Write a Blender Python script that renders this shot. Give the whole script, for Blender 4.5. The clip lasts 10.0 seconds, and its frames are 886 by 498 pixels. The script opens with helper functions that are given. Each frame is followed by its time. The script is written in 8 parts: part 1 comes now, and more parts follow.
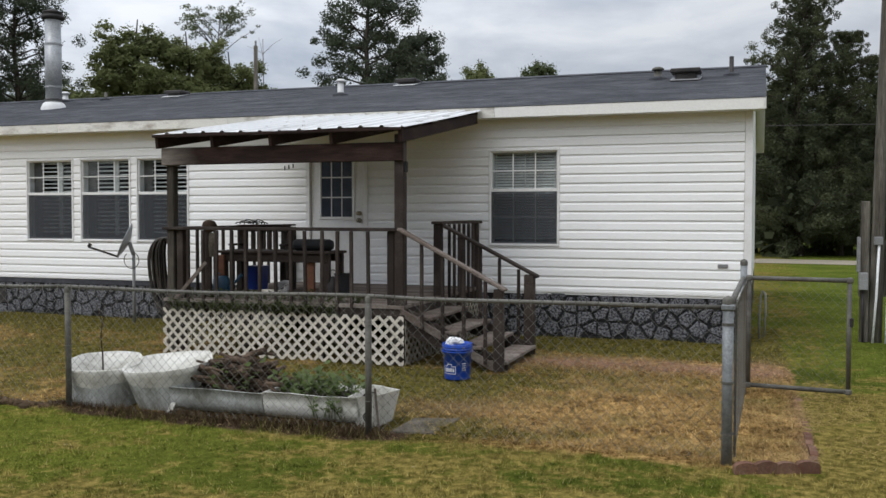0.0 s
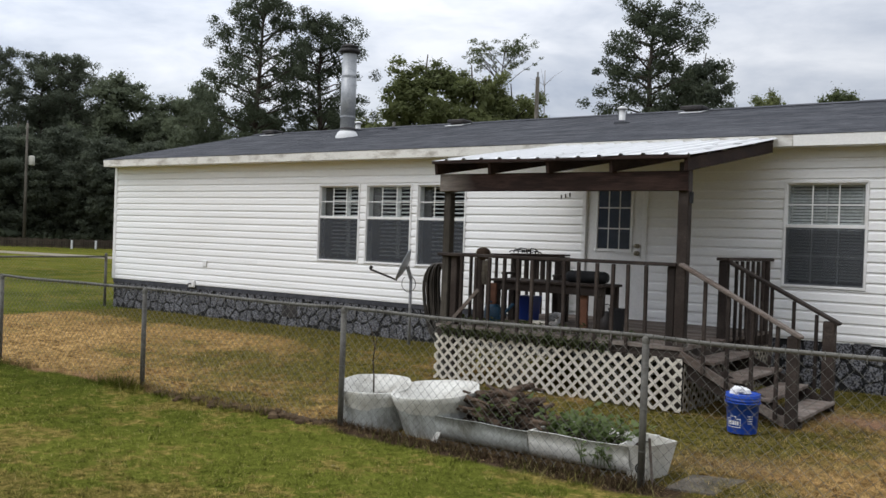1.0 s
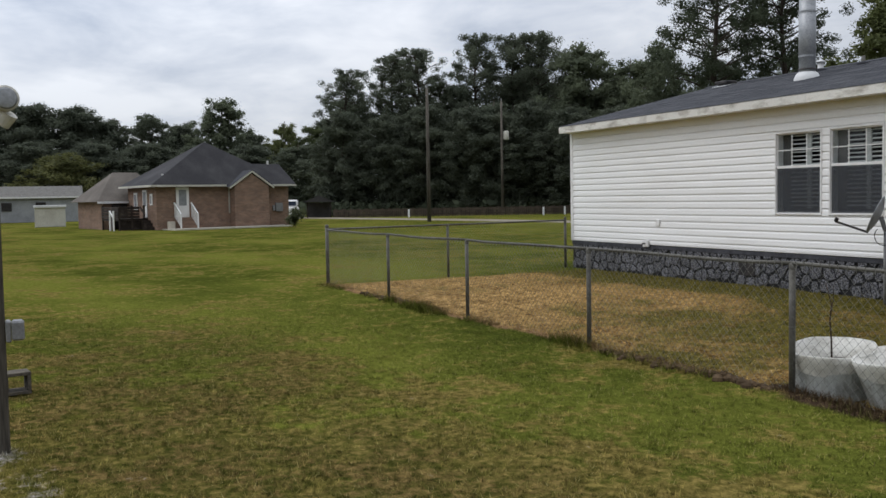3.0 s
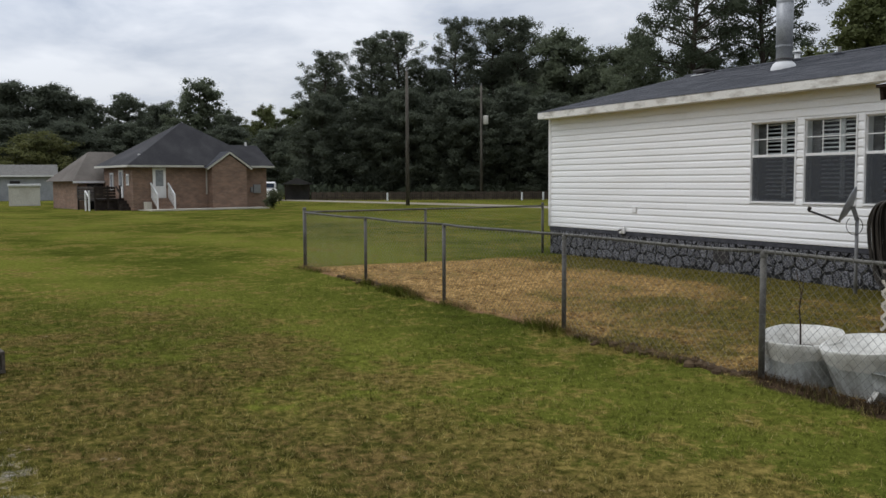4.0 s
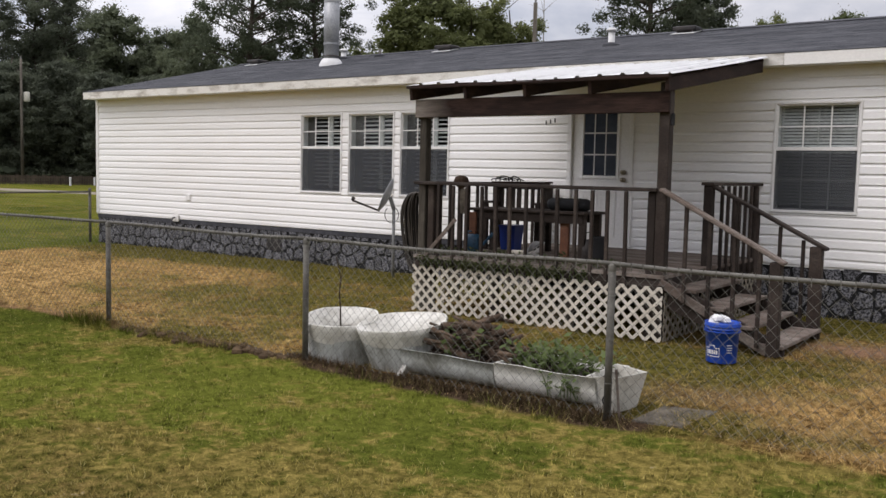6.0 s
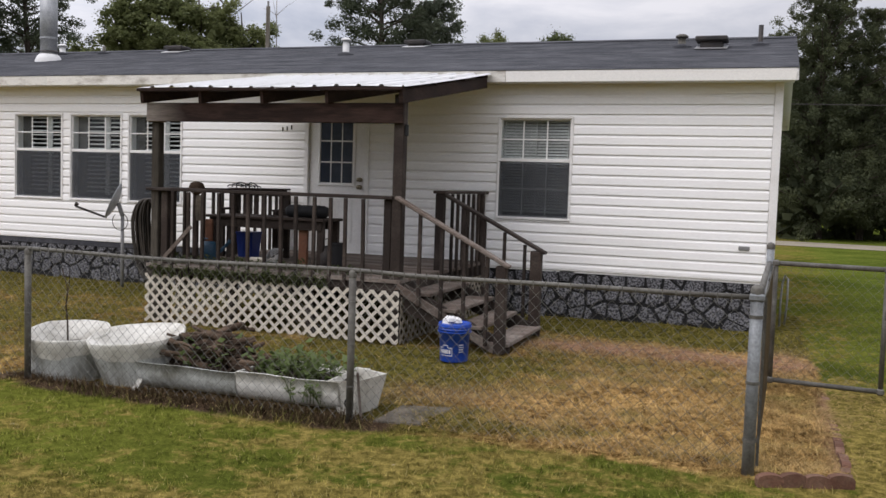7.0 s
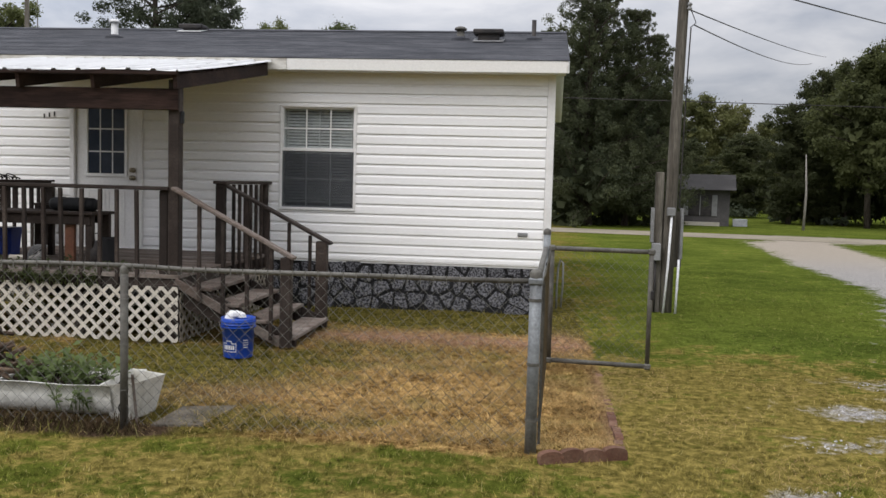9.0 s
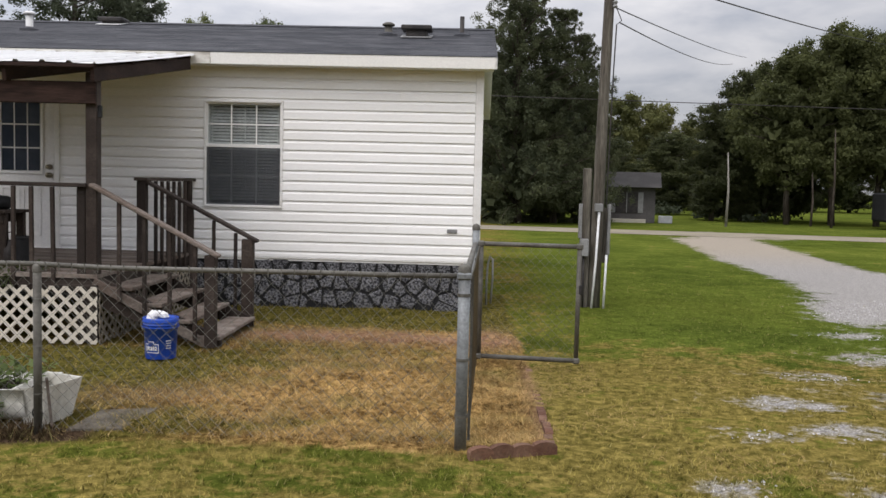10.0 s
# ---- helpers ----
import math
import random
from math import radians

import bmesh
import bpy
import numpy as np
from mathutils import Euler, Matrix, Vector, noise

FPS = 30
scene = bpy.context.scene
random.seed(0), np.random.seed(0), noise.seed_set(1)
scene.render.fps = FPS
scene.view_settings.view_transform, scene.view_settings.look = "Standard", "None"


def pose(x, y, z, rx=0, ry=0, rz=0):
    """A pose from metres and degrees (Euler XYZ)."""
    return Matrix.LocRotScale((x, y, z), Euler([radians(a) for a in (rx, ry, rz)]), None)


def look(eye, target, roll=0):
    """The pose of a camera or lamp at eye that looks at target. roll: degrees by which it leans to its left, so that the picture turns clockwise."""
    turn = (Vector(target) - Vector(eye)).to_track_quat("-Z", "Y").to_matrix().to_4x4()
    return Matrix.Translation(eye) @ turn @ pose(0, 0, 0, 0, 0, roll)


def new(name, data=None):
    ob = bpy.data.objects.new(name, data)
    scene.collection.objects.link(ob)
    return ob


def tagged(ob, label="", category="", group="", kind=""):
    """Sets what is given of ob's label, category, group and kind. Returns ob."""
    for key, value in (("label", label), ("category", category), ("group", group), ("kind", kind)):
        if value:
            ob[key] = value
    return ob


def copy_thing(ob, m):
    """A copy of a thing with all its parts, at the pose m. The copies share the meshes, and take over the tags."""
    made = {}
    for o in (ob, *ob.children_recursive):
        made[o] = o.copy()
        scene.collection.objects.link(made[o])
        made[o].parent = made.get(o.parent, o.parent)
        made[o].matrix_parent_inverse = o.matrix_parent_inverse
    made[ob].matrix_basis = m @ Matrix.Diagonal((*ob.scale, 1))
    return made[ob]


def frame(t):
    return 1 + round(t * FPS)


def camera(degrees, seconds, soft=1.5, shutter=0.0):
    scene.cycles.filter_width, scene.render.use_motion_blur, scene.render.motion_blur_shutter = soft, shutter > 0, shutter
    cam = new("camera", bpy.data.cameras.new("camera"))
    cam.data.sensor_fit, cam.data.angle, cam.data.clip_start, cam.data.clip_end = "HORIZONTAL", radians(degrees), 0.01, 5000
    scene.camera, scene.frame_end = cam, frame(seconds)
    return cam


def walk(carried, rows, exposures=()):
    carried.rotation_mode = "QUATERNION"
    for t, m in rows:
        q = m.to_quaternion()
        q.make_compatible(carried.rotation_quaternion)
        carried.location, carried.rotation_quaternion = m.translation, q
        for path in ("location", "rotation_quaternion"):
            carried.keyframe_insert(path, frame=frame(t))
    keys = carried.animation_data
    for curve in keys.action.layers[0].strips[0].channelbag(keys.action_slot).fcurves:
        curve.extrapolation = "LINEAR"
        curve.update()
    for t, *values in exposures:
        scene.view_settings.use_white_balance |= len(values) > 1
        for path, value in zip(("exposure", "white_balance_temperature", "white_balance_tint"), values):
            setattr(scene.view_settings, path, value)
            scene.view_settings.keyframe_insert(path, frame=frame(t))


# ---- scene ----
cam = camera(51.18, 10.0, soft=1.5, shutter=0.0)
PATH = [
    (0, (-0.329, -0.254, 1.689), (-0.978, 1.636, 1.616), 0.05),
    (0.5, (-0.412, -0.048, 1.703), (-1.332, 1.727, 1.650), 0.68),
    (0.7, (-0.471, 0.027, 1.695), (-1.487, 1.748, 1.662), 1.57),
    (1, (-0.549, 0.147, 1.685), (-1.719, 1.769, 1.668), 2.06),
    (1.5, (-0.624, 0.309, 1.683), (-2.035, 1.726, 1.644), 1.42),
    (2, (-0.584, 0.439, 1.688), (-2.205, 1.608, 1.619), 0.17),
    (2.5, (-0.587, 0.502, 1.646), (-2.331, 1.477, 1.558), -0.80),
    (2.7, (-0.591, 0.522, 1.644), (-2.363, 1.444, 1.547), -0.99),
    (3, (-0.587, 0.529, 1.644), (-2.383, 1.400, 1.533), -1.07),
    (3.3, (-0.571, 0.528, 1.644), (-2.377, 1.380, 1.520), -0.95),
    (3.55, (-0.558, 0.525, 1.644), (-2.359, 1.383, 1.511), -0.76),
    (3.8, (-0.551, 0.524, 1.646), (-2.340, 1.406, 1.505), -0.53),
    (4, (-0.541, 0.524, 1.651), (-2.315, 1.436, 1.505), -0.31),
    (4.5, (-0.531, 0.517, 1.657), (-2.236, 1.550, 1.498), 0.38),
    (5, (-0.542, 0.544, 1.652), (-2.122, 1.759, 1.489), 1.02),
    (5.5, (-0.527, 0.571, 1.643), (-1.917, 2.000, 1.480), 1.21),
    (6, (-0.474, 0.619, 1.644), (-1.646, 2.232, 1.481), 1.30),
    (6.2, (-0.515, 0.565, 1.648), (-1.584, 2.248, 1.491), 1.51),
    (6.5, (-0.502, 0.532, 1.656), (-1.419, 2.303, 1.504), 1.45),
    (6.8, (-0.472, 0.501, 1.665), (-1.233, 2.345, 1.522), 1.74),
    (7.05, (-0.454, 0.488, 1.671), (-1.096, 2.377, 1.537), 1.89),
    (7.3, (-0.451, 0.488, 1.676), (-0.993, 2.409, 1.551), 1.80),
    (7.5, (-0.469, 0.521, 1.680), (-0.946, 2.460, 1.563), 1.61),
    (8, (-0.500, 0.581, 1.694), (-0.860, 2.546, 1.587), 1.57),
    (8.5, (-0.448, 0.591, 1.666), (-0.732, 2.567, 1.551), 1.53),
    (9, (-0.462, 0.596, 1.654), (-0.688, 2.578, 1.512), 1.55),
    (9.5, (-0.476, 0.620, 1.650), (-0.675, 2.604, 1.496), 1.46),
    (10, (-0.449, 0.674, 1.626), (-0.526, 2.667, 1.485), 1.42),
]
EXPOSURES = [(0, -0.14, 6350, 10), (1.0, -0.10, 6350, 11), (1.5, -0.36, 6320, 10), (2.0, -0.45, 6300, 10), (2.7, -0.42, 6300, 11), (4.0, -0.47, 6300, 11), (5.0, -0.46, 6500, 11), (5.5, -0.42, 6600, 14), (6.0, -0.03, 6650, 16), (7.3, -0.05, 6500, 16), (8.5, -0.04, 6400, 12), (9.5, 0.08, 6700, 14), (10, 0.08, 6650, 14)]
walk(cam, [(t, look(eye, target, roll)) for t, eye, target, roll in PATH], EXPOSURES)

# ---- world and light: a bright overcast sky and a weak, very wide sun ----
SUN_ELEVATION, SUN_AZIMUTH = 52.0, 208.0  # degrees; the azimuth is clockwise from north (+y)


def build_world():
    world = bpy.data.worlds.new("overcast_sky")
    scene.world = world
    world.use_nodes = True
    nt = world.node_tree
    nt.nodes.clear()
    add, link = nt.nodes.new, nt.links.new
    out, bg = add("ShaderNodeOutputWorld"), add("ShaderNodeBackground")
    sky = add("ShaderNodeTexSky")
    sky.sky_type, sky.sun_disc = "NISHITA", False
    sky.sun_elevation, sky.sun_rotation = radians(SUN_ELEVATION), radians(SUN_AZIMUTH)
    coord, sep = add("ShaderNodeTexCoord"), add("ShaderNodeSeparateXYZ")
    link(coord.outputs["Generated"], sep.inputs[0])
    # brightness of an overcast sky: rises with the sine of the height
    rise = add("ShaderNodeMapRange")
    rise.inputs["From Min"].default_value, rise.inputs["From Max"].default_value = 0.0, 1.0
    rise.inputs["To Min"].default_value, rise.inputs["To Max"].default_value = 0.74, 3.0
    link(sep.outputs["Z"], rise.inputs["Value"])
    # cloud decks, flattened towards the horizon
    flat = add("ShaderNodeVectorMath")
    flat.operation = "MULTIPLY"
    flat.inputs[1].default_value = (1.0, 1.0, 3.2)
    link(coord.outputs["Generated"], flat.inputs[0])
    big, small = add("ShaderNodeTexNoise"), add("ShaderNodeTexNoise")
    for n, s, d, r in ((big, 2.6, 5.0, 0.55), (small, 7.0, 6.0, 0.6)):
        n.inputs["Scale"].default_value, n.inputs["Detail"].default_value, n.inputs["Roughness"].default_value = s, d, r
        n.inputs["Distortion"].default_value = 0.35
        link(flat.outputs[0], n.inputs["Vector"])
    both = add("ShaderNodeMix")
    both.data_type = "FLOAT"
    both.inputs[0].default_value = 0.35
    link(big.outputs[0], both.inputs[2])
    link(small.outputs[0], both.inputs[3])
    ramp = add("ShaderNodeValToRGB")
    ramp.color_ramp.elements[0].position, ramp.color_ramp.elements[0].color = 0.38, (0.50, 0.55, 0.635, 1)
    ramp.color_ramp.elements[1].position, ramp.color_ramp.elements[1].color = 0.59, (0.90, 0.92, 0.95, 1)
    link(both.outputs[0], ramp.inputs[0])
    shade = add("ShaderNodeMix")
    shade.data_type, shade.blend_type = "RGBA", "MULTIPLY"
    shade.inputs[0].default_value = 1.0
    link(ramp.outputs[0], shade.inputs[6])
    link(rise.outputs[0], shade.inputs[7])
    blue = add("ShaderNodeMix")
    blue.data_type, blue.blend_type = "RGBA", "MULTIPLY"
    blue.inputs[0].default_value = 1.0
    blue.inputs[7].default_value = (0.1, 0.1, 0.1, 1)
    link(sky.outputs[0], blue.inputs[6])
    mixed = add("ShaderNodeMix")
    mixed.data_type = "RGBA"
    mixed.inputs[0].default_value = 0.9
    link(blue.outputs[2], mixed.inputs[6])
    link(shade.outputs[2], mixed.inputs[7])
    # thinner cloud, and more light, towards the west
    west = add("ShaderNodeMapRange")
    west.inputs["From Min"].default_value, west.inputs["From Max"].default_value = -1.0, 0.6
    west.inputs["To Min"].default_value, west.inputs["To Max"].default_value = 1.34, 0.72
    link(sep.outputs["X"], west.inputs["Value"])
    # and more of it on the sun's side than to the north
    south = add("ShaderNodeMapRange")
    south.inputs["From Min"].default_value, south.inputs["From Max"].default_value = -1.0, 1.0
    south.inputs["To Min"].default_value, south.inputs["To Max"].default_value = 1.22, 0.84
    link(sep.outputs["Y"], south.inputs["Value"])
    strength = add("ShaderNodeMath")
    strength.operation = "MULTIPLY"
    link(west.outputs[0], strength.inputs[0])
    link(south.outputs[0], strength.inputs[1])
    link(mixed.outputs[2], bg.inputs[0])
    link(strength.outputs[0], bg.inputs[1])
    link(bg.outputs[0], out.inputs[0])


build_world()
sun = new("sun", bpy.data.lights.new("sun", "SUN"))
sun.data.energy, sun.data.angle, sun.data.color = 0.9, radians(30), (1.0, 0.96, 0.9)
_a, _e = radians(SUN_AZIMUTH), radians(SUN_ELEVATION)
sun.matrix_world = look((0, 0, 40), (-40 * math.sin(_a) * math.cos(_e), -40 * math.cos(_a) * math.cos(_e), 40 - 40 * math.sin(_e)))


# ---- materials ----
def nodes_of(name):
    m = bpy.data.materials.new(name)
    m.use_nodes = True
    nt = m.node_tree
    return m, nt, nt.nodes.new, nt.links.new, nt.nodes["Principled BSDF"]


def noise_node(nt, scale, detail=4.0, rough=0.55, vector=None, stretch=None, distort=0.0):
    n = nt.nodes.new("ShaderNodeTexNoise")
    n.inputs["Scale"].default_value, n.inputs["Detail"].default_value = scale, detail
    n.inputs["Roughness"].default_value, n.inputs["Distortion"].default_value = rough, distort
    if vector is None:
        g = nt.nodes.new("ShaderNodeNewGeometry")
        vector = g.outputs["Position"]
    if stretch:
        v = nt.nodes.new("ShaderNodeVectorMath")
        v.operation = "MULTIPLY"
        v.inputs[1].default_value = stretch
        nt.links.new(vector, v.inputs[0])
        vector = v.outputs[0]
    nt.links.new(vector, n.inputs["Vector"])
    return n.outputs[0]


def ramp_node(nt, value, low, high, c0=(0, 0, 0), c1=(1, 1, 1)):
    r = nt.nodes.new("ShaderNodeValToRGB")
    r.color_ramp.elements[0].position, r.color_ramp.elements[0].color = low, (*c0, 1)
    r.color_ramp.elements[1].position, r.color_ramp.elements[1].color = high, (*c1, 1)
    nt.links.new(value, r.inputs[0])
    return r.outputs[0]


def mix_node(nt, factor, a, b, blend="MIX"):
    x = nt.nodes.new("ShaderNodeMix")
    x.data_type, x.blend_type = "RGBA", blend
    for socket, v in ((x.inputs[0], factor), (x.inputs[6], a), (x.inputs[7], b)):
        if isinstance(v, (int, float)):
            socket.default_value = v
        elif isinstance(v, tuple):
            socket.default_value = (*v, 1)
        else:
            nt.links.new(v, socket)
    return x.outputs[2]


def math_node(nt, op, a, b=0.0):
    x = nt.nodes.new("ShaderNodeMath")
    x.operation = op
    for socket, v in ((x.inputs[0], a), (x.inputs[1], b)):
        if isinstance(v, (int, float)):
            socket.default_value = v
        else:
            nt.links.new(v, socket)
    return x.outputs[0]


def bump_to(nt, bsdf, height, strength, distance=0.01):
    b = nt.nodes.new("ShaderNodeBump")
    b.inputs["Strength"].default_value, b.inputs["Distance"].default_value = strength, distance
    nt.links.new(height, b.inputs["Height"])
    nt.links.new(b.outputs[0], bsdf.inputs["Normal"])


def surface(name, base, worn, rough=0.6, metal=0.0, grain=60.0, patch=1.5, low=0.42, high=0.68, stretch=None, bump=0.15, spread=0.12, fine=0.25, spec=0.4):
    """Two colours in large worn patches, a fine grain, and a slight change of tone from piece to piece."""
    m, nt, add, link, bsdf = nodes_of(name)
    big = ramp_node(nt, noise_node(nt, patch, 5, 0.6, stretch=stretch), low, high)
    col = mix_node(nt, big, base, worn)
    tiny = noise_node(nt, grain, 3, 0.6, stretch=stretch)
    grey = ramp_node(nt, tiny, 0.3, 0.7, (1 - fine,) * 3, (1 + fine * 0.4,) * 3)
    col = mix_node(nt, 1.0, col, grey, "MULTIPLY")
    info = add("ShaderNodeObjectInfo")
    tone = add("ShaderNodeMapRange")
    tone.inputs["To Min"].default_value, tone.inputs["To Max"].default_value = 1 - spread, 1 + spread * 0.5
    link(info.outputs["Random"], tone.inputs["Value"])
    col = mix_node(nt, 1.0, col, tone.outputs[0], "MULTIPLY")
    link(col, bsdf.inputs["Base Color"])
    r = add("ShaderNodeMapRange")
    r.inputs["To Min"].default_value, r.inputs["To Max"].default_value = max(0.05, rough - 0.12), min(1.0, rough + 0.12)
    link(tiny, r.inputs["Value"])
    link(r.outputs[0], bsdf.inputs["Roughness"])
    bsdf.inputs["Metallic"].default_value = metal
    bsdf.inputs["Specular IOR Level"].default_value = spec
    if bump:
        bump_to(nt, bsdf, tiny, bump)
    return m


VINYL = surface("white_vinyl_siding", (0.875, 0.868, 0.85), (0.80, 0.788, 0.76), rough=0.5, patch=0.7, grain=25, low=0.45, high=0.8, stretch=(0.6, 1, 2.5), bump=0.03, spread=0.03, fine=0.05, spec=0.3)
TRIM = surface("white_painted_trim", (0.80, 0.79, 0.77), (0.66, 0.64, 0.60), rough=0.5, patch=2.0, grain=40, low=0.5, high=0.8, bump=0.04, spread=0.03, fine=0.08)
FASCIA = surface("weathered_white_fascia", (0.80, 0.785, 0.74), (0.40, 0.37, 0.31), rough=0.65, patch=1.8, grain=30, low=0.62, high=0.80, stretch=(1.2, 1, 1.6), bump=0.05, spread=0.05, fine=0.07)
WORNFASCIA = surface("stained_white_fascia", (0.74, 0.72, 0.66), (0.30, 0.26, 0.21), rough=0.7, patch=2.4, grain=30, low=0.48, high=0.72, stretch=(1.0, 1, 2.4), bump=0.06, spread=0.08, fine=0.10)
SHINGLE = surface("charcoal_asphalt_shingle", (0.044, 0.046, 0.053), (0.080, 0.081, 0.089), rough=0.9, patch=2.2, grain=70, bump=0.5, spread=0.25, fine=0.45, spec=0.25)
STONE = surface("speckled_grey_faux_stone", (0.235, 0.235, 0.252), (0.022, 0.022, 0.026), rough=0.85, patch=38, grain=80, low=0.42, high=0.56, bump=0.6, spread=0.25, fine=0.5)
JOINT = surface("dark_skirting_joint", (0.010, 0.010, 0.011), (0.020, 0.020, 0.021), rough=0.9, patch=6, grain=40, bump=0.3)
DARKWOOD = surface("dark_stained_porch_wood", (0.033, 0.023, 0.018), (0.082, 0.064, 0.052), rough=0.75, patch=3.0, grain=45, low=0.45, high=0.75, bump=0.5, spread=0.35, fine=0.4, spec=0.25)
BEAMWOOD = surface("dark_red_brown_beam", (0.024, 0.013, 0.010), (0.062, 0.036, 0.028), rough=0.8, patch=2.2, grain=30, low=0.45, high=0.7, stretch=(0.25, 1, 2.5), bump=0.5, spread=0.15, fine=0.45, spec=0.2)
GREYWOOD = surface("weathered_grey_brown_deck_board", (0.135, 0.102, 0.083), (0.265, 0.228, 0.198), rough=0.85, patch=2.5, grain=35, stretch=(0.6, 2.0, 1), bump=0.5, spread=0.3, fine=0.4, spec=0.2)
POLEWOOD = surface("weathered_utility_pole_wood", (0.088, 0.077, 0.062), (0.185, 0.168, 0.140), rough=0.9, patch=3.0, grain=30, stretch=(2.5, 2.5, 0.2), bump=0.6, fine=0.5, spec=0.2)
LATTICE = surface("white_vinyl_lattice", (0.60, 0.555, 0.47), (0.42, 0.37, 0.29), rough=0.55, patch=4, grain=50, low=0.5, high=0.8, bump=0.05, spread=0.08, fine=0.1)
GALV = surface("galvanised_fence_steel", (0.135, 0.128, 0.110), (0.068, 0.062, 0.052), rough=0.65, metal=0.25, patch=5, grain=60, bump=0.15, spread=0.1, fine=0.3)
CORNERSTEEL = surface("bright_galvanised_post", (0.25, 0.265, 0.27), (0.15, 0.155, 0.155), rough=0.6, metal=0.3, patch=5, grain=60, bump=0.15, spread=0.1, fine=0.3)
WIRE = surface("dull_fence_wire", (0.19, 0.185, 0.165), (0.11, 0.105, 0.09), rough=0.7, metal=0.2, patch=3, grain=40, bump=0.0)
CHROME = surface("bright_flue_steel", (0.40, 0.41, 0.42), (0.27, 0.28, 0.285), rough=0.45, metal=0.45, patch=4, grain=40, bump=0.05)
DARKMETAL = surface("sooty_dark_metal", (0.030, 0.028, 0.028), (0.06, 0.052, 0.048), rough=0.6, metal=0.4, patch=6, grain=40, bump=0.1)
WHITEMETAL = surface("white_corrugated_roof_metal", (0.66, 0.66, 0.65), (0.46, 0.455, 0.44), rough=0.45, metal=0.0, patch=1.2, grain=20, low=0.5, high=0.85, bump=0.04, spread=0.04, fine=0.06, spec=0.5)
PLASTICWHITE = surface("dirty_white_plastic", (0.60, 0.585, 0.53), (0.33, 0.305, 0.25), rough=0.6, patch=4.5, grain=30, low=0.44, high=0.74, bump=0.15, spread=0.05, fine=0.18)
# dirty white plastic again, lightened because the trough gets less light
TROUGHWHITE = surface("brightened_dirty_white_plastic", (0.76, 0.745, 0.69), (0.42, 0.40, 0.33), rough=0.6, patch=4.0, grain=30, low=0.50, high=0.76, bump=0.15, spread=0.05, fine=0.18)
PLASTICGREY = surface("mud_stained_pale_plastic", (0.50, 0.515, 0.485), (0.17, 0.165, 0.13), rough=0.65, patch=4.0, grain=30, low=0.44, high=0.72, stretch=(1.6, 1.6, 0.7), bump=0.2, fine=0.25)
BLUE = surface("blue_plastic", (0.006, 0.028, 0.21), (0.010, 0.04, 0.25), rough=0.4, patch=5, grain=40, bump=0.03, fine=0.1, spec=0.5)
BUCKETBLUE = surface("bright_blue_plastic", (0.008, 0.055, 0.36), (0.014, 0.075, 0.42), rough=0.38, patch=5, grain=40, bump=0.03, fine=0.1, spec=0.5)
TEAL = surface("teal_plastic", (0.015, 0.055, 0.10), (0.022, 0.075, 0.125), rough=0.45, patch=5, grain=40, bump=0.03)
BLACK = surface("black_rubber", (0.007, 0.007, 0.008), (0.016, 0.016, 0.017), rough=0.75, patch=6, grain=40, bump=0.1)
WHITE = surface("white_paper_and_paint", (0.80, 0.80, 0.80), (0.70, 0.70, 0.70), rough=0.6, patch=6, grain=40, bump=0.0)
DISHGREY = surface("grey_dish_enamel", (0.36, 0.37, 0.38), (0.27, 0.28, 0.29), rough=0.45, patch=5, grain=50, bump=0.02, fine=0.08)
BARK = surface("grey_brown_bark", (0.060, 0.048, 0.038), (0.12, 0.10, 0.085), rough=0.95, patch=3, grain=14, stretch=(2, 2, 0.4), bump=0.8, fine=0.5, spec=0.1)
PALEBARK = surface("pale_bare_bark", (0.22, 0.20, 0.175), (0.33, 0.31, 0.28), rough=0.95, patch=3, grain=14, stretch=(2, 2, 0.4), bump=0.6, spec=0.1)
CLOD = surface("reddish_soil_clod", (0.080, 0.053, 0.030), (0.15, 0.102, 0.058), rough=1.0, patch=8, grain=50, bump=0.9, spread=0.3, spec=0.1)
ROOTS = surface("dead_brown_branches", (0.050, 0.034, 0.024), (0.165, 0.115, 0.080), rough=0.95, patch=6, grain=40, bump=0.5, spread=0.35, spec=0.1)
SOIL = surface("dark_garden_soil", (0.030, 0.021, 0.016), (0.06, 0.042, 0.032), rough=1.0, patch=8, grain=50, bump=0.9, spec=0.1)
REDBRICK = surface("red_concrete_edging", (0.13, 0.064, 0.042), (0.18, 0.110, 0.074), rough=0.9, patch=7, grain=60, bump=0.5, spread=0.25, spec=0.2)
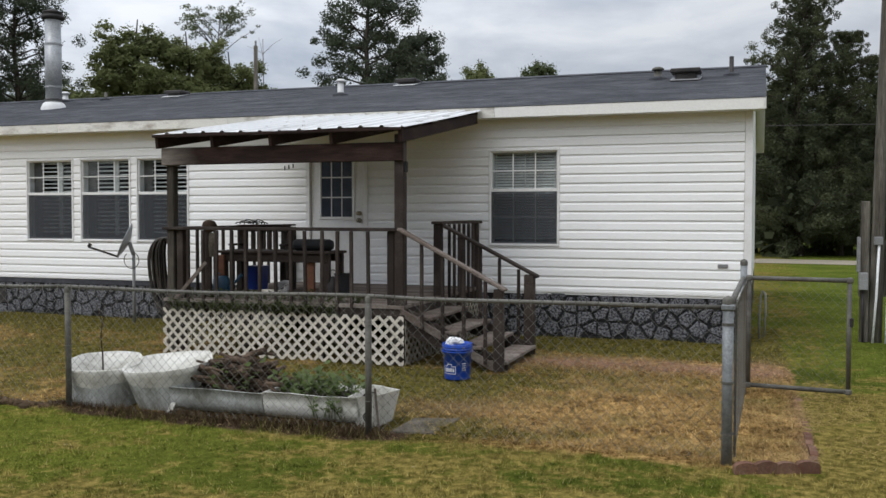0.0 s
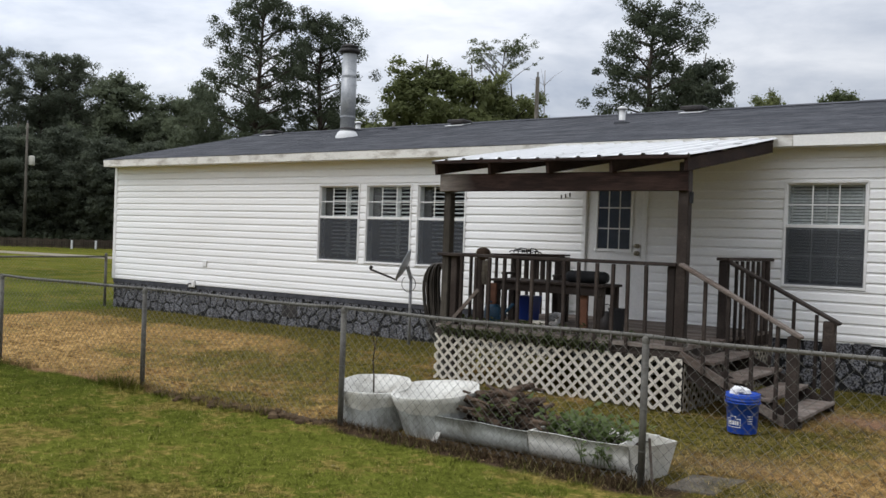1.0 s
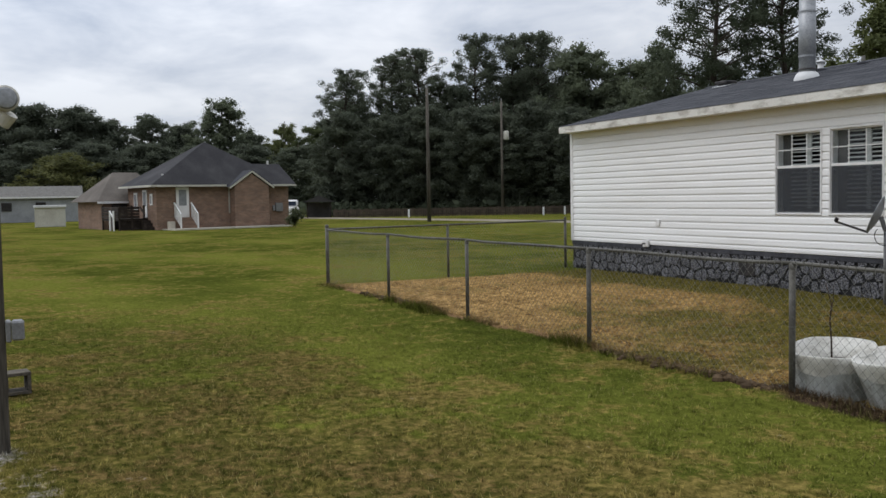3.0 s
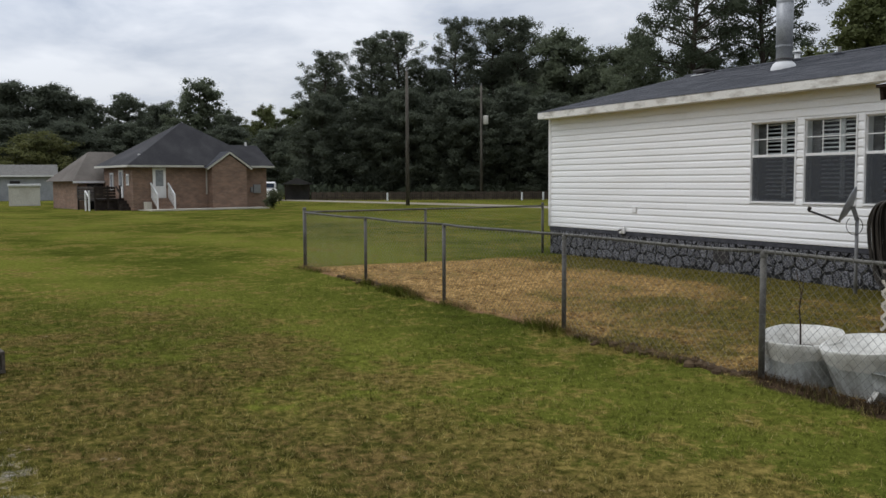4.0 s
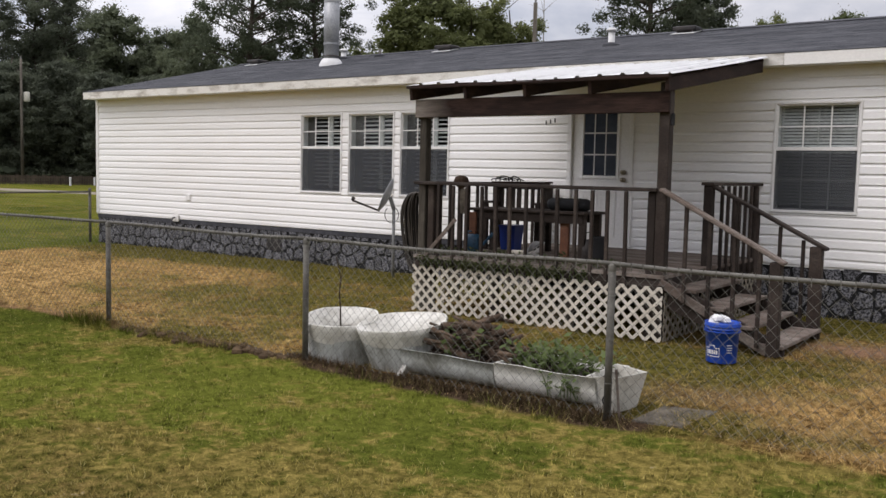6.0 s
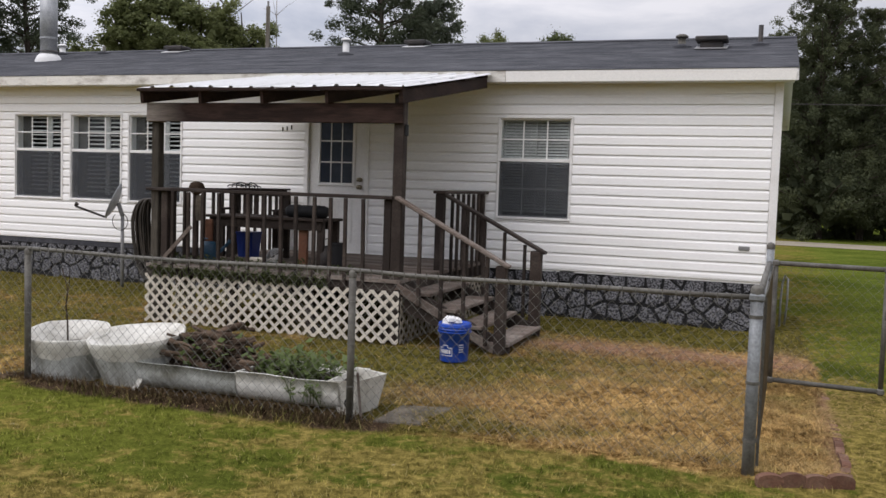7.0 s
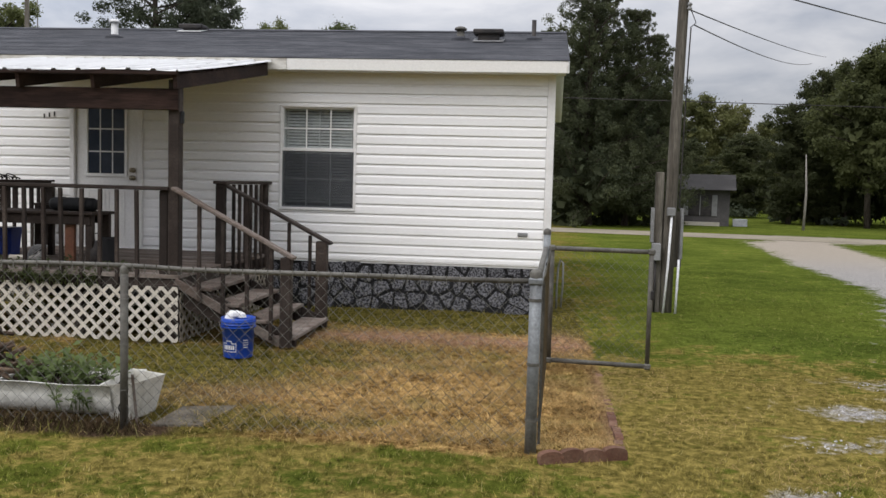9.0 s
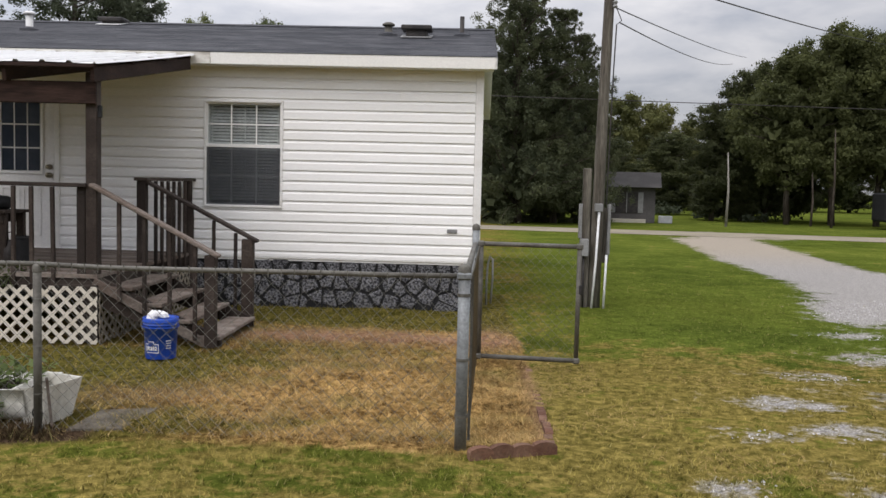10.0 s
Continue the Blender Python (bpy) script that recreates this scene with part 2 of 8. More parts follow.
def brick_material():
    """Running-bond brick, too far off to show single bricks."""
    m, nt, add, link, bsdf = nodes_of("brown_red_brick")
    co = add("ShaderNodeTexCoord")
    sep, com = add("ShaderNodeSeparateXYZ"), add("ShaderNodeCombineXYZ")
    link(co.outputs["Object"], sep.inputs[0])
    link(math_node(nt, "ADD", sep.outputs["X"], sep.outputs["Y"]), com.inputs[0])
    link(sep.outputs["Z"], com.inputs[1])
    b = add("ShaderNodeTexBrick")
    link(com.outputs[0], b.inputs["Vector"])
    for key, v in (("Scale", 1.0), ("Mortar Size", 0.006), ("Brick Width", 0.215), ("Row Height", 0.077), ("Bias", -0.1)):
        b.inputs[key].default_value = v
    b.inputs["Color1"].default_value, b.inputs["Color2"].default_value, b.inputs["Mortar"].default_value = (0.27, 0.165, 0.115, 1), (0.17, 0.108, 0.080, 1), (0.30, 0.25, 0.20, 1)
    stain = ramp_node(nt, noise_node(nt, 1.1, 5, 0.65, stretch=(1, 1, 2.2)), 0.32, 0.70, (0.78, 0.78, 0.78), (1.18, 1.18, 1.18))
    link(mix_node(nt, 1.0, b.outputs[0], stain, "MULTIPLY"), bsdf.inputs["Base Color"])
    bsdf.inputs["Roughness"].default_value = 0.9
    bsdf.inputs["Specular IOR Level"].default_value = 0.2
    return m


BRICK = brick_material()
CONCRETE = surface("pale_concrete", (0.54, 0.50, 0.42), (0.42, 0.385, 0.325), rough=0.9, patch=1.2, grain=30, bump=0.3, spec=0.2)
SLATE = surface("damp_grey_paving_stone", (0.092, 0.080, 0.064), (0.155, 0.134, 0.104), rough=0.9, patch=5, grain=40, bump=0.4, spec=0.1)
ASPHALT = surface("pale_worn_road", (0.30, 0.262, 0.195), (0.23, 0.20, 0.15), rough=0.95, patch=0.6, grain=20, bump=0.3, spec=0.15)
SHEDGREY = surface("grey_shed_boards", (0.085, 0.080, 0.078), (0.12, 0.114, 0.110), rough=0.85, patch=1.5, grain=20, bump=0.3, spec=0.2)
BOXGREY = surface("grey_electrical_enamel", (0.26, 0.26, 0.26), (0.19, 0.19, 0.185), rough=0.5, patch=5, grain=50, bump=0.05)
DARKROOF = surface("dark_grey_house_shingle", (0.046, 0.045, 0.048), (0.070, 0.068, 0.070), rough=0.95, patch=0.7, grain=20, bump=0.3, spread=0.1, fine=0.3, spec=0.12)
TANROOF = surface("brown_shingle", (0.125, 0.110, 0.095), (0.17, 0.15, 0.13), rough=0.95, patch=0.8, grain=30, bump=0.4, spec=0.15)
CREAM = surface("cream_painted_metal", (0.62, 0.60, 0.52), (0.50, 0.47, 0.40), rough=0.6, patch=1.2, grain=20, bump=0.05)
# room surfaces coloured near black, standing in for the unlit inside
INTERIOR = surface("interior_blackened_for_dimness", (0.055, 0.055, 0.062), (0.04, 0.04, 0.045), rough=0.9, patch=1, grain=10, bump=0.0)
BLIND = surface("white_window_blind", (0.66, 0.66, 0.64), (0.52, 0.52, 0.50), rough=0.6, patch=2, grain=20, bump=0.0)
RUST = surface("rusty_brown_wood", (0.16, 0.065, 0.035), (0.22, 0.11, 0.06), rough=0.8, patch=4, grain=30, bump=0.3)


def glass_material(name, tint, clear):
    """A pane: a mirror-like coat over a clear sheet."""
    m, nt, add, link, bsdf = nodes_of(name)
    nt.nodes.remove(bsdf)
    out = nt.nodes["Material Output"]
    see, gloss, facing, mix = add("ShaderNodeBsdfTransparent"), add("ShaderNodeBsdfGlossy"), add("ShaderNodeLayerWeight"), add("ShaderNodeMixShader")
    see.inputs[0].default_value = (*tint, 1)
    gloss.inputs["Roughness"].default_value = 0.06
    facing.inputs[0].default_value = 0.5
    rise = math_node(nt, "ADD", math_node(nt, "POWER", facing.outputs["Facing"], 5.0), clear)
    link(rise, mix.inputs[0])
    link(see.outputs[0], mix.inputs[1])
    link(gloss.outputs[0], mix.inputs[2])
    link(mix.outputs[0], out.inputs[0])
    return m


GLASS = glass_material("window_glass", (0.92, 0.94, 0.94), 0.022)


def screen_material():
    """Fine grey insect mesh, seen from too far for its wires."""
    m, nt, add, link, bsdf = nodes_of("grey_insect_screen")
    out = nt.nodes["Material Output"]
    bsdf.inputs["Base Color"].default_value = (0.055, 0.060, 0.068, 1)
    bsdf.inputs["Roughness"].default_value = 0.8
    see, mix = add("ShaderNodeBsdfTransparent"), add("ShaderNodeMixShader")
    mix.inputs[0].default_value = 0.47
    link(see.outputs[0], mix.inputs[1])
    link(bsdf.outputs[0], mix.inputs[2])
    link(mix.outputs[0], out.inputs[0])
    return m


SCREEN = screen_material()


def foliage(name, dark, light, rough=0.7):
    """Leaves: colour differs from leaf to leaf and in soft patches; some light comes through."""
    m, nt, add, link, bsdf = nodes_of(name)
    geo = add("ShaderNodeNewGeometry")
    patch = ramp_node(nt, noise_node(nt, 0.45, 3, 0.6), 0.35, 0.68)
    rnd = math_node(nt, "MULTIPLY", geo.outputs["Random Per Island"], 0.30)
    f = add("ShaderNodeMath")
    f.operation = "MULTIPLY_ADD"
    link(patch, f.inputs[0])
    f.inputs[1].default_value = 0.60
    link(rnd, f.inputs[2])
    col = mix_node(nt, f.outputs[0], dark, light)
    link(col, bsdf.inputs["Base Color"])
    bsdf.inputs["Roughness"].default_value = rough
    bsdf.inputs["Specular IOR Level"].default_value = 0.2
    out = nt.nodes["Material Output"]
    thin, mix = add("ShaderNodeBsdfTranslucent"), add("ShaderNodeMixShader")
    link(col, thin.inputs[0])
    mix.inputs[0].default_value = 0.5
    link(bsdf.outputs[0], mix.inputs[1])
    link(thin.outputs[0], mix.inputs[2])
    link(mix.outputs[0], out.inputs[0])
    return m


PINE = foliage("pine_needles", (0.064, 0.080, 0.052), (0.096, 0.112, 0.066))
OAK = foliage("broad_green_leaves", (0.070, 0.088, 0.041), (0.130, 0.150, 0.060))
# far woods: distance haze is mixed into these three leaf colours
FARLEAF = foliage("haze_paled_green_leaves", (0.108, 0.128, 0.084), (0.160, 0.182, 0.108))
FARPINE = foliage("haze_paled_dark_needles", (0.102, 0.120, 0.086), (0.142, 0.160, 0.104))
DEEPWOOD = foliage("haze_paled_deep_wood_leaves", (0.090, 0.104, 0.075), (0.122, 0.138, 0.092))
MIDLEAF = foliage("olive_green_leaves", (0.062, 0.072, 0.029), (0.114, 0.124, 0.045))
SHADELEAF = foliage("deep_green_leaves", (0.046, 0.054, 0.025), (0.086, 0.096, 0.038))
LIGHTLEAF = foliage("light_green_leaves", (0.092, 0.110, 0.044), (0.205, 0.222, 0.088))
CEDARLEAF = foliage("dark_cedar_needles", (0.050, 0.062, 0.036), (0.120, 0.130, 0.060))
AUTUMN = foliage("olive_yellow_leaves", (0.088, 0.098, 0.036), (0.180, 0.178, 0.066))
WEED = foliage("garden_weed_leaves", (0.080, 0.115, 0.034), (0.185, 0.235, 0.088))


def ground_colour(nt):
    """Lawn, dry straw, bare soil and gravel, by the attributes of the ground, broken up by noise at several sizes."""
    def attribute(which):
        a = nt.nodes.new("ShaderNodeAttribute")
        a.attribute_name = which
        return a.outputs["Fac"]

    def plus(a, b, k, centre=0.5):
        return math_node(nt, "ADD", a, math_node(nt, "MULTIPLY", math_node(nt, "SUBTRACT", b, centre), k))
    wide = noise_node(nt, 0.16, 3, 0.55, stretch=(0.7, 1.3, 1))
    patch = noise_node(nt, 0.55, 4, 0.6)
    mid = noise_node(nt, 2.6, 4, 0.62)
    clump = noise_node(nt, 13.0, 4, 0.66, distort=0.8)
    tuft = noise_node(nt, 13.0, 4, 0.68)
    tiny = noise_node(nt, 60.0, 3, 0.7)
    green = mix_node(nt, ramp_node(nt, plus(patch, mid, 0.7), 0.34, 0.68), (0.060, 0.071, 0.013), (0.112, 0.123, 0.021))
    green = mix_node(nt, ramp_node(nt, wide, 0.44, 0.62), green, (0.142, 0.150, 0.027))
    green = mix_node(nt, math_node(nt, "MULTIPLY", attribute("fresh"), 0.6), green, mix_node(nt, ramp_node(nt, plus(patch, mid, 0.7), 0.34, 0.68), (0.058, 0.084, 0.015), (0.114, 0.152, 0.027)))
    tan = mix_node(nt, ramp_node(nt, tuft, 0.34, 0.68), (0.100, 0.078, 0.021), (0.260, 0.196, 0.060))
    straw = mix_node(nt, ramp_node(nt, plus(tuft, mid, 1.1), 0.28, 0.72), (0.186, 0.111, 0.040), (0.525, 0.340, 0.137))
    soil = mix_node(nt, ramp_node(nt, tuft, 0.35, 0.65), (0.165, 0.092, 0.058), (0.30, 0.180, 0.115))
    mulch = mix_node(nt, ramp_node(nt, tuft, 0.35, 0.65), (0.040, 0.026, 0.017), (0.086, 0.058, 0.037))
    # shadows between the straw clumps are put into the colour
    straw = mix_node(nt, 1.0, straw, ramp_node(nt, clump, 0.34, 0.58, (0.30, 0.27, 0.22), (1.10, 1.10, 1.08)), "MULTIPLY")
    olive = mix_node(nt, ramp_node(nt, plus(tuft, mid, 0.4), 0.34, 0.68), (0.050, 0.048, 0.011), (0.150, 0.122, 0.032))
    stones = mix_node(nt, ramp_node(nt, tiny, 0.32, 0.68), (0.150, 0.141, 0.132), (0.385, 0.366, 0.345))
    stones = mix_node(nt, attribute("sandy"), stones, (0.30, 0.262, 0.212))
    # the lawn dries out in patches
    d = math_node(nt, "ADD", math_node(nt, "MULTIPLY", patch, 0.9), math_node(nt, "MULTIPLY", mid, 1.05))
    d = plus(math_node(nt, "ADD", d, math_node(nt, "MULTIPLY", tuft, 0.55)), attribute("dry"), 0.9)
    d = math_node(nt, "SUBTRACT", d, 0.25)
    lawn = mix_node(nt, ramp_node(nt, d, 0.84, 1.38, c1=(0.9, 0.9, 0.9)), green, tan)
    # and wears down to low weeds among brown dead stalks
    herb = mix_node(nt, ramp_node(nt, plus(tuft, mid, 0.5), 0.34, 0.68), (0.046, 0.054, 0.011), (0.094, 0.101, 0.019))
    dead = mix_node(nt, ramp_node(nt, tuft, 0.36, 0.64), (0.080, 0.058, 0.021), (0.188, 0.130, 0.048))
    worn = mix_node(nt, ramp_node(nt, plus(plus(clump, mid, 0.7), patch, 0.7), 0.38, 0.68), herb, dead)
    lawn = mix_node(nt, math_node(nt, "MULTIPLY", attribute("worn"), ramp_node(nt, plus(mid, patch, 0.8), 0.24, 0.56)), lawn, worn)
    # the fenced yard: raked straw with olive grass coming through and some bare earth
    y = plus(plus(math_node(nt, "ADD", math_node(nt, "MULTIPLY", patch, 1.25), math_node(nt, "MULTIPLY", mid, 1.4)), attribute("lush"), 1.0), clump, 0.5)
    y = math_node(nt, "SUBTRACT", y, 0.60)
    # painted shade in the hollows of the olive grass as well
    olive = mix_node(nt, 1.0, olive, ramp_node(nt, clump, 0.36, 0.56, (0.55, 0.55, 0.52), (1.12, 1.12, 1.12)), "MULTIPLY")
    yard = mix_node(nt, ramp_node(nt, y, 0.50, 0.84), straw, olive)
    yard = mix_node(nt, math_node(nt, "MULTIPLY", attribute("bare"), ramp_node(nt, mid, 0.25, 0.55)), yard, soil)
    # lawn colour darkened where tufts would shade one another
    lawn = mix_node(nt, 1.0, lawn, ramp_node(nt, clump, 0.32, 0.62, (0.58, 0.60, 0.56), (1.04, 1.04, 1.02)), "MULTIPLY")
    edge = plus(attribute("yard"), mid, 0.9)
    col = mix_node(nt, ramp_node(nt, edge, 0.36, 0.64), lawn, yard)
    col = mix_node(nt, ramp_node(nt, plus(attribute("mulch"), mid, 0.8), 0.35, 0.60), col, mulch)
    g = plus(plus(plus(plus(attribute("gravel"), mid, 1.5), patch, 1.0), tuft, 0.7), clump, 0.8)
    col = mix_node(nt, ramp_node(nt, g, 0.46, 0.82), col, stones)
    fleck = ramp_node(nt, tiny, 0.30, 0.70, (0.72, 0.72, 0.72), (1.18, 1.18, 1.18))
    return mix_node(nt, 1.0, col, fleck, "MULTIPLY"), tuft, tiny


def ground_material():
    m, nt, add, link, bsdf = nodes_of("mown_lawn_straw_and_gravel")
    col, tuft, tiny = ground_colour(nt)
    link(col, bsdf.inputs["Base Color"])
    bsdf.inputs["Roughness"].default_value = 0.95
    bsdf.inputs["Specular IOR Level"].default_value = 0.0
    bump_to(nt, bsdf, math_node(nt, "ADD", tuft, math_node(nt, "MULTIPLY", tiny, 0.5)), 0.55, 0.04)
    return m


def blade_material(name, gain, tip, low, high):
    """Grass or straw, in the colour of the ground on which it grows, each blade a little different."""
    m, nt, add, link, bsdf = nodes_of(name)
    col, tuft, tiny = ground_colour(nt)
    geo = add("ShaderNodeNewGeometry")
    vary = ramp_node(nt, geo.outputs["Random Per Island"], 0.0, 1.0, tuple(low * v for v in gain), tuple(high * v for v in gain))
    col = mix_node(nt, 1.0, col, vary, "MULTIPLY")
    col = mix_node(nt, ramp_node(nt, geo.outputs["Random Per Island"], 0.84, 1.0), col, tip)
    link(col, bsdf.inputs["Base Color"])
    bsdf.inputs["Roughness"].default_value = 0.9
    bsdf.inputs["Specular IOR Level"].default_value = 0.0
    # short blades take the light of the turf they stand in
    up = add("ShaderNodeCombineXYZ")
    up.inputs[2].default_value = 1.0
    link(up.outputs[0], bsdf.inputs["Normal"])
    return m


GROUND = ground_material()
GRASS = blade_material("grass_blades", (1.42, 1.45, 1.36), (0.27, 0.225, 0.09), 0.55, 1.45)
STRAW_PALE = surface("pale_loose_straw", (0.40, 0.275, 0.115), (0.20, 0.14, 0.055), rough=0.9, patch=3, grain=60, bump=0.0, spec=0.1)
FRINGE = blade_material("dull_fringe_grass", (1.0, 1.06, 0.86), (0.19, 0.17, 0.07), 0.45, 1.35)
DEADGRASS = surface("dead_brown_grass", (0.060, 0.040, 0.023), (0.14, 0.095, 0.052), rough=0.95, patch=9, grain=40, bump=0.0, spec=0.05)
STRAW = blade_material("loose_straw", (1.12, 1.08, 1.04), (0.52, 0.37, 0.17), 0.30, 1.85)


# ---- building blocks ----
class Shape:
    """Collects the faces of one mesh."""

    def __init__(self):
        self.v, self.f = [], []

    def add(self, verts, faces):
        n = len(self.v)
        self.v += [tuple(p) for p in verts]
        self.f += [tuple(n + i for i in face) for face in faces]
        return self

    def box(self, x0, x1, y0, y1, z0, z1, bevel=0.0):
        return self.slab(((x0 + x1) / 2, (y0 + y1) / 2, (z0 + z1) / 2), (abs(x1 - x0), abs(y1 - y0), abs(z1 - z0)), bevel)

    def slab(self, centre, size, bevel=0.0, turn=None):
        """A box, its edges chamfered by bevel, turned by the matrix turn."""
        h = [s / 2 for s in size]
        b = min(bevel, *(0.45 * k for k in h)) if bevel else 0.0
        if not b:
            p = [(x, y, z) for x in (-h[0], h[0]) for y in (-h[1], h[1]) for z in (-h[2], h[2])]
            f = [(0, 1, 3, 2), (4, 6, 7, 5), (0, 4, 5, 1), (2, 3, 7, 6), (0, 2, 6, 4), (1, 5, 7, 3)]
        else:
            p, index = [], {}
            for sx in (-1, 1):
                for sy in (-1, 1):
                    for sz in (-1, 1):
                        for axis in range(3):
                            q = [sx * (h[0] - b), sy * (h[1] - b), sz * (h[2] - b)]
                            q[axis] = (sx, sy, sz)[axis] * h[axis]
                            index[sx, sy, sz, axis] = len(p)
                            p.append(tuple(q))
            f = []
            ring = [(-1, -1), (1, -1), (1, 1), (-1, 1)]
            for s in (-1, 1):
                f.append([index[s, a, c, 0] for a, c in ring[::s]])
                f.append([index[a, s, c, 1] for a, c in ring[::-s]])
                f.append([index[a, c, s, 2] for a, c in ring[::s]])
            for a in (-1, 1):
                for c in (-1, 1):
                    k = a * c
                    e = [index[a, c, -1, 0], index[a, c, 1, 0], index[a, c, 1, 1], index[a, c, -1, 1]]
                    f.append(e[::-k])
                    e = [index[a, -1, c, 0], index[a, 1, c, 0], index[a, 1, c, 2], index[a, -1, c, 2]]
                    f.append(e[::k])
                    e = [index[-1, a, c, 1], index[1, a, c, 1], index[1, a, c, 2], index[-1, a, c, 2]]
                    f.append(e[::-k])
            for sx in (-1, 1):
                for sy in (-1, 1):
                    for sz in (-1, 1):
                        e = [index[sx, sy, sz, i] for i in range(3)]
                        f.append(e[:: sx * sy * sz])
        m = turn.to_3x3() if turn is not None else None
        c = Vector(centre)
        return self.add([(m @ Vector(q) if m else Vector(q)) + c for q in p], f)

    def bar(self, a, b, width, height, bevel=0.0, up=(0, 0, 1)):
        """A straight timber from a to b."""
        a, b = Vector(a), Vector(b)
        x = (b - a).normalized()
        y = Vector(up).cross(x).normalized()
        z = x.cross(y)
        turn = Matrix((x, y, z)).transposed()
        return self.slab((a + b) / 2, ((b - a).length, width, height), bevel, turn)

    def tube(self, points, radii, sides=8, cap=True):
        """A round rod along points; radii is one number or one for each point."""
        points = [Vector(p) for p in points]
        if isinstance(radii, (int, float)):
            radii = [radii] * len(points)
        n0, rings, side = len(self.v), len(points), None
        for i, p in enumerate(points):
            t = (points[min(i + 1, rings - 1)] - points[max(i - 1, 0)]).normalized()
            if side is None:
                side = t.orthogonal().normalized()
            side = (side - t * side.dot(t)).normalized()
            other = t.cross(side)
            for k in range(sides):
                a = 2 * math.pi * k / sides
                self.v.append(tuple(p + (side * math.cos(a) + other * math.sin(a)) * radii[i]))
        for i in range(rings - 1):
            for k in range(sides):
                a, b = n0 + i * sides + k, n0 + i * sides + (k + 1) % sides
                self.f.append((a, b, b + sides, a + sides))
        if cap:
            self.f.append(tuple(n0 + k for k in range(sides))[::-1])
            self.f.append(tuple(n0 + (rings - 1) * sides + k for k in range(sides)))
        return self

    def lathe(self, profile, centre=(0, 0, 0), sides=24, squash=(1, 1), wobble=0.0, seed=0):
        """Turns a profile of (radius, height) round the upright through centre."""
        n0, rnd = len(self.v), random.Random(seed)
        off = [1 + wobble * rnd.uniform(-1, 1) for _ in range(sides)]
        for r, h in profile:
            for k in range(sides):
                a = 2 * math.pi * k / sides
                self.v.append((centre[0] + r * off[k] * squash[0] * math.cos(a), centre[1] + r * off[k] * squash[1] * math.sin(a), centre[2] + h))
        for i in range(len(profile) - 1):
            for k in range(sides):
                a, b = n0 + i * sides + k, n0 + i * sides + (k + 1) % sides
                self.f.append((a, b, b + sides, a + sides))
        return self

    def mesh(self, name, material, smooth=False):
        me = bpy.data.meshes.new(name)
        me.from_pydata(self.v, [], self.f)
        if material:
            me.materials.append(material)
        if smooth:
            me.polygons.foreach_set("use_smooth", [True] * len(me.polygons))
        me.update()
        return me


PLACE = {}


def thing(name, at, label, category, group="", kind=""):
    """An Empty at the base of a thing of several parts."""
    ob = new(name)
    ob.empty_display_size = 0.1
    ob.matrix_basis = Matrix.Translation(at)
    PLACE[ob.name] = Matrix.Translation(at)
    return tagged(ob, label, category, group, kind)


def part(name, shape, material, parent=None, label="", smooth=False):
    """One mesh, in world coordinates, under a thing or under a part."""
    data = shape.mesh(name, material, smooth) if isinstance(shape, Shape) else shape
    ob = new(name, data)
    if parent is not None:
        ob.parent = parent
        if parent.name in PLACE:
            ob.matrix_parent_inverse = PLACE[parent.name].inverted()
    return tagged(ob, label)


def piece(name, data, parent, m):
    """One of many alike pieces: shares its mesh, stands at the pose m."""
    ob = part(name, data, None, parent)
    ob.matrix_basis = m
    return ob


def leaf_cloud(points, size, seed, droop=0.4):
    """Single leaves, each a folded pair of triangles, at the points."""
    rnd = np.random.RandomState(seed)
    n = len(points)
    a, tilt, s = rnd.uniform(0, 2 * np.pi, n), rnd.uniform(-droop, droop + 0.5, n), size * rnd.uniform(0.6, 1.3, n)
    u = np.stack([np.cos(a) * np.cos(tilt), np.sin(a) * np.cos(tilt), np.sin(tilt)], 1)
    w = np.stack([-np.sin(a), np.cos(a), rnd.uniform(-0.4, 0.4, n)], 1)
    s = s[:, None]
    p = np.asarray(points)
    mid = p + u * s * 0.5
    v = np.stack([p, mid + w * s * 0.32, p + u * s, mid - w * s * 0.32], 1).reshape(-1, 3)
    f = np.arange(4 * n).reshape(-1, 4)
    sh = Shape()
    sh.v, sh.f = [tuple(q) for q in v], [tuple(q) for q in f]
    return sh


def single(name, shape, material, label, category, group="", kind="", smooth=False):
    """A thing that is one mesh."""
    return tagged(part(name, shape, material, None, "", smooth), label, category, group, kind)


# ---- ground, road ----
FENCE_Y, FENCE_X0, FENCE_X1 = 6.30, -17.60, -0.53
DRIVE = ((9.5, 36.0), (7.3, 31.0), (6.6, 23.0), (6.5, 16.5), (5.2, 11.5), (3.1, 8.0), (2.2, 5.0), (0.2, 1.8), (-3.5, 0.9), (-7.5, 0.4))
DRIVE_HALF = (1.9, 1.5, 1.5, 1.5, 1.7, 1.75, 1.4, 0.9, 0.5, 0.28)


def step(v, a, b):
    t = np.clip((v - a) / (b - a), 0, 1)
    return t * t * (3 - 2 * t)


def blob(x, y, cx, cy, rx, ry):
    return np.exp(-(((x - cx) / rx) ** 2 + ((y - cy) / ry) ** 2))


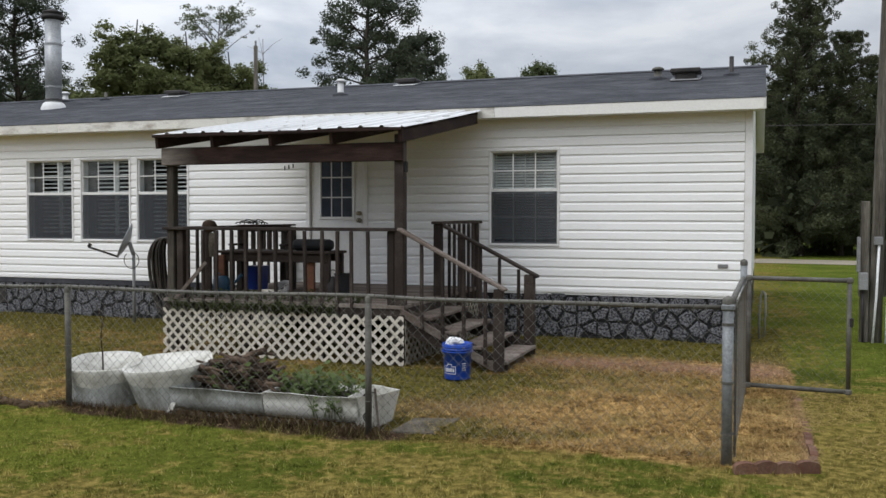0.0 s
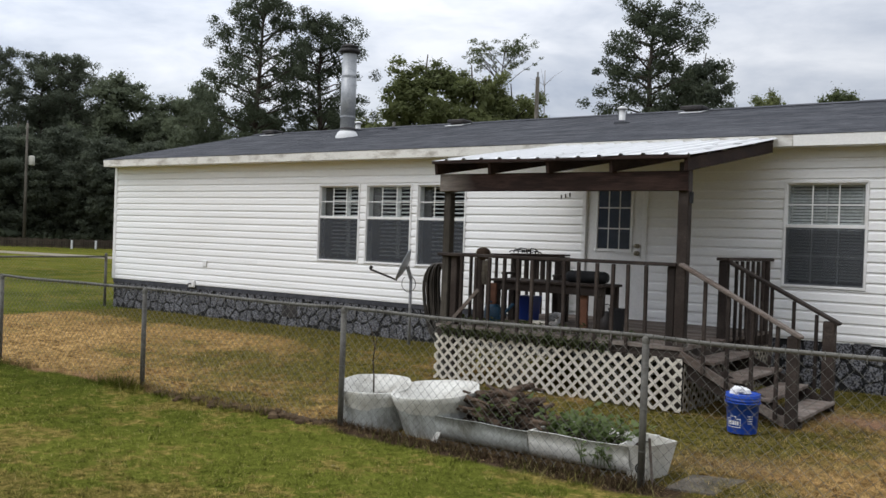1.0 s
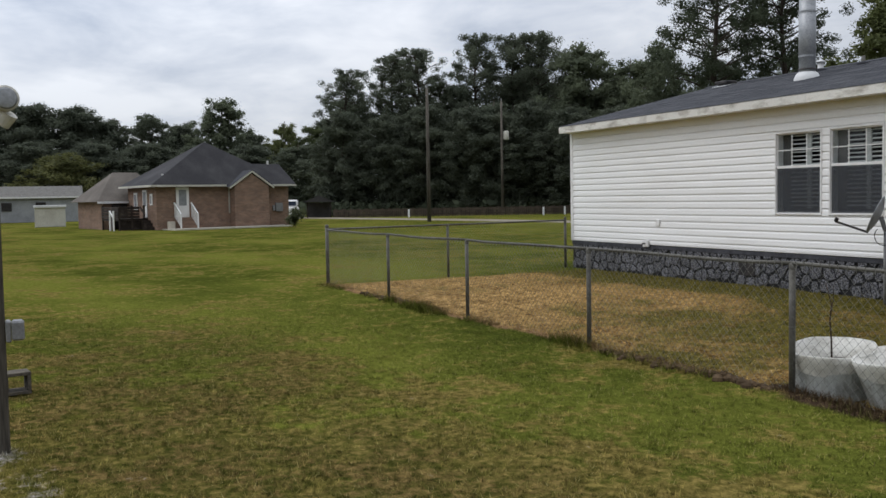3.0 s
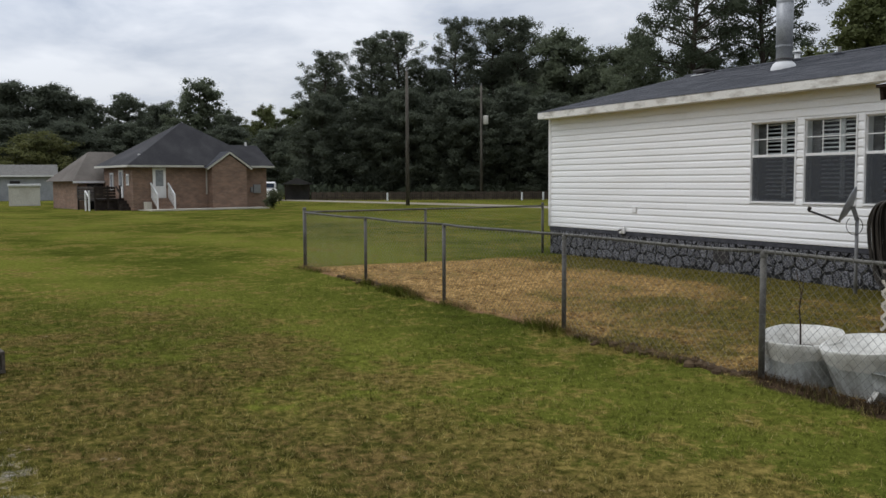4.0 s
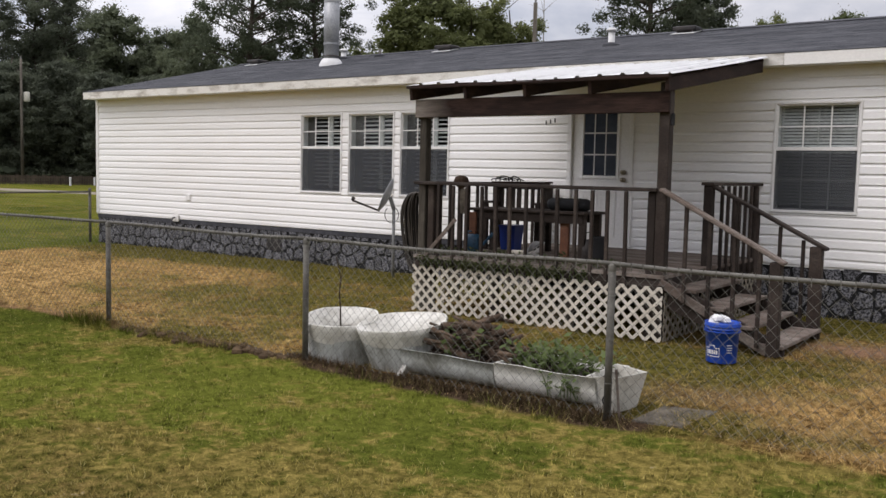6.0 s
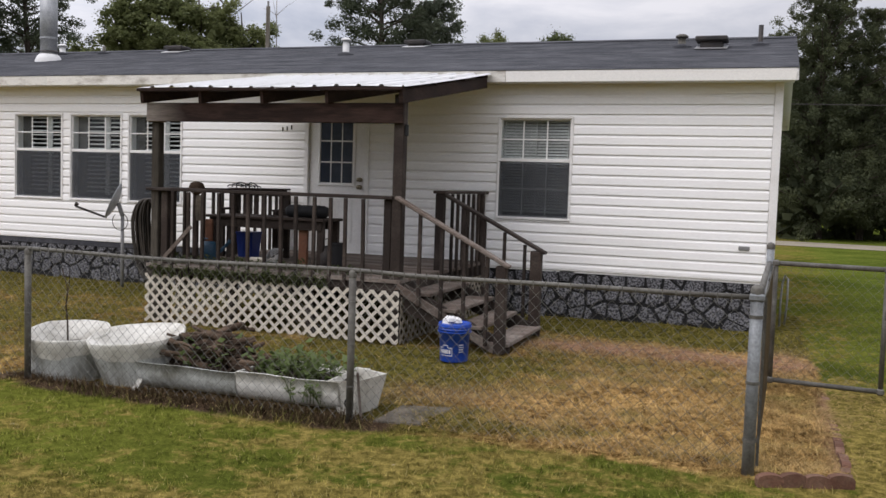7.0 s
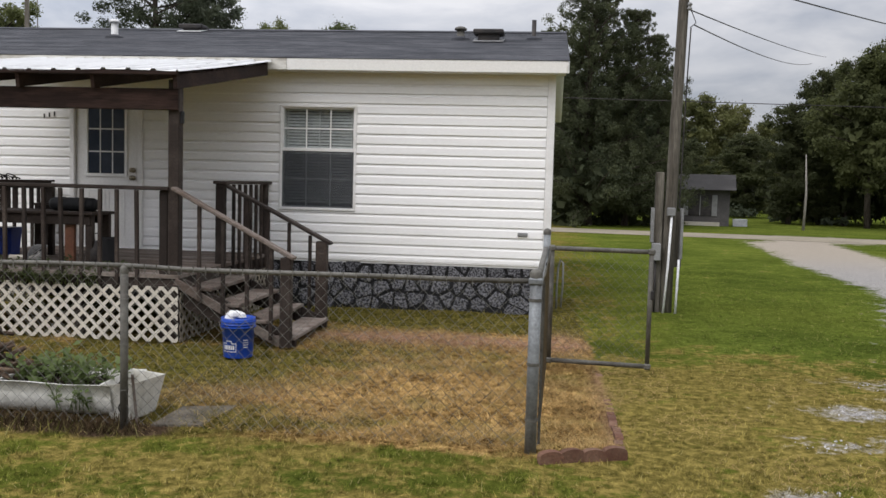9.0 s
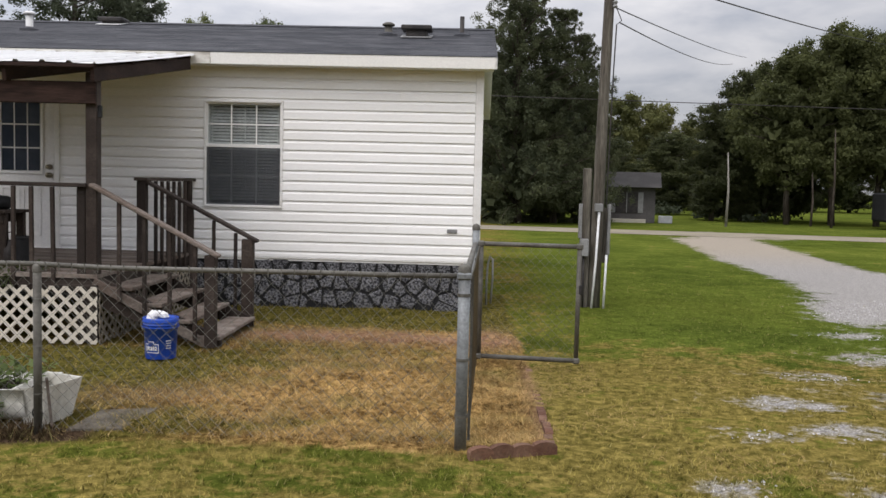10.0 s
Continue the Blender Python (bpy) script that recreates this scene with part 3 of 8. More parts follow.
def ground_fields(x, y):
    """What grows where: fenced yard, lush and bare patches in it, gravel and dryness of the lawn."""
    edge = 0.03 - 0.08 * step(y, 9.0, 12.2)
    yard = step(x, -17.9, -17.5) * (1 - step(x, edge - 0.12, edge + 0.12)) * step(y, 5.95, 6.4) * (1 - step(y, 14, 15))
    lush = 0.46 + 0.50 * step(y, 10.7, 11.5) + 0.26 * blob(x, y, -9.2, 8.8, 2.2, 1.6) - 0.20 * blob(x, y, -11.8, 7.3, 3.0, 1.0) - 0.30 * blob(x, y, -1.2, 7.6, 1.5, 1.6) - 0.34 * blob(x, y, -15.0, 8.2, 3.4, 2.6) + 0.46 * blob(x, y, -3.4, 8.5, 1.5, 1.1) + 0.2 * blob(x, y, -2.4, 6.5, 1.0, 0.3)
    bare = 1.5 * blob(x, y, -1.7, 10.25, 1.4, 0.40) + 0.9 * np.exp(-(((y - 6.24) / 0.12) ** 2)) * (1 - step(x, -6.6, -5.6)) + 0.5 * blob(x, y, -2.9, 7.4, 0.6, 0.4) + 0.9 * blob(x, y, -0.30, 10.4, 0.22, 0.7) + 0.8 * np.exp(-(((x - 0.0) / 0.06) ** 2)) * step(y, 6.3, 6.6) * (1 - step(y, 8.9, 9.3))
    mulch = np.exp(-(((y - 6.27) / 0.20) ** 2)) * step(x, -6.6, -5.6) * (1 - step(x, -3.1, -2.6))
    gravel = np.zeros_like(x)
    for (a, b), (c, d), w0, w1 in zip(DRIVE, DRIVE[1:], DRIVE_HALF, DRIVE_HALF[1:]):
        length = (c - a) ** 2 + (d - b) ** 2
        t = np.clip(((x - a) * (c - a) + (y - b) * (d - b)) / length, 0, 1)
        far = np.hypot(x - a - t * (c - a), y - b - t * (d - b))
        half = w0 + t * (w1 - w0)
        gravel = np.maximum(gravel, 1 - step(far, half * 0.55, half * 1.3))
    gravel = gravel * (0.30 + 0.18 * (1 - step(y, 3.0, 5.0)) + 0.85 * step(y, 11.6, 13.4))
    for cx, cy, rx, ry in ((2.0, 7.8, 0.50, 0.36), (1.45, 6.87, 0.40, 0.26), (2.1, 6.95, 0.42, 0.26), (2.6, 8.9, 0.60, 0.32), (1.03, 5.72, 0.32, 0.22), (3.9, 11.4, 0.70, 0.30), (3.4, 7.8, 0.80, 0.70), (3.6, 9.9, 0.70, 0.40), (3.0, 6.2, 0.70, 0.50), (2.0, 5.6, 0.50, 0.25)):
        gravel = np.maximum(gravel, 0.68 * blob(x, y, cx, cy, rx, ry) ** 0.6)
    dry = 0.29 + 0.40 * (1 - step(y, 2.6, 4.9)) * step(x, -12, -5) + 0.24 * (1 - step(y, 3.4, 5.8)) * step(x, -6, -3) + 0.16 * step(x, -4.5, -1.5) * (1 - step(x, 0.2, 1.0)) + 0.34 * step(x, -0.6, 1.0) * (1 - step(y, 8.2, 11.2)) * (0.55 + 0.45 * step(y, 5.2, 6.6)) - 0.16 * step(y, 8.8, 11) * step(x, -1, 1) + 0.12 * (1 - step(y, -1.0, 3.0))
    worn = (1 - step(y, 2.4, 4.9)) * (1 - step(x, -4.0, -1.0)) * step(x, -17, -9)
    fresh = step(x, 0.0, 1.5) * step(y, 8.0, 10.8)
    sandy = step(y, 19, 27) * step(x, 0, 3)
    return {"fresh": fresh, "sandy": sandy, "yard": yard, "lush": lush, "bare": np.minimum(bare, 1.0), "gravel": gravel, "dry": dry, "mulch": mulch, "worn": worn}


def ground_height(x, y):
    near = np.exp(-((x + 6) / 30) ** 2 - ((y - 6) / 25) ** 2)
    wave = 0.012 * np.sin(1.3 * x + 0.7 * y) * np.sin(0.9 * y - 0.4 * x + 1.0) + 0.008 * np.sin(3.1 * x - 2.2 * y) * np.sin(2.6 * y + 1.7 * x)
    heaps = 0.014 * np.sin(7.3 * x + 2.1 * np.sin(3.1 * y)) * np.sin(8.1 * y + 1.9 * np.sin(2.7 * x)) * step(y, 5.9, 6.5) * (1 - step(y, 12.3, 12.6)) * step(x, -17.8, -17.0) * (1 - step(x, 0.0, 0.2))
    ridge = 0.035 * np.exp(-(((y - 6.18) / 0.14) ** 2)) * (1 - step(x, -3.4, -2.8)) * (0.6 + 0.4 * np.sin(4.3 * x) * np.sin(1.7 * x + 1))
    return (wave + ridge + heaps) * near - 0.01


def with_fields(me, x, y):
    for key, values in ground_fields(x, y).items():
        me.attributes.new(key, "FLOAT", "POINT").data.foreach_set("value", values.astype(np.float32))


def axis_lines(near0, near1, fine, far0, far1):
    inner = list(np.arange(near0, near1 + 1e-6, fine))
    left, right, s = [], [], fine
    while (left[-1] if left else near0) > far0:
        s *= 1.22
        left.append((left[-1] if left else near0) - s)
    s = fine
    while (right[-1] if right else near1) < far1:
        s *= 1.22
        right.append((right[-1] if right else near1) + s)
    return np.array(left[::-1] + inner + right)


def build_ground():
    xs, ys = axis_lines(-19.5, 9.5, 0.13, -900, 900), axis_lines(0.5, 14.0, 0.13, -600, 1000)
    gx, gy = np.meshgrid(xs, ys)
    x, y = gx.ravel(), gy.ravel()
    n, m = len(xs), len(ys)
    i = (np.arange(m - 1)[:, None] * n + np.arange(n - 1)[None, :]).ravel()
    faces = np.stack([i, i + 1, i + n + 1, i + n], 1)
    me = bpy.data.meshes.new("ground")
    me.from_pydata(np.stack([x, y, ground_height(x, y)], 1).tolist(), [], faces.tolist())
    me.polygons.foreach_set("use_smooth", [True] * len(me.polygons))
    with_fields(me, x, y)
    me.materials.append(GROUND)
    tagged(new("ground", me), "mown green lawn with dry straw yard and gravel patches", "ground", kind="structure")


build_ground()


def build_road():
    line = [(140, 34.0), (60, 33.6), (14, 34.0), (0, 35.9), (-30, 35.2), (-60, 31.0), (-80, 27.0), (-130, 16.0)]
    s = Shape()
    for (a, b), (c, d) in zip(line, line[1:]):
        for k in range(8):
            p, q = k / 8, (k + 1) / 8
            x0, y0, x1, y1 = a + (c - a) * p, b + (d - b) * p, a + (c - a) * q, b + (d - b) * q
            s.add([(x0, y0 - 1.3, 0.0), (x1, y1 - 1.3, 0.0), (x1, y1 + 1.3, 0.0), (x0, y0 + 1.3, 0.0), (x0, y0 - 1.15, 0.04), (x1, y1 - 1.15, 0.04), (x1, y1 + 1.15, 0.04), (x0, y0 + 1.15, 0.04)], [(0, 4, 5, 1), (4, 7, 6, 5), (3, 2, 6, 7)])
    single("road", s, ASPHALT, "pale worn country road crossing behind the lawn", "road", kind="structure")


build_road()


# ---- the white mobile home ----
HX0, HX1, HY, HY1 = -18.44, -0.45, 12.50, 20.70
SKIRT_Z, EAVE_Z = 0.632, 3.05
SIDING_Z, COURSE, COURSES = 0.5835, 0.1297, 19
ROOF_Y0, ROOF_Z0, RIDGE_Y, RIDGE_Z = 12.17, 3.19, 16.60, 4.235
WINDOWS = [(-12.275, -11.285, 1.25, 2.635), (-11.145, -10.13, 1.25, 2.635), (-10.02, -9.015, 1.25, 2.635), (-4.015, -2.985, 1.255, 2.625)]
DOOR = (-6.92, -5.89, 0.625, 2.735)
OPENINGS = WINDOWS + [DOOR]

home = thing("mobile_home", ((HX0 + HX1) / 2, (HY + HY1) / 2, 0), "long white vinyl-sided mobile home with charcoal shingle roof", "house")


def wall_cells(openings, x0, x1, z0, z1):
    """The rectangles of a wall that its openings leave."""
    cuts = sorted({x0, x1, *(v for o in openings for v in o[:2])})
    for a, b in zip(cuts, cuts[1:]):
        holes = sorted((o[2], o[3]) for o in openings if o[0] < (a + b) / 2 < o[1])
        low = z0
        for h0, h1 in holes:
            if h0 > low:
                yield a, b, low, min(h0, z1)
            low = max(low, h1)
        if low < z1:
            yield a, b, low, z1


def build_walls():
    s = Shape()
    inset = [(a + 0.05, b - 0.05, c + 0.05, d - 0.05) for a, b, c, d in OPENINGS]
    for a, b, c, d in wall_cells(inset, HX0, HX1, SKIRT_Z - 0.05, EAVE_Z + 0.1):
        s.box(a, b, HY, HY + 0.14, c, d)
    front = part("wall", s, VINYL, home, "white front wall")
    for x in (HX0, HX1 - 0.14):
        s = Shape()
        ends = [(HY + 0.14, SKIRT_Z), (HY1, SKIRT_Z), (HY1, EAVE_Z + 0.1), (RIDGE_Y, RIDGE_Z - 0.1), (HY + 0.14, EAVE_Z + 0.1)]
        s.add([(x, y, z) for y, z in ends] + [(x + 0.14, y, z) for y, z in ends], [(0, 1, 2, 3, 4), (9, 8, 7, 6, 5)] + [(i, i + 5, (i + 1) % 5 + 5, (i + 1) % 5) for i in range(5)])
        part("wall", s, VINYL, home, "white gable end wall")
    part("wall", Shape().box(HX0 + 0.14, HX1 - 0.14, HY1 - 0.14, HY1, SKIRT_Z, EAVE_Z + 0.1), VINYL, home, "white rear wall")
    # floor and partition carry the room's dimness in their colour
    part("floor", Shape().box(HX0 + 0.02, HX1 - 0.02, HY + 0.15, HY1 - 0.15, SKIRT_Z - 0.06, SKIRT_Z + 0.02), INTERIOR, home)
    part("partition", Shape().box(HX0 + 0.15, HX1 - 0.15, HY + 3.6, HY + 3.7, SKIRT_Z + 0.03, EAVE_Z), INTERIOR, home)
    # corner posts and starter strip
    for x in (HX0 - 0.012, HX1 - 0.085):
        part("corner_trim", Shape().box(x, x + 0.097, HY - 0.026, HY - 0.001, SKIRT_Z - 0.015, EAVE_Z, 0.004), TRIM, home)
    part("corner_trim", Shape().box(HX1 + 0.001, HX1 + 0.014, HY - 0.024, HY + 0.09, SKIRT_Z - 0.015, EAVE_Z, 0.003), TRIM, home)
    part("bottom_trim", Shape().box(HX0 + 0.09, HX1 - 0.09, HY - 0.017, HY - 0.001, SKIRT_Z - 0.022, SKIRT_Z - 0.002, 0.003), TRIM, home)
    return front


front_wall = build_walls()


def build_roof():
    # shingle courses, each lapping the one below
    slope = (RIDGE_Z - ROOF_Z0) / (RIDGE_Y - ROOF_Y0)
    rows = 32
    x0, x1 = -18.47, -0.28
    rnd = random.Random(4)
    s = Shape()
    for side in (0, 1):
        for r in range(rows):
            a, b = r / rows, (r + 1) / rows
            ya, yb = ROOF_Y0 + a * (RIDGE_Y - ROOF_Y0), ROOF_Y0 + b * (RIDGE_Y - ROOF_Y0)
            za, zb = ROOF_Z0 + slope * (ya - ROOF_Y0), ROOF_Z0 + slope * (yb - ROOF_Y0)
            if side:
                ya, yb = 2 * RIDGE_Y - ya, 2 * RIDGE_Y - yb
            x = x0
            while x < x1 - 1e-6:
                w = min(x1 - x, rnd.choice((0.9, 1.0, 1.0, 1.1)) if not side else 40)
                t = 0.007 + rnd.uniform(-0.002, 0.002)
                p = [(x, ya, za), (x + w, ya, za), (x + w, yb, zb + 0.003), (x, yb, zb + 0.003), (x, ya, za + t), (x + w, ya, za + t)]
                f = [(0, 1, 5, 4), (4, 5, 2, 3), (0, 4, 3), (1, 2, 5)]
                s.add(p, [q[::-1] for q in f] if side else f)
                x += w
    roof = part("roof", s, SHINGLE, home, "charcoal asphalt shingle roof")
    # deck under the shingles, soffit and fascia boards
    y2, drop = 2 * RIDGE_Y - ROOF_Y0, 0.012
    s = Shape()
    sec = [(ROOF_Y0 + 0.01, ROOF_Z0 - drop), (RIDGE_Y, RIDGE_Z - drop), (y2 - 0.01, ROOF_Z0 - drop), (y2 - 0.01, ROOF_Z0 - 0.07), (RIDGE_Y, RIDGE_Z - 0.08), (ROOF_Y0 + 0.01, ROOF_Z0 - 0.07)]
    s.add([(x0 + 0.01, y, z) for y, z in sec] + [(x1 - 0.01, y, z) for y, z in sec], [(5, 4, 3, 2, 1, 0), (6, 7, 8, 9, 10, 11)] + [(i, (i + 1) % 6, (i + 1) % 6 + 6, i + 6) for i in range(6)])
    part("roof_deck", s, TRIM, home)
    rnd = random.Random(9)
    x = x0 + 0.02
    while x < x1 - 0.05:
        w = min(x1 - 0.02 - x, rnd.uniform(3.2, 4.4))
        part("fascia_board", Shape().box(x, x + w - 0.004, ROOF_Y0 + 0.005 + rnd.uniform(0, 0.003), ROOF_Y0 + 0.03, 3.04, ROOF_Z0 - 0.004, 0.004), FASCIA if x > -8.0 else WORNFASCIA, home)
        x += w
    part("soffit", Shape().box(x0 + 0.04, x1 - 0.04, ROOF_Y0 + 0.031, HY - 0.001, 3.046, 3.062), TRIM, home)
    part("fascia_board", Shape().box(x0 + 0.02, x1 - 0.02, y2 - 0.03, y2 - 0.005, 3.04, ROOF_Z0 - 0.004, 0.004), FASCIA, home)
    part("ridge_cap", Shape().add([(x0, RIDGE_Y - 0.16, RIDGE_Z - 0.020), (x1, RIDGE_Y - 0.16, RIDGE_Z - 0.020), (x1, RIDGE_Y, RIDGE_Z + 0.030), (x0, RIDGE_Y, RIDGE_Z + 0.030), (x1, RIDGE_Y + 0.16, RIDGE_Z - 0.020), (x0, RIDGE_Y + 0.16, RIDGE_Z - 0.020)], [(0, 1, 2, 3), (3, 2, 4, 5)]), SHINGLE, home)
    for x in (x0 + 0.0, x1 - 0.03):
        for ya, yb in ((ROOF_Y0 + 0.03, RIDGE_Y), (y2 - 0.03, RIDGE_Y)):
            za = ROOF_Z0 + slope * 0.03 - 0.014
            zb = RIDGE_Z - 0.014
            p = [(x, ya, za - 0.14), (x, yb, zb - 0.14), (x, yb, zb), (x, ya, za)]
            q = [(x + 0.03, *v[1:]) for v in p]
            part("rake_board", Shape().add(p + q, [(0, 1, 2, 3), (7, 6, 5, 4), (0, 4, 5, 1), (1, 5, 6, 2), (2, 6, 7, 3), (3, 7, 4, 0)]), TRIM, home)
    return slope


ROOF_SLOPE = build_roof()


def roof_z(y):
    return ROOF_Z0 + ROOF_SLOPE * (min(y, 2 * RIDGE_Y - y) - ROOF_Y0)


def window_unit(x0, x1, z0, z1, split, blind_low, louvre, low_grille):
    """A single-hung window: casing, two sashes with a grille in the upper, an insect screen below, blinds inside."""
    y = HY
    c = 0.030
    s = Shape()
    for a, b, lo, hi in ((x0, x1, z1 - c, z1), (x0, x1, z0, z0 + c), (x0, x0 + c, z0 + c, z1 - c), (x1 - c, x1, z0 + c, z1 - c)):
        s.box(a, b, y - 0.034, y + 0.012, lo, hi, 0.004)
    w = part("window", s, TRIM, home, "white single-hung window with blinds")
    ix0, ix1, iz0, iz1 = x0 + c, x1 - c, z0 + c, z1 - c
    zs = split
    s = Shape()
    for a, b, lo, hi in ((ix0, ix1, zs - 0.022, zs + 0.022), (ix0, ix1, iz1 - 0.015, iz1), (ix0, ix0 + 0.015, zs + 0.022, iz1 - 0.015), (ix1 - 0.015, ix1, zs + 0.022, iz1 - 0.015)):
        s.box(a, b, y - 0.012, y + 0.028, lo, hi, 0.003)
    part("upper_sash", s, TRIM, w)
    s = Shape()
    for a, b, lo, hi in ((ix0, ix1, iz0, iz0 + 0.018), (ix0, ix0 + 0.015, iz0 + 0.018, zs - 0.022), (ix1 - 0.015, ix1, iz0 + 0.018, zs - 0.022)):
        s.box(a, b, y + 0.004, y + 0.04, lo, hi, 0.003)
    part("lower_sash", s, TRIM, w)
    s = Shape()
    for k in (1, 2):
        xm = ix0 + (ix1 - ix0) * k / 3
        s.box(xm - 0.008, xm + 0.008, y + 0.010, y + 0.018, zs + 0.022, iz1 - 0.02)
    zm = (zs + iz1) / 2
    s.box(ix0 + 0.02, ix1 - 0.02, y + 0.0095, y + 0.0185, zm - 0.008, zm + 0.008)
    if low_grille:
        for k in (1, 2):
            xm = ix0 + (ix1 - ix0) * k / 3
            s.box(xm - 0.008, xm + 0.008, y + 0.025, y + 0.031, iz0 + 0.03, zs - 0.022)
        zm = (zs + iz0) / 2
        s.box(ix0 + 0.022, ix1 - 0.022, y + 0.0245, y + 0.0315, zm - 0.008, zm + 0.008)
    part("grille", s, TRIM, w)
    for lo, hi, yy in ((zs + 0.02, iz1 - 0.015, y + 0.014), (iz0 + 0.03, zs - 0.02, y + 0.022)):
        pane = part("pane", Shape().box(ix0 + 0.01, ix1 - 0.01, yy, yy + 0.003, lo, hi), GLASS, w, "clear glass pane")
        pane.visible_shadow = False
    part("screen", Shape().box(ix0 + 0.004, ix1 - 0.004, y - 0.004, y - 0.003, iz0 + 0.004, zs - 0.022), SCREEN, w, "grey insect screen")
    for a, b in ((ix0, ix0 + 0.008), (ix1 - 0.008, ix1)):
        part("screen_frame", Shape().box(a, b, y - 0.010, y - 0.002, iz0, zs - 0.022), TRIM, w)
    wide = ix1 - ix0
    if low_grille:
        # narrow slats, nearly closed
        s, z = Shape(), iz1 - 0.03
        while z > blind_low:
            s.slab(((ix0 + ix1) / 2, y + 0.105, z), (wide + 0.03, louvre * 0.84, 0.003), 0, Euler((radians(66 + 6 * math.sin(9.0 * z)), 0, 0)).to_matrix())
            z -= louvre
        for k in (0.06, 0.5, 0.94):
            s.box(ix0 + wide * k - 0.008, ix0 + wide * k + 0.008, y + 0.078, y + 0.084, blind_low, iz1)
        part("blind", s, BLIND, w, "pale slatted blind")
        return
    # wide shutter slats standing open between pale stiles, a dull curtain edge beside them
    shutter = part("shutter_stile", Shape().box(ix0 + 0.62 * wide, ix0 + 0.71 * wide, y + 0.075, y + 0.10, blind_low, iz1, 0.003), BLIND, w, "pale shutter stile")
    for a, b in ((0.24, 0.615), (0.715, 1.02)):
        z = iz1 - 0.045
        while z > blind_low:
            part("slat", Shape().slab((ix0 + wide * (a + b) / 2, y + 0.095, z), (wide * (b - a), 0.052, 0.006), 0, Euler((radians(26), 0, 0)).to_matrix()), BLIND, shutter)
            z -= louvre
    part("curtain", Shape().box(ix0 - 0.02, ix0 + 0.20 * wide, y + 0.12, y + 0.13, blind_low, iz1 + 0.03), CURTAIN, w, "dull grey curtain edge")


CURTAIN = surface("dull_grey_curtain", (0.13, 0.125, 0.12), (0.09, 0.085, 0.085), rough=0.9, patch=6, grain=40, bump=0.0)
for wx0, wx1, wz0, wz1 in WINDOWS:
    single_window = wx0 > -5
    window_unit(wx0, wx1, wz0, wz1, 2.045, wz0 + 0.10, 0.040 if single_window else 0.068, single_window)


def front_door():
    x0, x1, z0, z1 = DOOR
    d = part("door", Shape().box(x0 + 0.07, x1 - 0.07, HY + 0.012, HY + 0.056, z0 + 0.035, z1 - 0.07, 0.004), TRIM, home, "closed white half-glass door")
    s = Shape()
    for a, b, lo, hi in ((x0, x1, z1 - 0.07, z1), (x0, x0 + 0.068, z0, z1 - 0.07), (x1 - 0.068, x1, z0, z1 - 0.07)):
        s.box(a, b, HY - 0.036, HY + 0.05, lo, hi, 0.005)
    part("door_frame", s, TRIM, d)
    part("threshold", Shape().box(x0, x1, HY - 0.05, HY + 0.06, z0, z0 + 0.032, 0.005), GALV, d)
    gx0, gx1, gz0, gz1 = -6.675, -6.155, 1.655, 2.560
    s = Shape()
    t = 0.035
    for a, b, lo, hi in ((gx0 - t, gx1 + t, gz1, gz1 + t), (gx0 - t, gx1 + t, gz0 - t, gz0), (gx0 - t, gx0, gz0, gz1), (gx1, gx1 + t, gz0, gz1)):
        s.box(a, b, HY - 0.004, HY + 0.0118, lo, hi, 0.004)
    for k in (1, 2):
        xm, zm = gx0 + (gx1 - gx0) * k / 3, gz0 + (gz1 - gz0) * k / 3
        s.box(xm - 0.006, xm + 0.006, HY + 0.0005, HY + 0.0115, gz0, gz1)
        s.box(gx0, gx1, HY + 0.001, HY + 0.0112, zm - 0.006, zm + 0.006)
    part("grille", s, TRIM, d)
    for i in range(3):
        for k in range(3):
            a, b = gx0 + (gx1 - gx0) * i / 3, gz0 + (gz1 - gz0) * k / 3
            part("pane", Shape().box(a + 0.010, a + (gx1 - gx0) / 3 - 0.010, HY + 0.0035, HY + 0.0075, b + 0.010, b + (gz1 - gz0) / 3 - 0.010), DARKGLASS, d)
    # panels pressed into the lower half
    for a, b in ((gx0 + 0.0, gx0 + 0.24), (gx1 - 0.24, gx1)):
        s = Shape()
        for p0, p1, q0, q1 in ((a, b, 1.42, 1.44), (a, b, 0.82, 0.84), (a, a + 0.02, 0.84, 1.42), (b - 0.02, b, 0.84, 1.42)):
            s.box(p0, p1, HY + 0.004, HY + 0.0115, q0, q1, 0.003)
        part("panel_moulding", s, TRIM, d)
    for z, r in ((1.715, 0.030), (1.610, 0.032)):
        s = Shape().tube([(-6.035, HY + 0.0115, z), (-6.035, HY - 0.012, z)], 0.034, 14)
        s.tube([(-6.035, HY - 0.012, z), (-6.035, HY - 0.030, z), (-6.035, HY - 0.045, z), (-6.035, HY - 0.062, z), (-6.035, HY - 0.07, z)], [0.012, 0.012, r, r, 0.015], 14)
        part("door_knob", s, BRASS, d, "brass knob", True)


BRASS = surface("dull_brass", (0.36, 0.31, 0.22), (0.24, 0.21, 0.16), rough=0.35, metal=0.9, patch=20, grain=60, bump=0.0)
# opaque dark panes; the blue of reflected sky is in their base colour
DARKGLASS = surface("dark_glass_with_sky_tint", (0.020, 0.028, 0.046), (0.038, 0.048, 0.072), rough=0.12, patch=5, grain=5, bump=0.0, spread=0.2, fine=0.05, spec=0.4)
front_door()


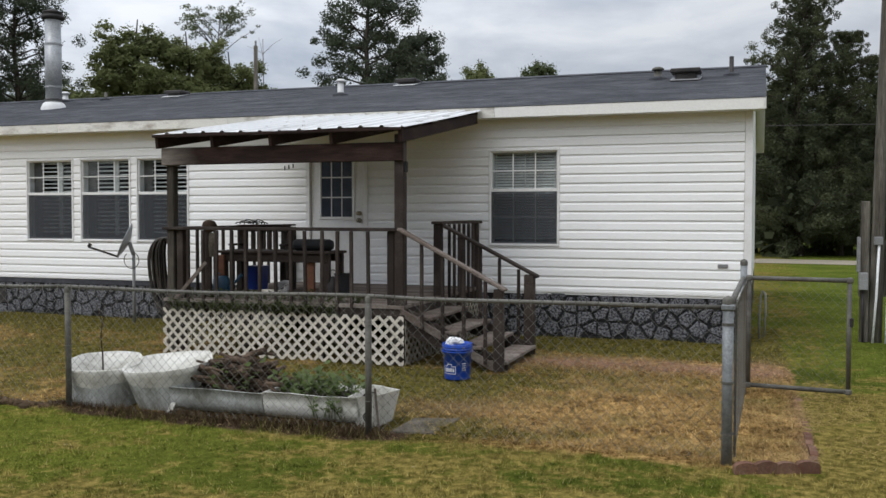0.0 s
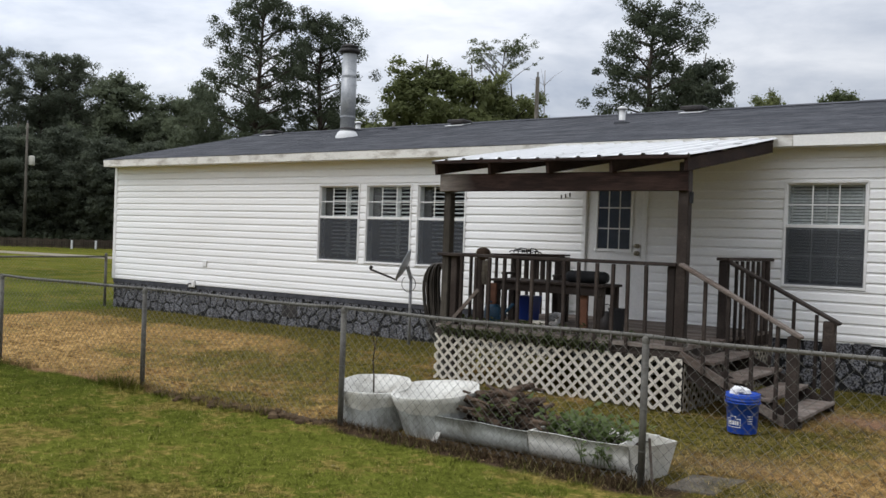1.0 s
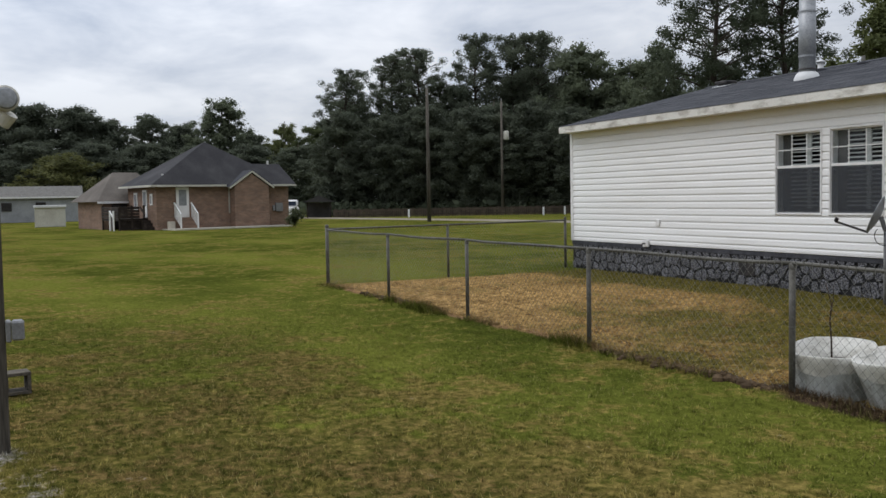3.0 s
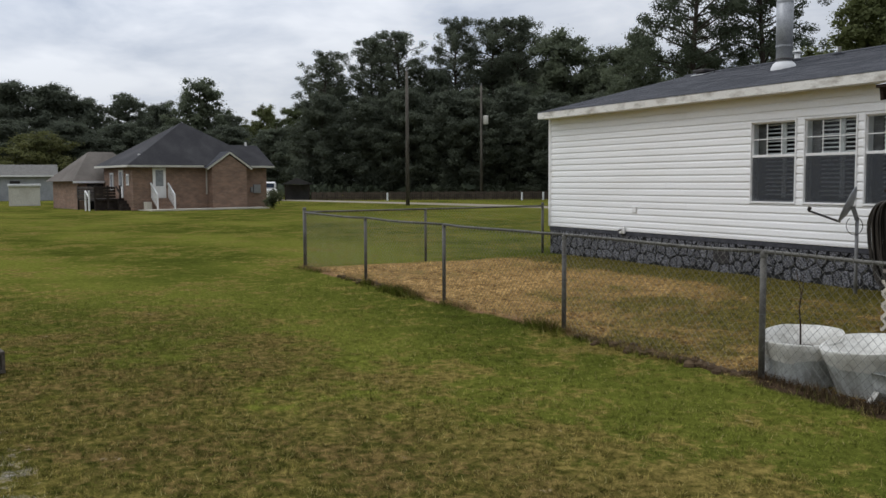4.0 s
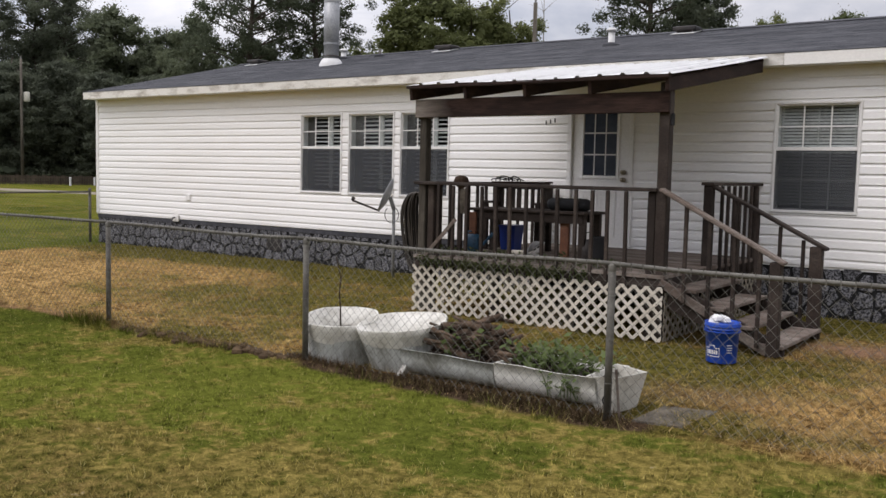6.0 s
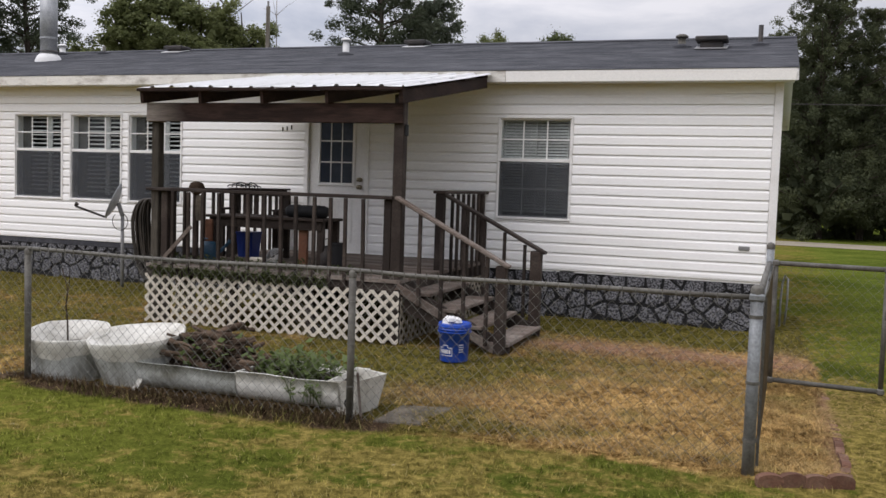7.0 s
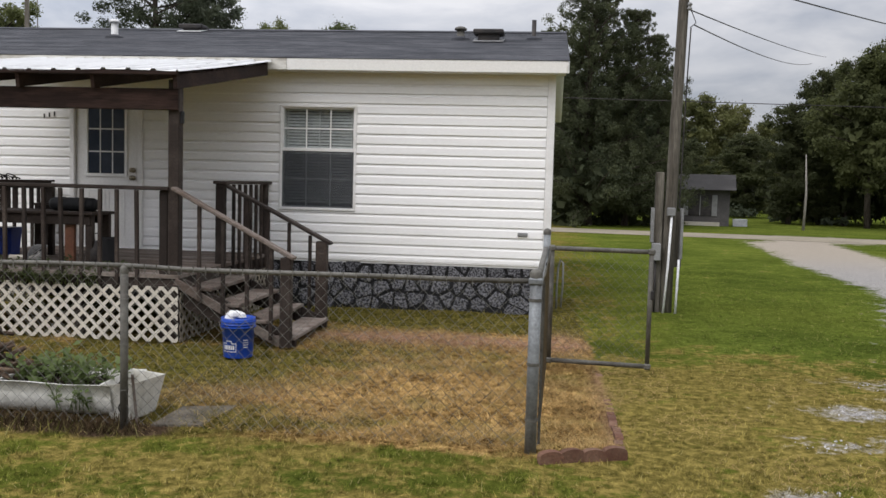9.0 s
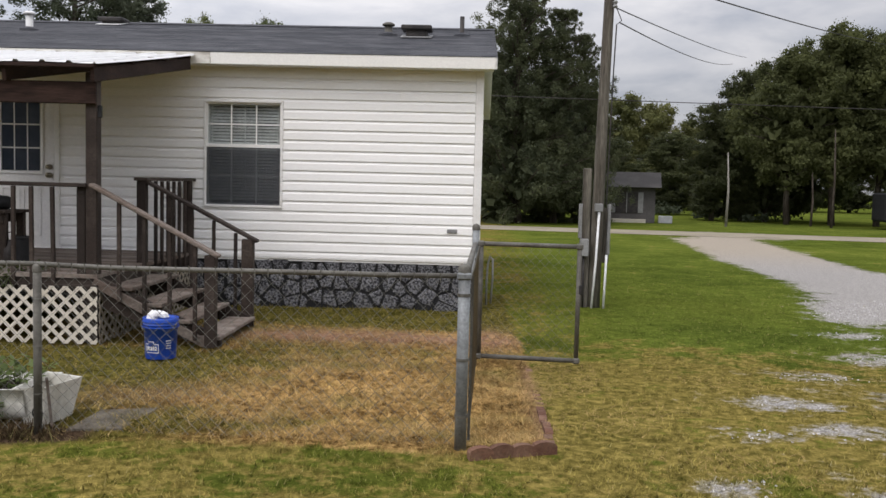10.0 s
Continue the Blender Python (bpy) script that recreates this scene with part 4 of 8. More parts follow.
def vent_pipe(x, y, r, h, material, cap):
    z = roof_z(y)
    v = part("roof_vent", Shape().lathe([(r, -0.08), (r, h), (r * 0.8, h), (r * 0.8, h - 0.05), (0.001, h - 0.05)], (x, y, z), 14), material, home, "small roof vent pipe", True)
    part("flashing", Shape().lathe([(r + 0.10, -0.04), (r + 0.09, 0.015), (r + 0.012, 0.05), (r + 0.004, 0.05)], (x, y, z), 14), SHINGLE, v)
    if cap:
        part("cap", Shape().lathe([(r * 1.0, h + 0.005), (r * 1.6, h + 0.01), (r * 1.6, h + 0.035), (r * 0.9, h + 0.06), (0.001, h + 0.065)], (x, y, z), 14), material, v, "", True)


vent_pipe(-7.45, 14.85, 0.055, 0.23, WHITEMETAL, True)
vent_pipe(-1.93, 15.10, 0.06, 0.14, GALV, True)
vent_pipe(-0.80, 15.25, 0.035, 0.30, DARKMETAL, False)
vent_pipe(-14.66, 16.2, 0.06, 0.16, WHITEMETAL, True)
vent_pipe(-13.60, 16.2, 0.035, 0.16, GALV, False)


def box_vent(x, y, w, tall, label):
    """A low mushroom vent with a skirt flashing."""
    z = roof_z(y)
    v = part("roof_vent", Shape().slab((x, y, z + tall), (w, w * 0.8, 0.07), 0.025), DARKMETAL, home, label)
    part("neck", Shape().slab((x, y, z + tall / 2 - 0.02), (w * 0.7, w * 0.55, tall), 0.01), DARKMETAL, v)
    turn = Euler((math.atan(ROOF_SLOPE if y < RIDGE_Y else -ROOF_SLOPE), 0, 0)).to_matrix()
    part("flashing", Shape().slab((x, y - 0.05, z + 0.012), (w * 1.0, w * 0.95, 0.012), 0.003, turn), BOXGREY if y < 15 else WHITEMETAL, v, "pale flashing sheet")


box_vent(-1.47, 14.85, 0.46, 0.13, "dark box vent on pale flashing")
for bx, by in ((-6.72, 16.30), (-11.85, 16.25), (-17.55, 16.30)):
    box_vent(bx, by, 0.42, 0.075, "low dark ridge vent on pale flashing")


def flue():
    x, y = -13.78, 14.86
    z = roof_z(y)
    f = part("chimney_flue", Shape().lathe([(0.154, 0.0), (0.154, 0.42), (0.160, 0.425), (0.160, 1.27), (0.153, 1.275), (0.153, 1.77)], (x, y, z), 28), CHROME, home, "tall shiny steel chimney flue", True)
    part("flashing", Shape().lathe([(0.255, -0.09), (0.245, 0.0), (0.205, 0.085), (0.17, 0.115), (0.155, 0.12)], (x, y, z), 24), WHITEMETAL, f, "white cone flashing", True)
    part("storm_collar", Shape().lathe([(0.155, 0.19), (0.180, 0.165), (0.180, 0.155), (0.155, 0.165)], (x, y, z), 24), DARKMETAL, f)
    for h in (0.42, 1.27):
        part("joint_band", Shape().lathe([(0.153, h - 0.02), (0.165, h - 0.02), (0.165, h + 0.02), (0.153, h + 0.02)], (x, y, z), 24), CHROME, f)
    part("cap", Shape().lathe([(0.14, 1.75), (0.215, 1.77), (0.225, 1.80), (0.225, 1.84), (0.15, 1.86), (0.19, 1.89), (0.19, 1.92), (0.06, 1.97), (0.001, 1.975)], (x, y, z), 24), DARKMETAL, f, "sooty dark rain cap", True)


flue()


def wall_fittings():
    h = part("hose_bib_box", Shape().box(-15.80, -15.62, HY - 0.07, HY - 0.018, 0.56, 0.70, 0.012), TRIM, home, "white utility box at the wall foot")
    part("spout", Shape().tube([(-15.71, HY - 0.07, 0.64), (-15.71, HY - 0.13, 0.63), (-15.71, HY - 0.15, 0.58)], 0.014, 8), DARKMETAL, h)
    part("outlet_cover", Shape().box(-15.40, -15.28, HY - 0.05, HY - 0.016, 1.00, 1.12, 0.01), TRIM, home, "white outlet cover")
    part("wall_plate", Shape().box(-0.86, -0.73, HY - 0.04, HY - 0.014, 0.995, 1.045, 0.006), BOXGREY, home, "small grey wall plate")
    for k in range(3):
        x = -7.29 + 0.072 * k
        part("wall_mark", Shape().box(x, x + 0.018, HY - 0.03, HY - 0.022, 2.385 + 0.015 * k, 2.445 + 0.015 * k, 0.003), DARKMETAL, home)
    part("crawl_vent", Shape().box(-13.15, -12.75, HY - 0.002, HY + 0.03, 0.16, 0.40, 0.006), DARKMETAL, home, "dark crawl space vent")


wall_fittings()


# ---- the roofed porch in front of the door ----
PX0, PX1, PY0, PY1, DECK_Z, RAIL_Z = -7.27, -4.12, 9.40, 12.46, 0.67, 1.545
porch = thing("porch", ((PX0 + PX1) / 2, (PY0 + PY1) / 2, 0), "dark-stained wooden porch deck with white metal roof", "porch")


def beam_material():
    """Dark red-brown paint that has weathered off the west end of the beam."""
    m, nt, add, link, bsdf = nodes_of("beam_bleached_at_one_end")
    geo, sep = add("ShaderNodeNewGeometry"), add("ShaderNodeSeparateXYZ")
    link(geo.outputs["Position"], sep.inputs[0])
    grain = noise_node(nt, 30, 3, 0.6, stretch=(0.25, 1, 2.5))
    worn = noise_node(nt, 4.0, 5, 0.65, stretch=(0.5, 1, 3.0))
    paint = mix_node(nt, ramp_node(nt, worn, 0.45, 0.7), (0.022, 0.012, 0.009), (0.062, 0.035, 0.027))
    bare = mix_node(nt, ramp_node(nt, worn, 0.3, 0.7), (0.14, 0.115, 0.095), (0.30, 0.265, 0.23))
    away = math_node(nt, "MULTIPLY", math_node(nt, "SUBTRACT", sep.outputs["X"], PX0 - 0.05), 1.35)
    col = mix_node(nt, ramp_node(nt, math_node(nt, "ADD", away, math_node(nt, "MULTIPLY", worn, 0.5)), 0.35, 1.0), bare, paint)
    col = mix_node(nt, 1.0, col, ramp_node(nt, grain, 0.3, 0.7, (0.62, 0.62, 0.62), (1.15, 1.15, 1.15)), "MULTIPLY")
    link(col, bsdf.inputs["Base Color"])
    bsdf.inputs["Roughness"].default_value = 0.85
    bsdf.inputs["Specular IOR Level"].default_value = 0.2
    bump_to(nt, bsdf, grain, 0.4)
    return m


BEAMFRONT = beam_material()
POSTWOOD = surface("weathered_porch_post", (0.050, 0.043, 0.033), (0.12, 0.105, 0.085), rough=0.85, patch=3, grain=30, stretch=(2, 2, 0.3), bump=0.5, fine=0.4, spec=0.2)


def leaning(rnd, amount):
    return rnd.uniform(-amount, amount)


def build_porch():
    rnd = random.Random(21)
    post = lambda x, y, z0, z1, w, name="post": part(name, Shape().slab((x, y, (z0 + z1) / 2), (w, w, z1 - z0), 0.008), DARKWOOD, porch)
    part("post", Shape().slab((PX0 + 0.08, PY0 + 0.06, 1.145), (0.100, 0.105, 2.29), 0.008), POSTWOOD, porch, "weathered grey-brown post")
    post(PX1 - 0.05, PY0 + 0.06, 0, 2.60, 0.112)
    post(PX0 + 0.20, PY0 + 0.07, 0.0, RAIL_Z - 0.04, 0.09)
    post(PX1 - 0.16, PY0 + 0.07, 0.0, RAIL_Z - 0.04, 0.09)
    post(PX0 + 0.08, PY1 - 0.10, 0, RAIL_Z - 0.04, 0.09)
    post(PX1 - 0.06, 10.78, 0, 1.575, 0.10)
    post(PX1 - 0.06, PY1 - 0.08, 0, 1.575, 0.09)
    for x in (-6.2, -5.2):
        post(x, PY0 + 0.12, 0, DECK_Z - 0.19, 0.09)
    # beam, nailer and rafters
    part("beam", Shape().box(PX0 + 0.0, PX1 + 0.015, PY0 - 0.050, PY0 - 0.006, 2.295, 2.505, 0.006), BEAMFRONT, porch, "dark red-brown roof beam with bleached end")
    part("beam_cap", Shape().box(PX0 + 0.005, PX0 + 0.155, PY0 - 0.004, PY0 + 0.12, 2.292, 2.40, 0.006), GREYWOOD, porch)
    slope = (3.14 - 2.655) / (12.16 - 9.20)
    under = lambda y: 2.655 + slope * (y - 9.20)
    for x in (PX0 + 0.0, -6.5, -5.72, -4.94, PX1 + 0.02):
        a, b = Vector((x, 9.26, under(9.26) - 0.105)), Vector((x, 12.14, under(12.14) - 0.105))
        part("rafter", Shape().bar(a, b, 0.042, 0.14, 0.005), BEAMWOOD, porch)
    for y in (9.24, 10.2, 11.2, 12.06):
        part("purlin", Shape().bar((PX0 - 0.03, y, under(y) - 0.022), (PX1 + 0.06, y, under(y) - 0.022), 0.07, 0.036, 0.004), BEAMWOOD, porch)
    part("ledger", Shape().box(PX0, PX1, 12.10, 12.145, 3.02, 3.06), BEAMWOOD, porch)
    # ribbed metal sheets
    x, n = PX0 - 0.03, 0
    while x < PX1 + 0.02:
        w = min(0.76, PX1 + 0.07 - x)
        prof, u = [], 0.0
        while u < w - 1e-6:
            for du, h in ((0.0, 0.0), (0.19, 0.0), (0.205, 0.019), (0.238, 0.019)):
                if u + du <= w + 1e-6:
                    prof.append((x + u + du, h))
            u += 0.253
        prof.append((x + w + 0.02, 0.0))
        lift = 0.001 + 0.003 * (n % 2)
        s = Shape()
        rows = [9.20, 10.2, 11.2, 12.16]
        for y in rows:
            for px, h in prof:
                sag = 0.008 * math.sin(3 * px + y) if y < 12 else 0.0
                s.v.append((px, y, under(y) + h + lift + sag))
        for y in rows:
            for px, h in prof:
                sag = 0.008 * math.sin(3 * px + y) if y < 12 else 0.0
                s.v.append((px, y, under(y) + h + lift + sag - 0.0015))
        k, half = len(prof), len(prof) * len(rows)
        for r in range(len(rows) - 1):
            for i in range(k - 1):
                a = r * k + i
                s.f += [(a, a + 1, a + k + 1, a + k), (half + a, half + a + k, half + a + k + 1, half + a + 1)]
        for i in range(k - 1):
            s.f.append((i, half + i, half + i + 1, i + 1))
        part("roof_sheet", s, WHITEMETAL, porch, "white ribbed metal roof sheet")
        x += w
        n += 1
    # floor frame and boards
    for a, b, c, d in ((PX0, PX1, PY0, PY0 + 0.04), (PX0, PX0 + 0.04, PY0 + 0.04, PY1), (PX1 - 0.04, PX1, PY0 + 0.04, PY1)):
        part("rim_joist", Shape().box(a, b, c, d, DECK_Z - 0.18, DECK_Z - 0.037, 0.004), DARKWOOD, porch)
    for k in range(1, 8):
        x = PX0 + (PX1 - PX0) * k / 8
        part("joist", Shape().box(x - 0.02, x + 0.02, PY0 + 0.042, PY1, DECK_Z - 0.18, DECK_Z - 0.037), DARKWOOD, porch)
    # rails
    part("top_rail", Shape().box(PX0 - 0.02, PX1 - 0.09, PY0 - 0.03, PY0 + 0.11, RAIL_Z - 0.038, RAIL_Z, 0.006), DARKWOOD, porch)
    part("side_rail", Shape().box(PX0 - 0.02, PX0 + 0.10, PY0 + 0.115, PY1, RAIL_Z - 0.038, RAIL_Z, 0.006), DARKWOOD, porch)
    part("side_rail", Shape().box(PX1 - 0.13, PX1 + 0.02, 10.70, PY1, 1.575, 1.612, 0.006), DARKWOOD, porch)
    spindle = Shape().slab((0, 0, 0), (0.036, 0.036, 1.0), 0.004).mesh("baluster", DARKWOOD)

    def baluster(x, y, z0, z1, tilt):
        m = Matrix.Translation((x, y, (z0 + z1) / 2)) @ Euler((0, leaning(rnd, tilt), 0)).to_matrix().to_4x4() @ Matrix.Diagonal((1, 1, z1 - z0, 1))
        piece("baluster", spindle, porch, m)

    x = PX0 + 0.36
    while x < PX1 - 0.28:
        baluster(x + leaning(rnd, 0.012), PY0 - 0.019, DECK_Z - 0.15, RAIL_Z - 0.040, 0.016)
        x += 0.198
    y = PY0 + 0.32
    while y < PY1 - 0.2:
        baluster(PX0 - 0.019, y, DECK_Z - 0.15, RAIL_Z - 0.040, 0.0)
        y += 0.205
    y = 10.98
    while y < PY1 - 0.16:
        baluster(PX1 + 0.019, y, DECK_Z - 0.15, 1.573, 0.0)
        y += 0.205
    # stairs down to the yard
    sx0, sx1 = PX1 + 0.052, -2.93
    for y in (PY0 + 0.05, 10.72):
        s = Shape()
        p = [(sx0, DECK_Z - 0.04), (sx1 + 0.02, 0.09), (sx1 + 0.02, 0.0), (sx1 - 0.17, 0.0), (sx0, DECK_Z - 0.33)]
        s.add([(a, y - 0.02, b) for a, b in p] + [(a, y + 0.02, b) for a, b in p], [(4, 3, 2, 1, 0), (5, 6, 7, 8, 9)] + [(i, (i + 1) % 5, (i + 1) % 5 + 5, i + 5) for i in range(5)])
        part("stringer", s, DARKWOOD, porch)
    for k, z in enumerate((0.555, 0.405, 0.255, 0.105)):
        x = sx0 + 0.285 * (k + 0.41) - 0.10
        for off in (0.0, 0.148):
            part("tread", Shape().box(x + off, x + off + 0.142, PY0 - 0.01, 10.77, z - 0.038, z, 0.006), GREYWOOD, porch, "weathered stair tread")
        for y in (PY0 + 0.09, 10.68):
            part("cleat", Shape().box(x + 0.03, x + 0.27, y - 0.018, y + 0.018, max(0.005, z - 0.10), z - 0.039, 0.003), DARKWOOD, porch)
    part("newel_post", Shape().slab((-2.99, PY0 - 0.045, 0.445), (0.105, 0.10, 0.89), 0.008), DARKWOOD, porch)
    part("newel_post", Shape().slab((-3.0, 10.80, 0.48), (0.125, 0.11, 0.96), 0.008), DARKWOOD, porch)
    part("hand_rail", Shape().bar((PX1 - 0.03, PY0 - 0.045, 1.535), (-2.91, PY0 - 0.045, 0.878), 0.115, 0.036, 0.008), GREYWOOD, porch, "worn grey-brown hand rail")
    part("hand_rail", Shape().bar((PX1 - 0.05, 10.80, 1.585), (-2.89, 10.80, 0.935), 0.115, 0.036, 0.008), DARKWOOD, porch)
    part("foot_rail", Shape().bar((PX1 - 0.02, PY0 - 0.012, 0.60), (-3.05, PY0 - 0.012, 0.03), 0.034, 0.085, 0.004), GREYWOOD, porch)
    for k in range(1, 5):
        x = PX1 + 0.245 * k
        f = (x - PX1) / 1.19
        baluster(x, PY0 - 0.055, 0.50 - 0.57 * f + 0.04, 1.51 - 0.645 * f, 0.0)
        baluster(x, 10.80, 0.50 - 0.57 * f + 0.04, 1.555 - 0.645 * f, 0.0)
    part("brace", Shape().bar((PX0 + 0.12, PY0 - 0.047, 0.60), (PX0 + 0.62, PY0 - 0.047, 1.12), 0.018, 0.045, 0.003), GREYWOOD, porch)
    part("hook", Shape().box(PX1 + 0.013, PX1 + 0.045, PY0 + 0.01, PY0 + 0.05, 2.17, 2.29, 0.006), BLACK, porch)


build_porch()


# ---- what stands on the porch ----
def bench():
    """A slatted high-backed bench against the table."""
    b = thing("garden_bench", (-6.8, 11.05, DECK_Z), "dark wooden bench with tall slatted backrest on the porch", "bench")
    x0, x1, y = -7.16, -6.38, 11.05
    for x in (x0, x1):
        part("leg", Shape().slab((x, y, DECK_Z + 0.43), (0.07, 0.06, 0.858), 0.006), DARKWOOD, b)
    for x in (x0, x1):
        part("leg", Shape().slab((x, y - 0.29, DECK_Z + 0.21), (0.07, 0.05, 0.418), 0.006), DARKWOOD, b)
        part("armrest", Shape().box(x - 0.04, x + 0.04, y - 0.32, y - 0.03, DECK_Z + 0.60, DECK_Z + 0.63, 0.005), DARKWOOD, b)
        part("arm_post", Shape().slab((x, y - 0.29, DECK_Z + 0.521), (0.06, 0.05, 0.156), 0.005), DARKWOOD, b)
    for k in range(3):
        part("seat_slat", Shape().box(x0 - 0.03, x1 + 0.03, y - 0.325 + k * 0.098, y - 0.235 + k * 0.098, DECK_Z + 0.42, DECK_Z + 0.442, 0.004), DARKWOOD, b)
    for z in (0.48, 0.79):
        part("back_rail", Shape().box(x0 - 0.02, x1 + 0.02, y - 0.045, y - 0.02, DECK_Z + z, DECK_Z + z + 0.07, 0.005), DARKWOOD, b)
    for k in range(8):
        x = x0 + 0.06 + (x1 - x0 - 0.12) * k / 7
        part("back_slat", Shape().box(x - 0.022, x + 0.022, y - 0.019, y - 0.003, DECK_Z + 0.46, DECK_Z + 0.86, 0.003), DARKWOOD, b)


bench()


def porch_table():
    t = thing("work_table", (-6.25, 10.45, DECK_Z), "rough dark wooden table on the porch", "table")
    x0, x1, y0, y1, z = -7.02, -5.42, 10.18, 10.72, DECK_Z + 0.56
    for k in range(4):
        part("plank", Shape().box(x0, x1, y0 + k * 0.136, y0 + k * 0.136 + 0.13, z - 0.032, z, 0.005), DARKWOOD, t)
    for y in (y0 + 0.03, y1 - 0.05):
        part("apron", Shape().box(x0 + 0.04, x1 - 0.04, y, y + 0.025, z - 0.14, z - 0.033, 0.003), DARKWOOD, t)
    for x in (x0 + 0.06, x1 - 0.06):
        for y in (y0 + 0.08, y1 - 0.08):
            part("leg", Shape().slab((x, y, (DECK_Z + z - 0.033) / 2), (0.085, 0.06, z - 0.033 - DECK_Z), 0.005), DARKWOOD, t)
    part("end_plank", Shape().slab((-6.98, y0 + 0.02, DECK_Z + 0.25), (0.10, 0.03, 0.50), 0.005), RUST, t, "reddish plank leg")
    part("centre_leg", Shape().slab((-5.72, y0 + 0.10, DECK_Z + 0.25), (0.11, 0.05, 0.50), 0.005), RUST, t, "reddish plank leg")


porch_table()


def porch_clutter():
    z = DECK_Z + 0.56
    # long dark board laid slantwise over the bench back, with a cord heaped on it
    single("loose_board", Shape().bar((-7.20, 11.02, DECK_Z + 0.874), (-6.36, 11.02, DECK_Z + 0.886), 0.16, 0.022, 0.004), BEAMWOOD, "long dark board lying across the bench back", "board")
    h = Shape()
    for k in range(7):
        h.tube([(-7.16 + 0.055 * k + (0.12 - 0.012 * k) * math.cos(a), 11.02 + 0.04 * math.cos(2 * a), DECK_Z + 0.900 + (0.020 + 0.018 * (k % 3)) * math.sin(a)) for a in np.linspace(-0.2, math.pi + 0.2, 13)], 0.008, 6)
    single("cable_heap", h, BLACK, "black cable looped over the board on the bench", "cable", smooth=True)
    r = thing("plant_stand", (-6.84, 9.72, DECK_Z), "dark wooden stand topped with a withered basket", "stand")
    part("pole", Shape().slab((-6.84, 9.72, DECK_Z + 0.42), (0.05, 0.05, 0.84), 0.005), DARKWOOD, r)
    part("foot", Shape().slab((-6.84, 9.72, DECK_Z + 0.012), (0.20, 0.20, 0.022), 0.005), DARKWOOD, r)
    part("basket", Shape().lathe([(0.03, 0.80), (0.085, 0.845), (0.095, 0.89), (0.075, 0.935), (0.03, 0.955), (0.001, 0.955)], (-6.84, 9.72, DECK_Z), 14, (1, 1), 0.10, 3), ROOTS, r, "withered brown basket", True)
    part("cloth", Shape().lathe([(0.05, 0.50), (0.060, 0.62), (0.052, 0.78), (0.045, 0.80)], (-6.77, 9.70, DECK_Z), 9, (0.9, 0.7), 0.2, 5), SLATE, r, "dull grey rag", True)
    r = thing("rolled_mat", (-5.78, 10.5, z), "black rolled cover lying on the porch table", "roll")
    part("roll", Shape().tube([(-6.06, 10.48, z + 0.075), (-6.02, 10.48, z + 0.075), (-5.56, 10.50, z + 0.075), (-5.52, 10.50, z + 0.075)], [0.05, 0.075, 0.075, 0.055], 16), BLACK, r, smooth=True)
    for x in (-5.92, -5.66):
        part("strap", Shape().tube([(x, 10.485, z + 0.0775), (x + 0.03, 10.485, z + 0.0775)], 0.0785, 16), DARKMETAL, r)
    bin_ = thing("storage_tote", (-6.86, 11.0, DECK_Z), "dark blue plastic storage tote under the bench", "tote")
    s = Shape()
    lo, hi = [(-0.10, -0.09), (0.10, -0.09), (0.10, 0.09), (-0.10, 0.09)], [(-0.12, -0.11), (0.12, -0.11), (0.12, 0.11), (-0.12, 0.11)]
    s.add([(-6.86 + a, 10.92 + b, DECK_Z + 0.002) for a, b in lo] + [(-6.86 + a, 10.92 + b, DECK_Z + 0.30) for a, b in hi], [(3, 2, 1, 0)] + [(i, (i + 1) % 4, (i + 1) % 4 + 4, i + 4) for i in range(4)])
    part("tub", s, BLUE, bin_)
    part("lid", Shape().box(-6.99, -6.73, 10.80, 11.04, DECK_Z + 0.30, DECK_Z + 0.325, 0.01), BLUE, bin_)
    c = thing("trash_can", (-5.23, 10.18, DECK_Z), "small black plastic can on the porch floor", "can")
    part("body", Shape().lathe([(0.080, 0.002), (0.098, 0.28), (0.098, 0.29), (0.088, 0.29), (0.07, 0.03), (0.001, 0.03)], (-5.23, 10.18, DECK_Z), 20), BLACK, c, smooth=True)
    part("rim", Shape().lathe([(0.0985, 0.275), (0.106, 0.277), (0.106, 0.296), (0.0985, 0.296)], (-5.23, 10.18, DECK_Z), 20), BLACK, c)
    k = thing("kettle", (-5.45, 10.1, DECK_Z), "small dark metal lantern on the porch floor", "lantern")
    part("body", Shape().lathe([(0.07, 0.002), (0.085, 0.02), (0.085, 0.15), (0.05, 0.20), (0.05, 0.24), (0.001, 0.25)], (-5.42, 10.30, DECK_Z), 16), DARKMETAL, k, smooth=True)
    part("handle", Shape().tube([(-5.42 + 0.09 * math.cos(a), 10.30, DECK_Z + 0.20 + 0.13 * math.sin(a)) for a in np.linspace(0, math.pi, 9)], 0.006, 6), DARKMETAL, k)
    w = thing("watering_can", (-6.88, 10.05, DECK_Z), "teal plastic watering can on the porch floor", "watering can")
    part("body", Shape().lathe([(0.10, 0.002), (0.11, 0.02), (0.105, 0.20), (0.08, 0.23), (0.05, 0.24)], (-6.88, 10.05, DECK_Z), 18), TEAL, w, smooth=True)
    part("spout", Shape().tube([(-6.79, 10.05, DECK_Z + 0.06), (-6.66, 10.05, DECK_Z + 0.18), (-6.58, 10.05, DECK_Z + 0.26)], [0.022, 0.018, 0.024], 8), TEAL, w)
    part("handle", Shape().tube([(-6.92 - 0.07 * math.sin(a), 10.05, DECK_Z + 0.18 + 0.09 * math.cos(a)) for a in np.linspace(-0.3, 2.6, 9)], 0.012, 6), TEAL, w)
